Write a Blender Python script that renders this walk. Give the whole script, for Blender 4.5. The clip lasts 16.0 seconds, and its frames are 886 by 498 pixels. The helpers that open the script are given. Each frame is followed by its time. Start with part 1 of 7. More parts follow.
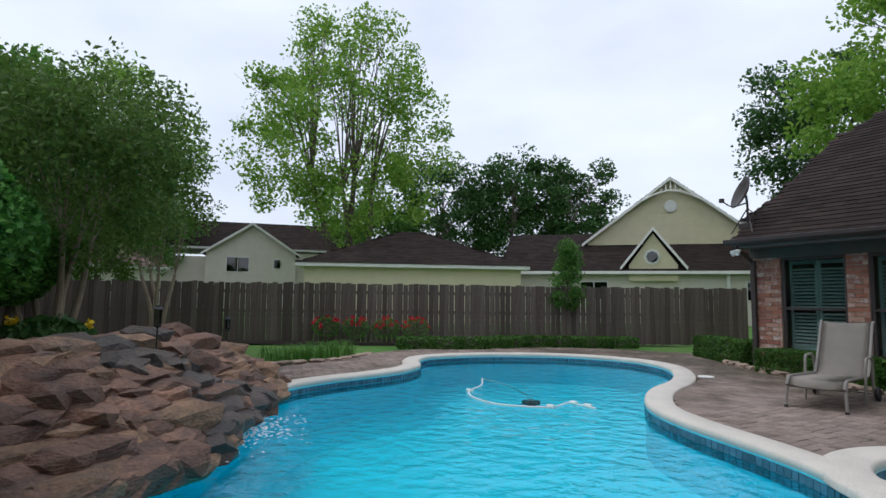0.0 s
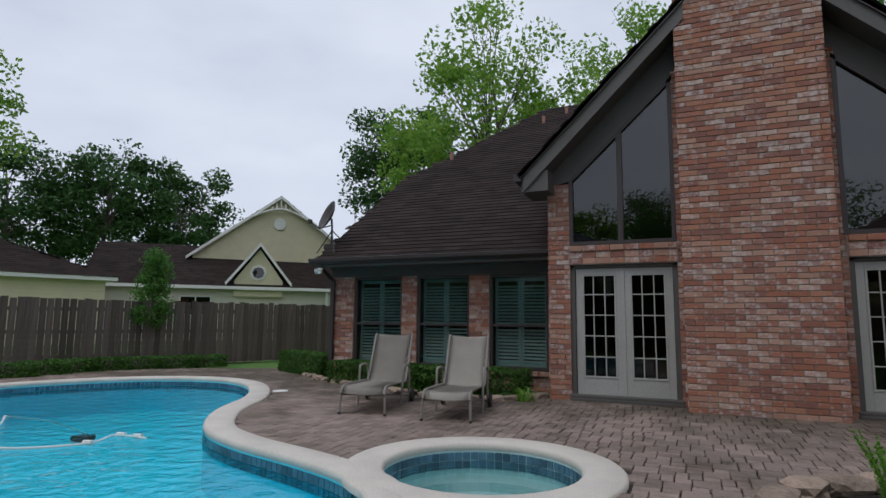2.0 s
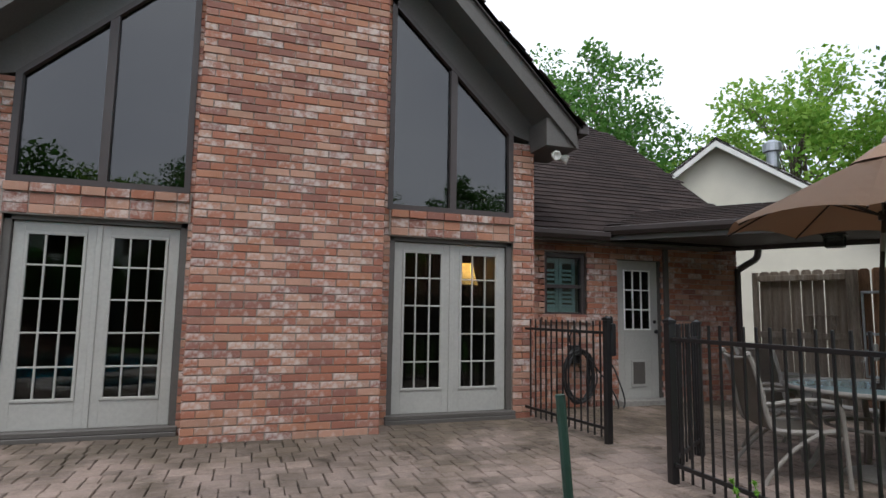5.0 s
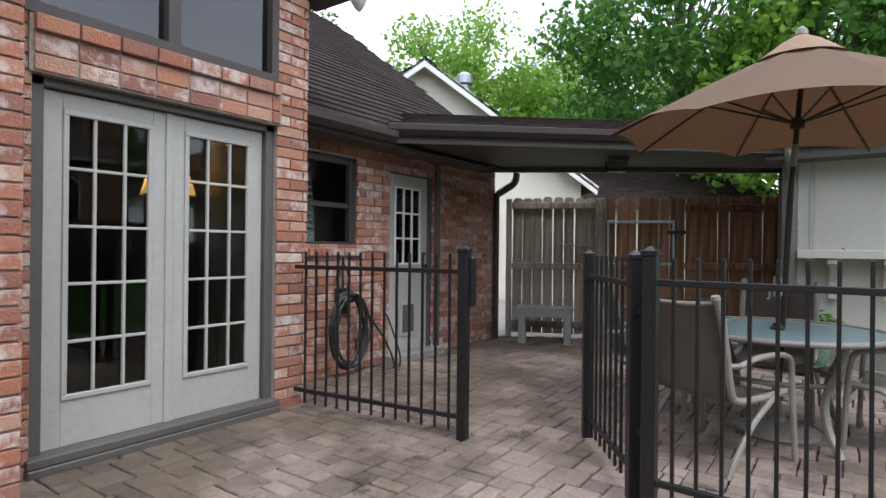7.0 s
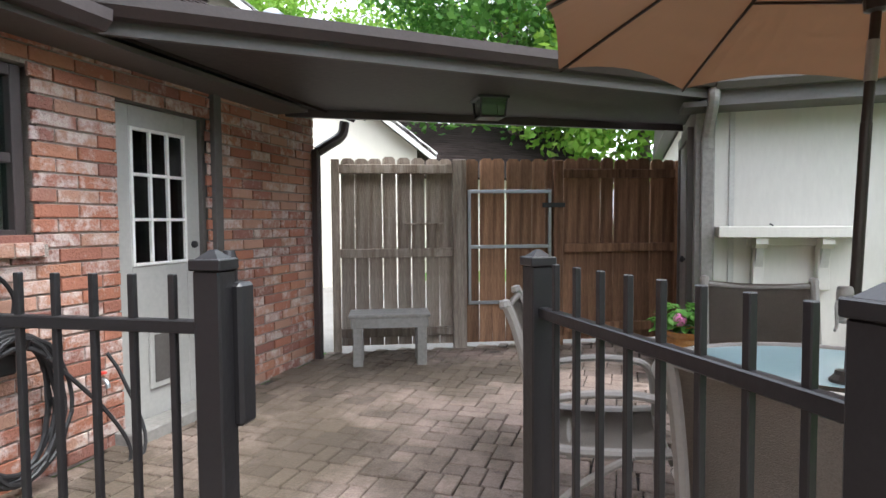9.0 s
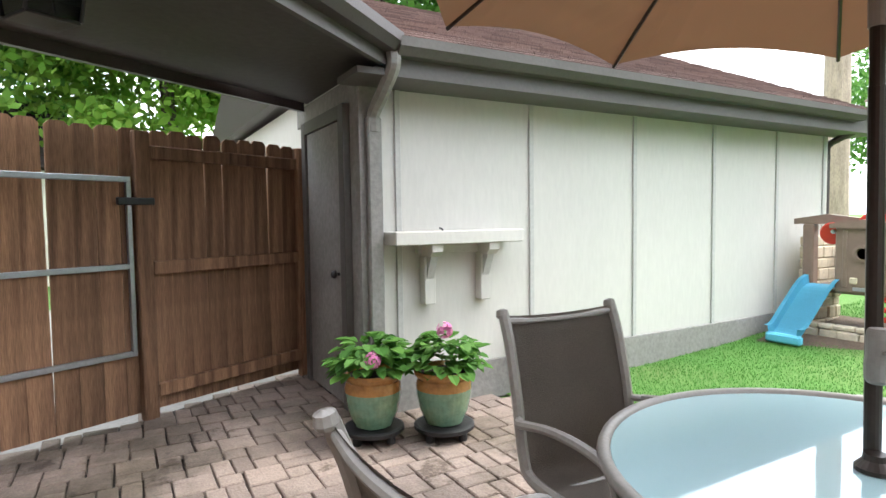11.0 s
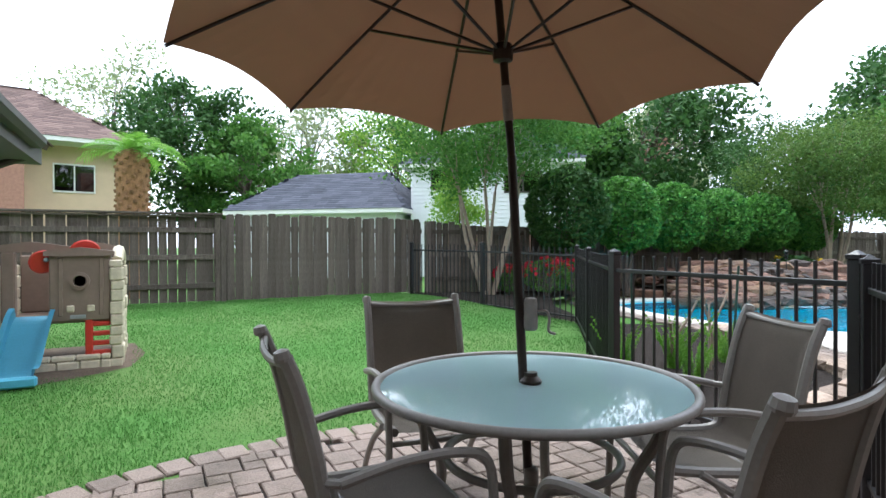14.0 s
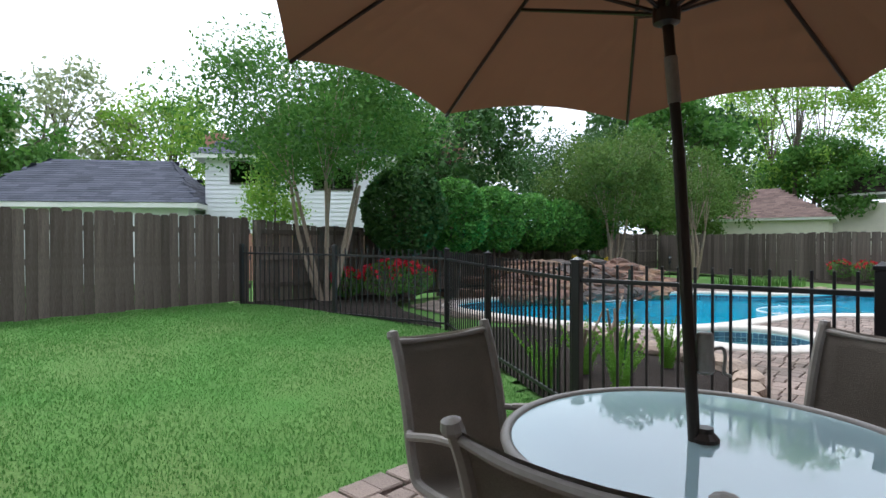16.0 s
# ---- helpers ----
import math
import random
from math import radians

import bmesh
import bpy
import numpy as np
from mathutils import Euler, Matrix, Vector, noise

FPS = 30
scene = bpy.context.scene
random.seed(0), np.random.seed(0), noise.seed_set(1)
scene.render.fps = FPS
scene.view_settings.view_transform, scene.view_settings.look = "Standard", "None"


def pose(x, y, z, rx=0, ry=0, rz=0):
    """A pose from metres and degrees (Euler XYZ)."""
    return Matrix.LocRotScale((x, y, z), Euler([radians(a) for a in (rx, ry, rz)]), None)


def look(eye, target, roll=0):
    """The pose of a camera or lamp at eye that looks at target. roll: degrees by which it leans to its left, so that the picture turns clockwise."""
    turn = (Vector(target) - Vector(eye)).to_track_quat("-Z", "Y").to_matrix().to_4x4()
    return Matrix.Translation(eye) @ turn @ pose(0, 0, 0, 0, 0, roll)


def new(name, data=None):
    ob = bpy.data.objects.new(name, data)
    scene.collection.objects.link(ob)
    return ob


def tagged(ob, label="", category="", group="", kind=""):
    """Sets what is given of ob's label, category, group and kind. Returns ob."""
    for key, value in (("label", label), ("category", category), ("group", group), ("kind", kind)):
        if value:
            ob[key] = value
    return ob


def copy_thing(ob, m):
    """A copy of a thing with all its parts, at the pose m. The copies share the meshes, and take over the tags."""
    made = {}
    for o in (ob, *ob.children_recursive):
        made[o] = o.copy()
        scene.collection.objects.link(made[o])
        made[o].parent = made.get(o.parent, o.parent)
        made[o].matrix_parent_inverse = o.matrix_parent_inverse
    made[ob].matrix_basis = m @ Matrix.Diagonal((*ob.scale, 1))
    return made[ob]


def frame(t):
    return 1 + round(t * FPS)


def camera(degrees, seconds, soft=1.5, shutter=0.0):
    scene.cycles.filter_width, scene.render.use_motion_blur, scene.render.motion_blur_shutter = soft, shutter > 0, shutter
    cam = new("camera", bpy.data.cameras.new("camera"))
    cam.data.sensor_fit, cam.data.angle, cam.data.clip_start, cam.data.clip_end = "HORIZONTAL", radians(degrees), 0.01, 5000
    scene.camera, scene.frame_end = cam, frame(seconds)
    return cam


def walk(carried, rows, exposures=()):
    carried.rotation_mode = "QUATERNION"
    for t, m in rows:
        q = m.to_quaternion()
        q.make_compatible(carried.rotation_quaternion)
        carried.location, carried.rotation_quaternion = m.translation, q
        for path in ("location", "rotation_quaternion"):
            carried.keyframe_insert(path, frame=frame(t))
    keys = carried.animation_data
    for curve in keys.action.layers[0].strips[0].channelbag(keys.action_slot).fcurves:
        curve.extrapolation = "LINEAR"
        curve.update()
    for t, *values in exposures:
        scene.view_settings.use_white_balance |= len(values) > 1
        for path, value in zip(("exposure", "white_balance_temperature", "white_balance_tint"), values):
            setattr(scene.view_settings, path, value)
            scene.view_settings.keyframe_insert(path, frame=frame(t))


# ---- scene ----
cam = camera(75.7, 16.0)
PATH = [
    (0, (0.232, -9.731, 1.236), (-1.514, -8.772, 1.411), 0.7),
    (0.5, (0.402, -9.684, 1.269), (-1.207, -8.522, 1.513), 0.2),
    (1, (0.423, -9.495, 1.256), (-0.994, -8.104, 1.501), 0.4),
    (1.5, (0.409, -9.315, 1.251), (-0.729, -7.688, 1.496), 0.4),
    (2, (0.411, -9.162, 1.231), (-0.394, -7.347, 1.477), 0.6),
    (2.5, (0.526, -8.922, 1.253), (0.043, -6.996, 1.494), 0.5),
    (3, (0.602, -8.635, 1.276), (0.36, -6.664, 1.514), 0.6),
    (3.5, (0.756, -8.275, 1.262), (0.702, -6.288, 1.49), 0.7),
    (4, (0.861, -7.772, 1.286), (0.98, -5.785, 1.487), 0.9),
    (4.2, (0.842, -7.547, 1.25), (1.045, -5.569, 1.458), 0.8),
    (6.3, (0.739, -4.245, 1.264), (2.117, -2.8, 1.382), 0.8),
    (6.5, (0.832, -4.014, 1.261), (2.29, -2.647, 1.344), 0.6),
    (7, (1.145, -3.466, 1.22), (2.773, -2.304, 1.22), 0.6),
    (7.5, (1.529, -3.076, 1.198), (3.293, -2.137, 1.124), 0.2),
    (8, (2.058, -2.751, 1.223), (3.895, -1.966, 1.126), 0.2),
    (8.2, (2.264, -2.662, 1.23), (4.119, -1.921, 1.138), 0.1),
    (10.5, (4.643, -1.661, 1.429), (6.625, -1.898, 1.294), -0.4),
    (11, (4.927, -1.475, 1.338), (6.665, -2.458, 1.229), -0.8),
    (11.5, (5.325, -1.324, 1.282), (6.545, -2.906, 1.175), 0.7),
    (12, (5.644, -1.109, 1.265), (6.375, -2.967, 1.164), 0.6),
    (12.5, (5.96, -0.963, 1.25), (6.193, -2.947, 1.162), 0.5),
    (13, (6.306, -0.957, 1.258), (6.111, -2.947, 1.194), 0.1),
    (13.5, (6.679, -1.013, 1.258), (6.1, -2.927, 1.221), -0.2),
    (14, (7.004, -1.117, 1.277), (6.097, -2.899, 1.263), -0.2),
    (14.5, (7.319, -1.235, 1.278), (6.16, -2.865, 1.28), -0.2),
    (15, (7.606, -1.453, 1.286), (6.214, -2.89, 1.286), -0.0),
    (15.5, (7.672, -1.91, 1.322), (6.182, -3.244, 1.308), -0.3),
    (16, (7.555, -2.501, 1.35), (6.044, -3.811, 1.327), -0.2),
]
walk(cam, [(t, look(e, g, r)) for t, e, g, r in PATH], exposures=[(0.0, 0.2, 5950, 7), (1.0, -0.05, 5900, 8), (2.0, -0.15, 5950, 8), (2.8, 0.0, 6000, 8), (4.0, 0.45, 6150, 7), (6.5, 1.2, 6000, 7), (8.2, 1.95, 5950, 8), (10.5, 2.7, 6300, 5), (11.5, 2.5, 6050, 6), (12.5, 2.1, 5900, 4), (14.0, 1.75, 5800, 4), (15.0, 1.42, 5850, 6), (16.0, 1.2, 5900, 6)])

# ---- world and light: bright overcast ----
world = bpy.data.worlds.new("overcast_sky")
scene.world = world
world.use_nodes = True
wn, wl = world.node_tree.nodes, world.node_tree.links
wn.clear()
w_out = wn.new("ShaderNodeOutputWorld")
w_bg = wn.new("ShaderNodeBackground")
w_sky = wn.new("ShaderNodeTexSky")
w_sky.sky_type, w_sky.sun_disc = "NISHITA", False
w_sky.sun_elevation, w_sky.sun_rotation = radians(58), radians(200)
w_sky.dust_density = 4.0
w_gain = wn.new("ShaderNodeMix"); w_gain.data_type = "RGBA"; w_gain.blend_type = "MULTIPLY"
w_gain.inputs[0].default_value = 1.0
w_gain.inputs[7].default_value = (0.12, 0.12, 0.12, 1)
w_mix = wn.new("ShaderNodeMix"); w_mix.data_type = "RGBA"
w_mix.inputs[0].default_value = 0.88
w_tc = wn.new("ShaderNodeTexCoord")
w_map = wn.new("ShaderNodeMapping"); w_map.inputs["Scale"].default_value = (1.0, 1.0, 2.6)
w_noise = wn.new("ShaderNodeTexNoise")
w_noise.inputs["Scale"].default_value, w_noise.inputs["Detail"].default_value = 1.6, 5.0
w_ramp = wn.new("ShaderNodeValToRGB")
w_ramp.color_ramp.elements[0].position, w_ramp.color_ramp.elements[1].position = 0.34, 0.62
w_ramp.color_ramp.elements[0].color = (0.70, 0.71, 0.80, 1)
w_ramp.color_ramp.elements[1].color = (0.93, 0.93, 0.98, 1)
wl.new(w_tc.outputs["Generated"], w_map.inputs["Vector"])
wl.new(w_map.outputs["Vector"], w_noise.inputs["Vector"])
wl.new(w_noise.outputs["Fac"], w_ramp.inputs["Fac"])
wl.new(w_sky.outputs["Color"], w_gain.inputs[6])
wl.new(w_gain.outputs[2], w_mix.inputs[6])
wl.new(w_ramp.outputs["Color"], w_mix.inputs[7])
wl.new(w_mix.outputs[2], w_bg.inputs["Color"])
w_bg.inputs["Strength"].default_value = 1.0
wl.new(w_bg.outputs["Background"], w_out.inputs["Surface"])
sun = new("sun", bpy.data.lights.new("sun", "SUN"))
sun.data.energy, sun.data.angle, sun.data.color = 0.8, radians(25), (1.0, 0.97, 0.92)
sun.matrix_world = look((0, 0, 30), (4, 9, 12))


# ---- materials ----
def mat(name, col, rough=0.7, metal=0.0, var=0.25, scale=4.0, fine=60.0, bump=0.15, isl=0.0, col2=None, spec=0.5, stretch=(1, 1, 1), coords="Object", coat=0.0):
    """Base colour varied by large stains, fine grain and, with isl, piece by piece."""
    m = bpy.data.materials.new(name)
    m.use_nodes = True
    n, l = m.node_tree.nodes, m.node_tree.links
    b = n["Principled BSDF"]
    b.inputs["Roughness"].default_value, b.inputs["Metallic"].default_value = rough, metal
    b.inputs["Specular IOR Level"].default_value = spec
    b.inputs["Coat Weight"].default_value = coat
    tc = n.new("ShaderNodeTexCoord")
    mp = n.new("ShaderNodeMapping"); mp.inputs["Scale"].default_value = stretch
    l.new(tc.outputs[coords], mp.inputs["Vector"])
    big = n.new("ShaderNodeTexNoise"); big.inputs["Scale"].default_value, big.inputs["Detail"].default_value = scale, 6
    small = n.new("ShaderNodeTexNoise"); small.inputs["Scale"].default_value, small.inputs["Detail"].default_value = fine, 4
    for t in (big, small):
        l.new(mp.outputs["Vector"], t.inputs["Vector"])
    col2 = col2 or tuple(c * 0.55 for c in col)
    mx = n.new("ShaderNodeMix"); mx.data_type = "RGBA"
    mx.inputs[6].default_value, mx.inputs[7].default_value = (*col, 1), (*col2, 1)
    rg = n.new("ShaderNodeMapRange")
    rg.inputs["From Min"].default_value, rg.inputs["From Max"].default_value = 0.35, 0.75
    rg.inputs["To Max"].default_value = min(1.0, var * 2)
    l.new(big.outputs["Fac"], rg.inputs["Value"])
    l.new(rg.outputs["Result"], mx.inputs[0])
    mul = n.new("ShaderNodeMix"); mul.data_type = "RGBA"; mul.blend_type = "MULTIPLY"
    mul.inputs[0].default_value = 1.0
    vr = n.new("ShaderNodeMapRange")
    vr.inputs["From Min"].default_value, vr.inputs["From Max"].default_value = 0.25, 0.75
    vr.inputs["To Min"].default_value, vr.inputs["To Max"].default_value = 1 - var * 0.8, 1 + var * 0.5
    l.new(small.outputs["Fac"], vr.inputs["Value"])
    l.new(mx.outputs[2], mul.inputs[6])
    l.new(vr.outputs["Result"], mul.inputs[7])
    last = mul.outputs[2]
    if isl:
        geo, oi = n.new("ShaderNodeNewGeometry"), n.new("ShaderNodeObjectInfo")
        add = n.new("ShaderNodeMath"); add.operation = "ADD"
        fr = n.new("ShaderNodeMath"); fr.operation = "FRACT"
        l.new(geo.outputs["Random Per Island"], add.inputs[0])
        l.new(oi.outputs["Random"], add.inputs[1])
        l.new(add.outputs[0], fr.inputs[0])
        ir = n.new("ShaderNodeMapRange")
        ir.inputs["To Min"].default_value, ir.inputs["To Max"].default_value = 1 - isl, 1 + isl
        l.new(fr.outputs[0], ir.inputs["Value"])
        m2 = n.new("ShaderNodeMix"); m2.data_type = "RGBA"; m2.blend_type = "MULTIPLY"
        m2.inputs[0].default_value = 1.0
        l.new(last, m2.inputs[6]); l.new(ir.outputs["Result"], m2.inputs[7])
        last = m2.outputs[2]
        m["piece"] = 1
    l.new(last, b.inputs["Base Color"])
    if bump:
        bp = n.new("ShaderNodeBump"); bp.inputs["Strength"].default_value = bump
        bp.inputs["Distance"].default_value = 0.02
        l.new(small.outputs["Fac"], bp.inputs["Height"])
        l.new(bp.outputs["Normal"], b.inputs["Normal"])
    return m


def brick_mat(name, cols, wash, amount):
    """Clay brick: each piece its own colour, some whitewashed with old mortar."""
    m = mat(name, cols[0], 0.85, var=0.35, scale=9, fine=70, bump=0.5)
    n, l = m.node_tree.nodes, m.node_tree.links
    b = n["Principled BSDF"]
    old = b.inputs["Base Color"].links[0].from_socket
    geo, oi = n.new("ShaderNodeNewGeometry"), n.new("ShaderNodeObjectInfo")
    add = n.new("ShaderNodeMath"); add.operation = "ADD"
    fr = n.new("ShaderNodeMath"); fr.operation = "FRACT"
    l.new(geo.outputs["Random Per Island"], add.inputs[0]); l.new(oi.outputs["Random"], add.inputs[1])
    l.new(add.outputs[0], fr.inputs[0])
    rp = n.new("ShaderNodeValToRGB")
    rp.color_ramp.interpolation = "CONSTANT"
    for i, c in enumerate(cols):
        e = rp.color_ramp.elements[i] if i < 2 else rp.color_ramp.elements.new(i / len(cols))
        e.position, e.color = i / len(cols), (*c, 1)
    l.new(fr.outputs[0], rp.inputs["Fac"])
    mul = n.new("ShaderNodeMix"); mul.data_type = "RGBA"
    mul.inputs[0].default_value = 0.72
    l.new(old, mul.inputs[6]); l.new(rp.outputs["Color"], mul.inputs[7])
    tc = n.new("ShaderNodeTexCoord")
    ns = n.new("ShaderNodeTexNoise"); ns.inputs["Scale"].default_value, ns.inputs["Detail"].default_value = 11, 8
    ns.inputs["Roughness"].default_value = 0.75
    l.new(tc.outputs["Object"], ns.inputs["Vector"])
    f2 = n.new("ShaderNodeMath"); f2.operation = "MULTIPLY_ADD"
    f2.inputs[1].default_value, f2.inputs[2].default_value = 7.31, 0.0
    l.new(fr.outputs[0], f2.inputs[0])
    f3 = n.new("ShaderNodeMath"); f3.operation = "FRACT"
    l.new(f2.outputs[0], f3.inputs[0])
    ad = n.new("ShaderNodeMath"); ad.operation = "MULTIPLY_ADD"; ad.inputs[1].default_value = 0.22
    l.new(f3.outputs[0], ad.inputs[0]); l.new(ns.outputs["Fac"], ad.inputs[2])
    mr = n.new("ShaderNodeMapRange")
    mr.inputs["From Min"].default_value, mr.inputs["From Max"].default_value = 0.61, 0.78
    mr.inputs["To Max"].default_value = amount
    l.new(ad.outputs[0], mr.inputs["Value"])
    wm = n.new("ShaderNodeMix"); wm.data_type = "RGBA"
    wm.inputs[7].default_value = (*wash, 1)
    l.new(mr.outputs["Result"], wm.inputs[0]); l.new(mul.outputs[2], wm.inputs[6])
    l.new(wm.outputs[2], b.inputs["Base Color"])
    return m


def glass_mat(name, tint, ior=1.5, rough=0.0, body=None, body_amount=0.0):
    """Thin clear sheet: tinted see-through with a Fresnel gloss."""
    m = bpy.data.materials.new(name)
    m.use_nodes = True
    n, l = m.node_tree.nodes, m.node_tree.links
    n.clear()
    o = n.new("ShaderNodeOutputMaterial")
    tr = n.new("ShaderNodeBsdfTransparent"); tr.inputs["Color"].default_value = (*tint, 1)
    gl = n.new("ShaderNodeBsdfGlossy"); gl.inputs["Roughness"].default_value = rough
    fz = n.new("ShaderNodeFresnel"); fz.inputs["IOR"].default_value = ior
    mx = n.new("ShaderNodeMixShader")
    l.new(fz.outputs[0], mx.inputs[0])
    src = tr.outputs[0]
    if body:
        df = n.new("ShaderNodeBsdfDiffuse"); df.inputs["Color"].default_value = (*body, 1)
        m1 = n.new("ShaderNodeMixShader"); m1.inputs[0].default_value = body_amount
        l.new(tr.outputs[0], m1.inputs[1]); l.new(df.outputs[0], m1.inputs[2])
        src = m1.outputs[0]
    l.new(src, mx.inputs[1]); l.new(gl.outputs[0], mx.inputs[2])
    l.new(mx.outputs[0], o.inputs["Surface"])
    return m


def leaf_mat(name, a, b2, trans=0.35):
    """Leaves: colour piece by piece, some light through."""
    m = bpy.data.materials.new(name)
    m.use_nodes = True
    n, l = m.node_tree.nodes, m.node_tree.links
    n.clear()
    o = n.new("ShaderNodeOutputMaterial")
    geo = n.new("ShaderNodeNewGeometry")
    rp = n.new("ShaderNodeMix"); rp.data_type = "RGBA"
    rp.inputs[6].default_value, rp.inputs[7].default_value = (*a, 1), (*b2, 1)
    l.new(geo.outputs["Random Per Island"], rp.inputs[0])
    pb = n.new("ShaderNodeBsdfPrincipled"); pb.inputs["Roughness"].default_value = 0.6
    pb.inputs["Specular IOR Level"].default_value = 0.3
    tl = n.new("ShaderNodeBsdfTranslucent")
    l.new(rp.outputs[2], pb.inputs["Base Color"]); l.new(rp.outputs[2], tl.inputs["Color"])
    mx = n.new("ShaderNodeMixShader"); mx.inputs[0].default_value = trans
    l.new(pb.outputs[0], mx.inputs[1]); l.new(tl.outputs[0], mx.inputs[2])
    l.new(mx.outputs[0], o.inputs["Surface"])
    return m


BRICK = brick_mat("tumbled_red_brick", [(.36, .145, .09), (.27, .11, .075), (.42, .20, .12), (.22, .10, .08), (.40, .24, .17), (.33, .13, .075), (.48, .29, .21), (.30, .15, .11)], (.60, .53, .49), 0.75)
MORTAR = mat("mortar", (.36, .31, .27), 0.95, var=.3, scale=6, fine=90, bump=.4)
PAVER = mat("concrete_paver", (.285, .215, .178), 0.85, var=.3, scale=1.3, fine=80, bump=.5, isl=.22, col2=(.20, .16, .14), coords="Object")
def damp(m, lo, hi, tint, scale, band=None):
    """Old damp and moss stains with ragged edges, spread over the pieces in world space."""
    n, l = m.node_tree.nodes, m.node_tree.links
    b = n["Principled BSDF"]
    old = b.inputs["Base Color"].links[0].from_socket
    geo = n.new("ShaderNodeNewGeometry")
    ns = n.new("ShaderNodeTexNoise"); ns.inputs["Scale"].default_value, ns.inputs["Detail"].default_value = scale, 7
    ns.inputs["Roughness"].default_value = .68
    l.new(geo.outputs["Position"], ns.inputs["Vector"])
    f = ns.outputs["Fac"]
    if band:
        sp = n.new("ShaderNodeSeparateXYZ"); l.new(geo.outputs["Position"], sp.inputs[0])
        r = n.new("ShaderNodeMapRange")
        r.inputs["From Min"].default_value, r.inputs["From Max"].default_value = band
        r.inputs["To Max"].default_value = .16
        l.new(sp.outputs["Y"], r.inputs["Value"])
        ad = n.new("ShaderNodeMath"); l.new(f, ad.inputs[0]); l.new(r.outputs["Result"], ad.inputs[1])
        f = ad.outputs[0]
    mr = n.new("ShaderNodeMapRange")
    mr.inputs["From Min"].default_value, mr.inputs["From Max"].default_value = lo, hi
    l.new(f, mr.inputs["Value"])
    mu = n.new("ShaderNodeMix"); mu.data_type = "RGBA"; mu.blend_type = "MULTIPLY"
    mu.inputs[7].default_value = (*tint, 1)
    l.new(mr.outputs["Result"], mu.inputs[0]); l.new(old, mu.inputs[6])
    l.new(mu.outputs[2], b.inputs["Base Color"])


damp(PAVER, .47, .68, (.40, .40, .34), 1.1, (-2.4, -.4))
damp(PAVER, .60, .66, (.45, .42, .38), 2.6)
JOINT = mat("paver_joint_sand", (.045, .036, .03), 0.95, var=.4, scale=5, fine=60, bump=.4)
SHINGLE = mat("brown_asphalt_shingle", (.036, .025, .022), 0.95, var=.3, scale=1.2, fine=120, bump=.5, isl=.3, spec=.2)
SHINGLE_BLUE = mat("slate_grey_shingle", (.085, .09, .115), 0.95, var=.25, scale=1, fine=60, bump=.3, isl=.25, spec=.2)
SHINGLE_TAN = mat("tan_shingle", (.19, .13, .115), 0.95, var=.25, scale=1, fine=60, bump=.3, isl=.25, spec=.2)
TRIM = mat("grey_brown_trim_paint", (.10, .09, .082), 0.55, var=.15, scale=3, fine=40, bump=.08)
DARKTRIM = mat("dark_bronze_trim", (.055, .042, .040), 0.45, var=.15, scale=5, bump=.05)
DOORPAINT = mat("warm_grey_door_paint", (.40, .39, .36), 0.45, var=.1, scale=3, fine=30, bump=.05)
WHITE = mat("white_paint", (.78, .77, .73), 0.5, var=.1, scale=4, fine=40, bump=.05)
SHUTTER = mat("shutter_paint", (.74, .80, .78), 0.5, var=.08, scale=4, bump=.03)
SIDING = mat("greige_panel_siding", (.56, .54, .49), 0.65, var=.06, scale=1.2, fine=35, bump=.06, stretch=(1, 1, .25))
BATTEN = mat("greige_batten", (.47, .465, .43), 0.65, var=.12, scale=2, fine=35, bump=.15)
KICK = mat("kickboard_paint", (.27, .255, .235), 0.7, var=.25, scale=2, fine=30, bump=.2)
COPING = mat("cream_stone_coping", (.66, .60, .53), 0.75, var=.18, scale=2.5, fine=60, bump=.25)
PLASTER = mat("pool_plaster_blue", (.12, .72, .88), 0.7, var=.12, scale=.6, fine=20, bump=.1)
PLASTER_SPA = mat("spa_plaster", (.50, .70, .70), 0.7, var=.12, scale=.8, fine=20, bump=.1)
POOLTILE = mat("blue_glazed_tile", (.075, .16, .23), 0.25, var=.3, scale=8, fine=40, bump=.1, isl=.35)
ROCK = mat("moss_rock", (.22, .115, .075), 0.75, var=.6, scale=3.2, fine=26, bump=.9, isl=.35, col2=(.085, .052, .042), stretch=(1, 1, 2.2))
ROCK_WET = mat("wet_dark_rock", (.075, .052, .042), 0.5, var=.5, scale=3.2, fine=26, bump=.9, isl=.3)
EDGESTONE = mat("edging_stone", (.40, .30, .23), 0.9, var=.4, scale=5, fine=40, bump=.6, isl=.3)
GRASS = leaf_mat("grass_blades", (.078, .215, .04), (.15, .31, .085), .4)
LAWN = mat("lawn_soil_grass", (.08, .19, .038), 0.95, var=.32, scale=.9, fine=45, bump=.6, col2=(.16, .20, .07), spec=.2)
MULCH = mat("dark_mulch", (.032, .023, .018), 0.95, var=.6, scale=18, fine=70, bump=1.0, spec=.2)
FENCEWOOD = mat("weathered_cedar_grey", (.155, .128, .108), 0.9, var=.55, scale=2.2, fine=26, bump=.5, isl=.3, col2=(.10, .08, .068), stretch=(9, 9, .5), spec=.2)
GATEWOOD = mat("stained_brown_cedar", (.36, .20, .115), 0.8, var=.5, scale=2.2, fine=26, bump=.5, isl=.3, col2=(.10, .052, .033), stretch=(9, 9, .5), spec=.3)
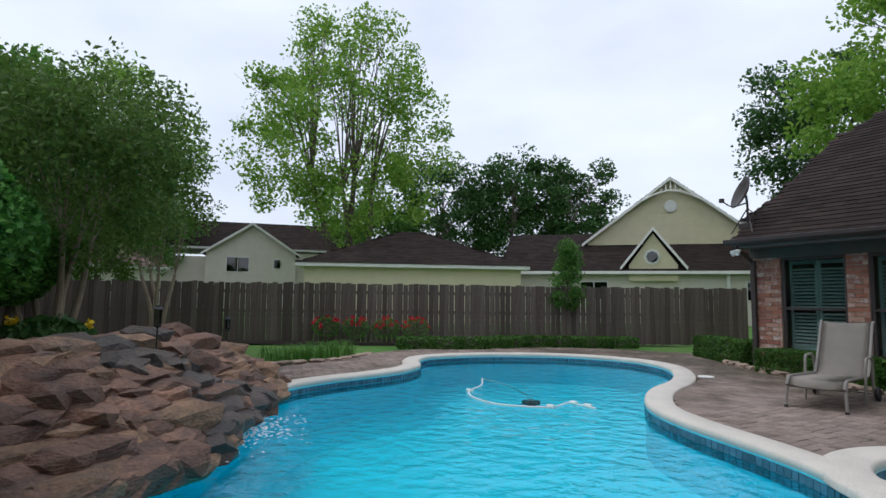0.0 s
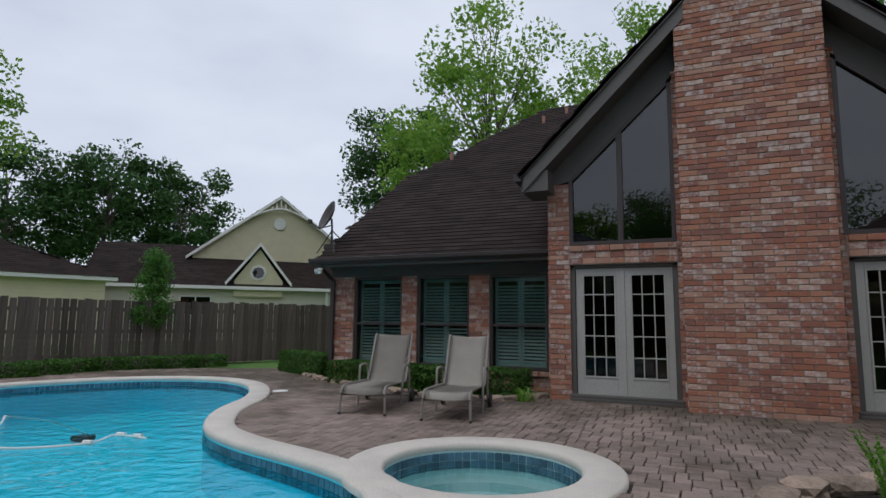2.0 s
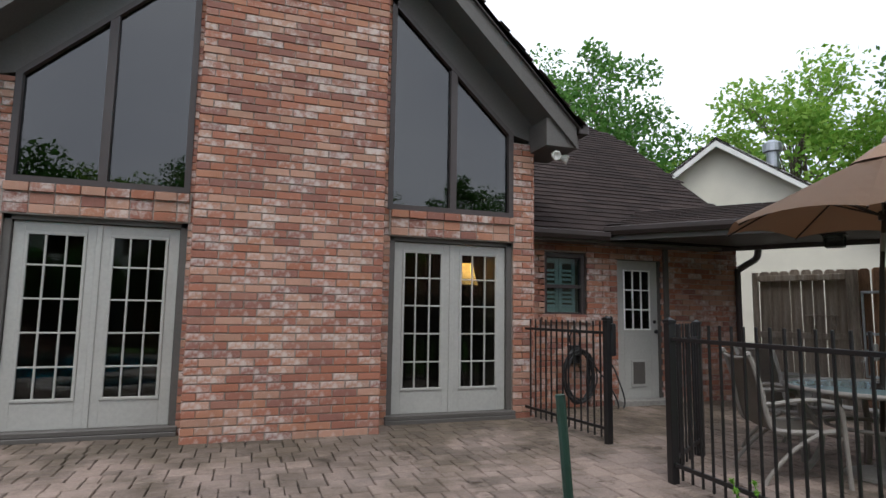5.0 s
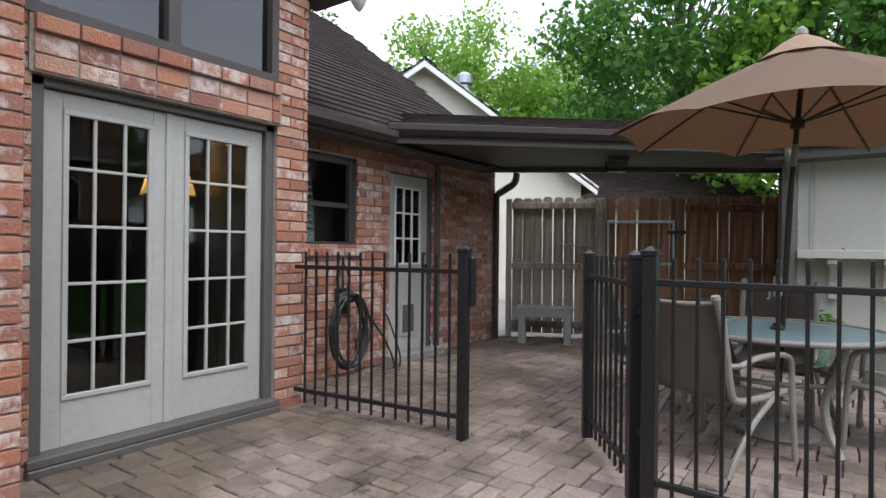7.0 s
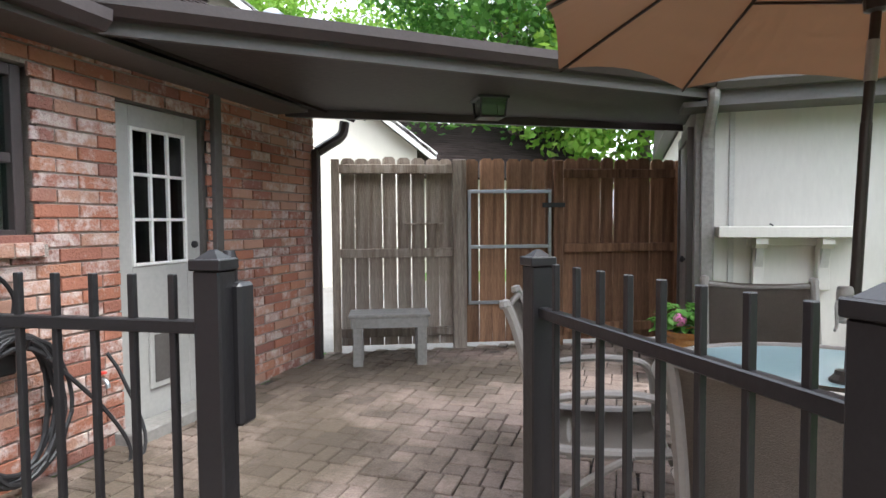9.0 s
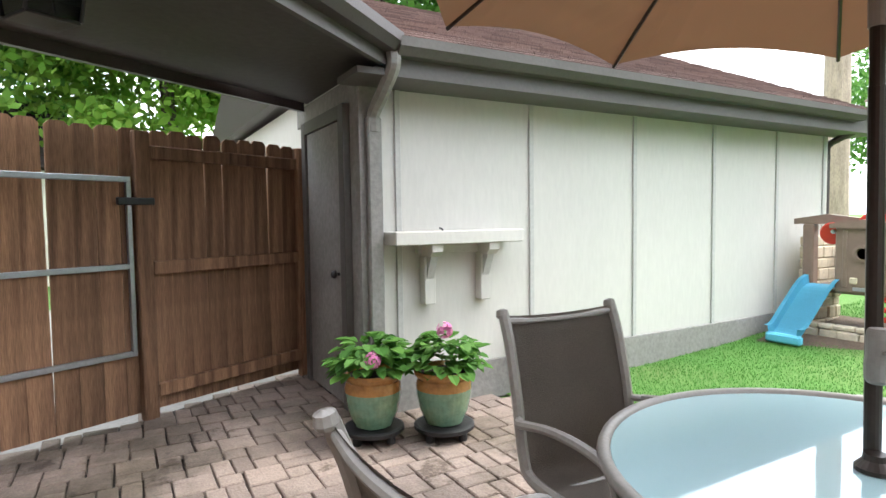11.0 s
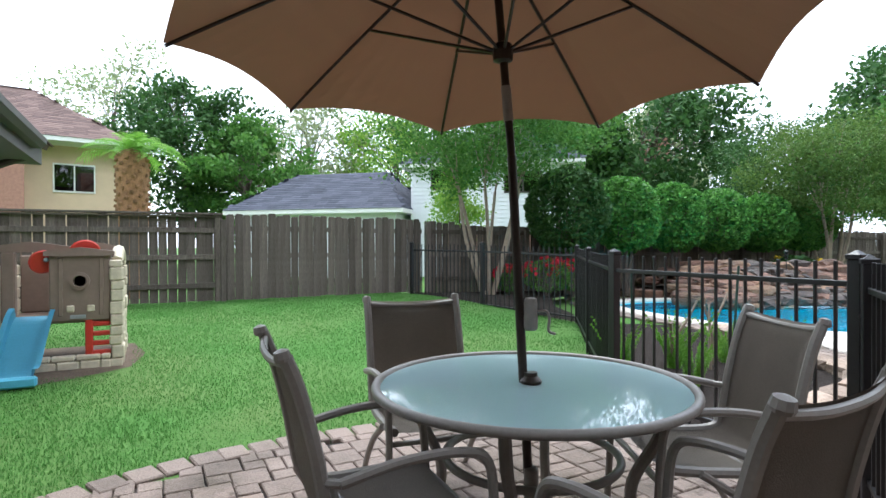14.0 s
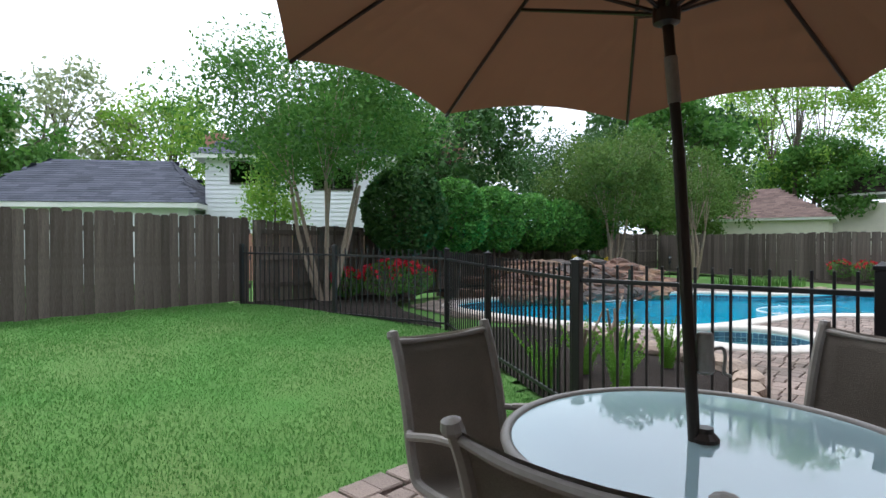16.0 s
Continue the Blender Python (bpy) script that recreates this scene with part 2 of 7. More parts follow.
GREYWOOD = mat("silvered_cedar", (.40, .34, .285), 0.85, var=.45, scale=2.2, fine=26, bump=.5, isl=.22, col2=(.18, .13, .095), stretch=(9, 9, .5), spec=.2)
IRON = mat("black_powder_coat", (.012, .011, .012), 0.38, metal=.0, var=.2, scale=10, bump=.05)
STEEL = mat("galvanised_steel", (.45, .47, .50), 0.4, metal=.9, var=.15, scale=8, bump=.05)
TAUPE = mat("taupe_painted_aluminium", (.26, .235, .21), 0.4, var=.12, scale=8, bump=.06)
SLING = mat("taupe_woven_sling", (.235, .20, .165), 0.8, var=.25, scale=3, fine=260, bump=.5)
SLING_LT = mat("grey_woven_sling", (.40, .36, .31), 0.8, var=.2, scale=3, fine=260, bump=.5)
CANVAS = leaf_mat("tan_umbrella_canvas", (.245, .15, .093), (.26, .16, .10), .045)
POLE = mat("dark_bronze_pole", (.045, .034, .028), 0.35, metal=.5, var=.15, scale=8, bump=.03)
PLASTIC_BR = mat("taupe_moulded_plastic", (.23, .165, .125), 0.5, var=.12, scale=5, fine=20, bump=.08)
PLASTIC_STONE = mat("stone_look_plastic", (.64, .55, .40), 0.6, var=.2, scale=6, fine=20, bump=.3)
PLASTIC_BLUE = mat("sky_blue_plastic", (.13, .46, .64), 0.4, var=.08, scale=5, bump=.03)
PLASTIC_RED = mat("red_plastic", (.55, .04, .025), 0.4, var=.08, scale=5, bump=.03)
RUBBER = mat("black_rubber", (.022, .021, .022), 0.5, var=.2, scale=9, bump=.1)
TERRA = mat("glazed_green_pot", (.15, .30, .20), 0.25, var=.3, scale=5, fine=30, bump=.15, coat=.6, col2=(.30, .30, .13))
TERRA_RIM = mat("glazed_amber_rim", (.47, .23, .065), 0.25, var=.35, scale=6, fine=30, bump=.15, coat=.6)
BARK = mat("grey_brown_bark", (.16, .125, .10), 0.95, var=.5, scale=6, fine=40, bump=.9, stretch=(3, 3, .5))
BARK_PALE = mat("smooth_pale_bark", (.36, .28, .21), 0.8, var=.4, scale=4, fine=30, bump=.3, stretch=(2, 2, .4))
YELLOW = mat("yellow_lap_siding", (.66, .60, .40), 0.7, var=.1, scale=2, bump=.1)
CREAM = mat("cream_lap_siding", (.66, .62, .52), 0.7, var=.1, scale=2, bump=.1)
WHITESIDE = mat("white_lap_siding", (.70, .71, .72), 0.7, var=.08, scale=2, bump=.1)
PEACH = mat("peach_stucco", (.62, .46, .31), 0.8, var=.12, scale=2, bump=.15)
FARBRICK = mat("far_pink_brick", (.42, .22, .16), 0.9, var=.3, scale=10, fine=50, bump=.3)
# dark colour stands in for the low light indoors
DARKROOM = mat("unlit_room_tone", (.10, .08, .065), 0.8, var=.15, scale=2, bump=.05)
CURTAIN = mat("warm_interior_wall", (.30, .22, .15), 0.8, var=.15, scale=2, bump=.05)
SCREEN = glass_mat("dark_reflective_glass", (.10, .12, .13), 1.88)
CLEAR = glass_mat("door_glass", (.55, .58, .56), 1.5)
TEAL = glass_mat("teal_tinted_glass", (.68, .77, .755), 1.5)
TABLEGLASS = glass_mat("obscure_table_glass", (.60, .74, .73), 2.3, .03, (.48, .66, .68), .75)
WATER = glass_mat("pool_water", (.40, .93, .955), 1.33)
WATER_SPA = glass_mat("spa_water", (.80, .95, .95), 1.33)
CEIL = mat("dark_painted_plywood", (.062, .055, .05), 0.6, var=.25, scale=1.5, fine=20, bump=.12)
FOAM = mat("white_water_foam", (.75, .82, .84), 0.4, var=.2, scale=14, bump=.6)
L_BRIGHT = leaf_mat("spring_leaves", (.14, .30, .035), (.28, .42, .07), .45)
L_MID = leaf_mat("mid_green_leaves", (.055, .155, .025), (.13, .27, .05), .4)
L_DARK = leaf_mat("dark_green_leaves", (.028, .085, .02), (.07, .15, .035), .3)
L_OLIVE = leaf_mat("olive_leaves", (.065, .125, .022), (.135, .225, .045), .4)
L_PALE = leaf_mat("pale_leaves", (.20, .25, .12), (.33, .38, .2), .45)
L_SHRUB = leaf_mat("glossy_shrub_leaves", (.035, .125, .020), (.15, .36, .06), .3)
L_HEDGE = leaf_mat("boxwood_leaves", (.03, .10, .018), (.10, .20, .03), .3)
L_FERN = leaf_mat("fern_fronds", (.13, .32, .03), (.25, .46, .07), .45)
L_RED = leaf_mat("red_rose_petals", (.48, .012, .03), (.62, .03, .06), .25)
L_PINK = leaf_mat("pink_petals", (.55, .14, .33), (.68, .28, .45), .3)
L_YEL = leaf_mat("yellow_petals", (.80, .55, .02), (.85, .62, .05), .3)
for n_ in WATER.node_tree.nodes:
    if n_.type in ("BSDF_GLOSSY", "FRESNEL"):
        if not WATER.node_tree.nodes.get("wave_bump"):
            wt = WATER.node_tree.nodes.new("ShaderNodeTexNoise"); wt.inputs["Scale"].default_value, wt.inputs["Detail"].default_value = 5.5, 3
            wb = WATER.node_tree.nodes.new("ShaderNodeBump"); wb.name = "wave_bump"
            wb.inputs["Strength"].default_value, wb.inputs["Distance"].default_value = .55, .06
            wc = WATER.node_tree.nodes.new("ShaderNodeTexCoord")
            WATER.node_tree.links.new(wc.outputs["Object"], wt.inputs["Vector"])
            WATER.node_tree.links.new(wt.outputs["Fac"], wb.inputs["Height"])
        WATER.node_tree.links.new(WATER.node_tree.nodes["wave_bump"].outputs[0], n_.inputs["Normal"])


# ---- shape helpers ----
def to_ob(name, bm, material, parent=None, smooth=False):
    me = bpy.data.meshes.new(name)
    bm.normal_update()
    bm.to_mesh(me)
    bm.free()
    if smooth:
        me.polygons.foreach_set("use_smooth", [True] * len(me.polygons))
    me.materials.append(material)
    ob = new(name, me)
    ob.parent = parent
    return ob


def part(name, bm, material, parent, label="", smooth=False):
    ob = to_ob(name, bm, material, parent, smooth)
    if label:
        ob["label"] = label
    return ob


def root(name, x, y, z, rz, label, category, group="", kind=""):
    ob = new(name)
    ob.empty_display_size = .1
    ob.matrix_basis = pose(x, y, z, 0, 0, rz)
    return tagged(ob, label, category, group, kind)


def box(bm, x0, y0, z0, x1, y1, z1, bev=0.0, m=None):
    r = bmesh.ops.create_cube(bm, size=1.0)
    vs = r["verts"]
    bmesh.ops.transform(bm, verts=vs, matrix=Matrix.LocRotScale(((x0 + x1) / 2, (y0 + y1) / 2, (z0 + z1) / 2), None, (abs(x1 - x0), abs(y1 - y0), abs(z1 - z0))))
    if bev:
        es = list({e for v in vs for e in v.link_edges})
        g = bmesh.ops.bevel(bm, geom=es, offset=bev, segments=1, affect="EDGES", profile=.6)
        vs = list({v for f in g["faces"] for v in f.verts} | {v for v in vs if v.is_valid})
    if m is not None:
        bmesh.ops.transform(bm, verts=vs, matrix=m)
    return vs


def B(x0, y0, z0, x1, y1, z1, bev=0.0, m=None):
    bm = bmesh.new()
    box(bm, x0, y0, z0, x1, y1, z1, bev, m)
    return bm


def prism(bm, pts, axis, a, b):
    """A flat outline, given in the two other axes, drawn out along axis from a to b."""
    def at(p, v):
        return {"x": (v, p[0], p[1]), "y": (p[0], v, p[1]), "z": (p[0], p[1], v)}[axis]
    lo, hi = [bm.verts.new(at(p, a)) for p in pts], [bm.verts.new(at(p, b)) for p in pts]
    bm.faces.new(lo); bm.faces.new(hi)
    for i in range(len(pts)):
        j = (i + 1) % len(pts)
        bm.faces.new((lo[i], lo[j], hi[j], hi[i]))
    bmesh.ops.recalc_face_normals(bm, faces=bm.faces[:])
    return bm


def PR(pts, axis, a, b):
    return prism(bmesh.new(), pts, axis, a, b)


def tube(bm, pts, r, n=8, r1=None, cap=True):
    """A round rod along points, tapering from r to r1."""
    pts = [Vector(p) for p in pts]
    r1 = r if r1 is None else r1
    rings, up = [], None
    for i, p in enumerate(pts):
        d = (pts[min(i + 1, len(pts) - 1)] - pts[max(i - 1, 0)]).normalized()
        if up is None:
            up = Vector((0, 0, 1)) if abs(d.z) < .9 else Vector((1, 0, 0))
        u = (up - d * up.dot(d)).normalized()
        up = u
        w = d.cross(u)
        q = r + (r1 - r) * i / max(1, len(pts) - 1)
        rings.append([bm.verts.new(p + (u * math.cos(a) + w * math.sin(a)) * q) for a in (2 * math.pi * k / n for k in range(n))])
    for A, C in zip(rings, rings[1:]):
        for k in range(n):
            bm.faces.new((A[k], A[(k + 1) % n], C[(k + 1) % n], C[k]))
    if cap:
        bm.faces.new(rings[0][::-1]); bm.faces.new(rings[-1])
    return bm


def T(pts, r, n=8, r1=None):
    return tube(bmesh.new(), pts, r, n, r1)


def lathe(prof, n=28, x=0, y=0, z=0):
    bm = bmesh.new()
    rings = [[bm.verts.new((x + q * math.cos(2 * math.pi * k / n), y + q * math.sin(2 * math.pi * k / n), z + h)) for k in range(n)] for q, h in prof]
    for A, C in zip(rings, rings[1:]):
        for k in range(n):
            bm.faces.new((A[k], A[(k + 1) % n], C[(k + 1) % n], C[k]))
    bm.faces.new(rings[0][::-1]); bm.faces.new(rings[-1])
    return bm


def curve(pts, n=8):
    """Catmull-Rom through points."""
    P = [Vector(p) for p in pts]
    P = [P[0] * 2 - P[1]] + P + [P[-1] * 2 - P[-2]]
    out = []
    for i in range(1, len(P) - 2):
        for k in range(n):
            t = k / n
            a, b, c, d = P[i - 1:i + 3]
            out.append(.5 * (2 * b + (c - a) * t + (2 * a - 5 * b + 4 * c - d) * t * t + (3 * b - a - 3 * c + d) * t ** 3))
    return out + [P[-2]]


def loop2(pts, n=6):
    """A smooth closed outline through the points."""
    P = [Vector((p[0], p[1])) for p in pts]
    out, N = [], len(pts)
    for i in range(N):
        a, b, c, d = P[i - 1], P[i], P[(i + 1) % N], P[(i + 2) % N]
        for k in range(n):
            t = k / n
            out.append(.5 * (2 * b + (c - a) * t + (2 * a - 5 * b + 4 * c - d) * t * t + (3 * b - a - 3 * c + d) * t ** 3))
    return out


def offset(poly, d):
    out, N = [], len(poly)
    for i in range(N):
        t = (poly[(i + 1) % N] - poly[i - 1]).normalized()
        out.append(poly[i] + Vector((t.y, -t.x)) * d)
    return out


def inside(p, poly):
    x, y = p[0], p[1]
    c = False
    for i in range(len(poly)):
        a, b = poly[i - 1], poly[i]
        if (a[1] > y) != (b[1] > y) and x < (b[0] - a[0]) * (y - a[1]) / (b[1] - a[1]) + a[0]:
            c = not c
    return c


def holed(outer, holes, z, deep=0.0):
    """A flat sheet with holes."""
    bm = bmesh.new()
    es = []
    for lp in (outer, *holes):
        vs = [bm.verts.new((p[0], p[1], z)) for p in lp]
        es += [bm.edges.new((vs[i - 1], vs[i])) for i in range(len(vs))]
    bmesh.ops.triangle_fill(bm, use_beauty=True, use_dissolve=False, edges=es, normal=(0, 0, 1))
    return bm


def raw(name, verts, faces, material, parent=None, smooth=False):
    me = bpy.data.meshes.new(name)
    me.from_pydata(verts, [], faces)
    me.materials.append(material)
    if smooth:
        me.polygons.foreach_set("use_smooth", [True] * len(me.polygons))
    ob = new(name, me)
    ob.parent = parent
    return ob


def rock_bm(rnd, sx, sy, sz):
    """A broken slab-like stone resting on its base at z 0."""
    bm = bmesh.new()
    bmesh.ops.create_icosphere(bm, subdivisions=2, radius=1)
    o = Vector((rnd.uniform(-50, 50), rnd.uniform(-50, 50), rnd.uniform(-50, 50)))
    for v in bm.verts:
        c = v.co
        k = max(abs(c.x), abs(c.y), abs(c.z))
        q = c.lerp(c / k, .70) * (1 + .34 * noise.noise(c * 1.3 + o) + .12 * noise.noise(c * 3.5 + o))
        v.co = Vector((q.x * sx, q.y * sy, q.z * sz))
    low = min(v.co.z for v in bm.verts)
    for v in bm.verts:
        v.co.z -= low
    return bm


# ---- repeated pieces ----
def piece_data(w, h, d, c):
    """A piece lying in its u, v plane, chamfered towards +n."""
    vs = [(0, 0, 0), (w, 0, 0), (w, h, 0), (0, h, 0), (0, 0, d - c), (w, 0, d - c), (w, h, d - c), (0, h, d - c), (c, c, d), (w - c, c, d), (w - c, h - c, d), (c, h - c, d)]
    fs = [(8, 9, 10, 11)] + [(4 + i, 4 + (i + 1) % 4, 8 + (i + 1) % 4, 8 + i) for i in range(4)] + [(i, (i + 1) % 4, 4 + (i + 1) % 4, 4 + i) for i in range(4)]
    return vs, fs


PIECES = {}


def piece_object(name, w, h, d, c, material, m, parent):
    key = (name, round(w, 2), round(h, 3))
    if key not in PIECES:
        me = bpy.data.meshes.new(name)
        me.from_pydata(*[x if i else x for i, x in enumerate((piece_data(w, h, d, c)[0], [], piece_data(w, h, d, c)[1]))])
        me.materials.append(material)
        PIECES[key] = me
    ob = new(name, PIECES[key])
    ob.matrix_basis = m
    ob.parent = parent
    return ob


def frame_m(o, u, n):
    """u along, v = n x u up, n outward."""
    u, n = Vector(u).normalized(), Vector(n).normalized()
    v = n.cross(u)
    return Matrix(((u.x, v.x, n.x, o[0]), (u.y, v.y, n.y, o[1]), (u.z, v.z, n.z, o[2]), (0, 0, 0, 1)))


LATER = []


def bricks(parent, o, u, n, width, height, holes=(), keep=None, singles=0, depth=.014, seed=1, course=.079):
    """Running-bond bricks on a wall face; the first few are objects of their own, the rest one mesh."""
    rnd = random.Random(seed)
    M = frame_m(o, u, n)
    verts, faces, k, count = [], [], 0, 0
    v = 0.0
    while v < height - .03:
        x = -(.1265 if k % 2 else 0)
        h = min(.068, height - v)
        while x < width - .012:
            a, b = max(0, x), min(width, x + .243)
            spans = [(a, b)]
            for h0, h1, g0, g1 in holes:
                if v + h * .5 > g0 and v + h * .5 < g1:
                    spans = [s for p, q in spans for s in ((p, min(q, h0 - .004)), (max(p, h1 + .004), q)) if s[1] - s[0] > .02]
            for p, q in spans:
                if keep and not keep((p + q) / 2, v + h):
                    continue
                if q - p < .02:
                    continue
                d = depth + rnd.uniform(-.003, .004)
                m = M @ Matrix.Translation((p, v + rnd.uniform(-.0015, .0015), 0)) @ Matrix.Rotation(rnd.uniform(-.004, .004), 4, "Z")
                if count < singles:
                    LATER.append(("brick", round(q - p, 2), h, depth, .004, BRICK, m, parent))
                    count += 1
                else:
                    pv, pf = piece_data(q - p, h, d, .004)
                    i0 = len(verts)
                    verts += [tuple(m @ Vector(c)) for c in pv]
                    faces += [tuple(i0 + i for i in f) for f in pf]
            x += .253
        v += course
        k += 1
    ob = raw("brick_courses", verts, faces, BRICK, parent)
    ob["kind"] = "stuff"
    return ob


def shingles(parent, poly, material, expo=.145, tab=.30, seed=3, singles=0, name="shingle_layer"):
    """Roof covering on a flat slope. poly: corners, the first two along the eave."""
    rnd = random.Random(seed)
    P = [Vector(p) for p in poly]
    u = (P[1] - P[0]).normalized()
    nn = u.cross(P[2] - P[1]).normalized()
    if nn.z < 0:
        nn = -nn
    v = nn.cross(u)
    if v.z < 0:
        v = -v
    uv = [((p - P[0]).dot(u), (p - P[0]).dot(v)) for p in P]
    a0, a1 = min(p[0] for p in uv), max(p[0] for p in uv)
    top = max(p[1] for p in uv)
    verts, faces, y, k, count = [], [], -.03, 0, 0
    while y < top:
        x = a0 - rnd.uniform(0, tab)
        while x < a1 + tab:
            w = tab * rnd.uniform(.75, 1.2)
            if inside((x + w / 2, max(y + expo * .6, .01)), uv):
                a, b = max(a0 - .03, x + .002), min(a1 + .03, x + w - .002)
                if b - a < .02:
                    x += w
                    continue
                jy = y + rnd.uniform(-.008, .008)
                q = [P[0] + u * s + v * (jy + t) + nn * h for s, t, h in ((a, 0, .004), (b, 0, .004), (b, expo * 1.15, .004), (a, expo * 1.15, .004), (a, 0, .020), (b, 0, .020), (b, expo * 1.15, .007), (a, expo * 1.15, .007))]
                i0 = len(verts)
                verts += [tuple(c) for c in q]
                faces += [tuple(i0 + i for i in f) for f in ((4, 5, 6, 7), (0, 1, 5, 4), (1, 2, 6, 5), (3, 0, 4, 7))]
            x += w
        y += expo
    ob = raw(name, verts, faces, material, parent)
    ob["kind"] = "stuff"
    deck = bmesh.new()
    lo, hi = [deck.verts.new(p - nn * .06) for p in P], [deck.verts.new(p) for p in P]
    deck.faces.new(lo); deck.faces.new(hi)
    for i in range(len(P)):
        deck.faces.new((lo[i - 1], lo[i], hi[i], hi[i - 1]))
    bmesh.ops.recalc_face_normals(deck, faces=deck.faces[:])
    part("roof_deck", deck, material, parent)
    return ob


# ---- ground, pool, paving ----
POOL = loop2([(-1.75, -5.6), (-2.2, -5.25), (-2.85, -5.0), (-3.85, -4.7), (-4.65, -4.25), (-5.4, -3.35), (-6.0, -2.17), (-6.8, -1.2), (-7.6, -.65), (-8.5, -.5), (-9.5, -.9), (-10.2, -1.75), (-10.65, -2.9), (-10.6, -4.05), (-10.0, -4.62), (-9.3, -4.95), (-8.78, -5.5), (-8.45, -6.25), (-8.2, -7.0), (-7.8, -7.7), (-7.2, -8.2), (-6.6, -8.6), (-5.8, -9.0), (-4.9, -9.4), (-4.2, -9.9), (-3.3, -10.4), (-2.3, -10.5), (-1.5, -9.9), (-1.15, -8.9), (-1.0, -7.5), (-1.2, -6.4)], 5)
SPA_C, SPA_R = Vector((-1.28, -4.50)), .83
SPA = [SPA_C + Vector((math.cos(a), math.sin(a))) * SPA_R for a in (2 * math.pi * k / 48 for k in range(48))]
SPA_OUT = [SPA_C + Vector((math.cos(a), math.sin(a))) * 1.17 for a in (2 * math.pi * k / 48 for k in range(48))]
area = sum(POOL[i - 1].x * POOL[i].y - POOL[i].x * POOL[i - 1].y for i in range(len(POOL)))
SGN = 1 if area > 0 else -1
POOL_OUT = offset(POOL, .33 * SGN)


def rise(x, y):
    """The lawn climbs gently to the back fence."""
    s = min(1, max(0, (-5.0 - y) / 6.0))
    q = min(1, max(0, (x - .2) / 2.0))
    return .30 * s * s * (3 - 2 * s) * (.45 + .55 * q)


FL = [(-19.0, -12.2), (-10.2, 6.2)]
PATIO = [(-9.6, -9.2), (-9.95, -7.9), (-10.5, -7.0), (-11.0, -5.8), (-11.9, -4.9), (-12.55, -3.4), (-12.1, -.6), (-11.2, 1.0), (-9.0, 2.3), (-7.5, 1.15), (-6.7, .55), (-5.4, -.05), (-4.3, -.55), (-2.6, -.70), (-1.9, .05), (-1.76, .4), (4.2, .4), (4.2, .55), (8.25, .55), (9.95, -2.87), (8.47, -2.87), (8.47, -3.9), (8.2, -4.02), (7.35, -4.52), (6.5, -4.76), (5.5, -4.78), (4.4, -4.7), (3.8, -4.5), (3.72, -3.6), (2.9, -3.55), (1.9, -3.75), (1.3, -3.95), (.85, -4.5), (.45, -5.6), (-.15, -6.4), (-.45, -7.5), (-.5, -9.3), (-1.2, -11.0), (-2.6, -11.4), (-4.0, -11.0), (-7.0, -9.6)]
BED = [(3.68, -4.5), (3.66, -3.65), (2.9, -3.62), (1.9, -3.82), (1.37, -4.02), (.95, -4.5), (.52, -5.65), (-.05, -6.5), (-.1, -7.3), (.5, -7.6), (1.28, -7.78)]
BEDV = [Vector(p) for p in BED]
ground = to_ob("ground", holed([Vector(p) for p in ((-400, -400), (400, -400), (400, 400), (-400, 400))], [offset(POOL, .1 * SGN), offset(SPA, .05)], -.035), LAWN)
tagged(ground, "green grass ground reaching the horizon", "ground", kind="structure")

drive = to_ob('driveway', B(8.7, -2.86, -.08, 16, 12, -.029), KICK)
tagged(drive, 'pale concrete driveway behind the gate', 'driveway', kind='structure')
for v_ in drive.data.vertices:
    v_.co.x -= (v_.co.y + 2.4) * .12

pool = root("pool", -5, -5, 0, 0, "freeform swimming pool with turquoise water and cream coping", "pool", kind="structure")
pool.location = (0, 0, 0)


def ring(a, b, za, zb):
    bm = bmesh.new()
    A, C = [bm.verts.new((p[0], p[1], za)) for p in a], [bm.verts.new((p[0], p[1], zb)) for p in b]
    for i in range(len(a)):
        bm.faces.new((A[i - 1], A[i], C[i], C[i - 1]))
    return bm


def ring_join(levels):
    bm = bmesh.new()
    R = [[bm.verts.new((p[0], p[1], z)) for p in lp] for lp, z in levels]
    for A, C in zip(R, R[1:]):
        for i in range(len(A)):
            bm.faces.new((A[i - 1], A[i], C[i], C[i - 1]))
    return bm, R


def coping(loop_in, loop_out, parent, sg):
    """Rounded cream stone band with a nosing over the water, cut into segments."""
    bm, R = ring_join([(loop_in, -.035), (offset(loop_in, -.012 * sg), -.01), (offset(loop_in, -.008 * sg), .022), (offset(loop_in, .02 * sg), .038), (offset(loop_out, -.02 * sg), .032), (loop_out, .015), (loop_out, -.03)])
    return part("coping", bm, COPING, parent, "cream cast stone coping", smooth=True)


coping(POOL, POOL_OUT, pool, SGN)
bm, R = ring_join([(POOL, -.03), (POOL, -.62), (offset(POOL, -.4 * SGN), -.88)])
bm.faces.new(R[-1])
part("basin", bm, PLASTER, pool, "blue plaster pool basin")
wbm = bmesh.new()
wbm.faces.new([wbm.verts.new((p[0], p[1], -.13)) for p in offset(POOL, .004 * SGN)])
bmesh.ops.triangulate(wbm, faces=wbm.faces[:])
wat = part("water", wbm, WATER, pool, "clear rippled turquoise water")
wat.visible_shadow = False


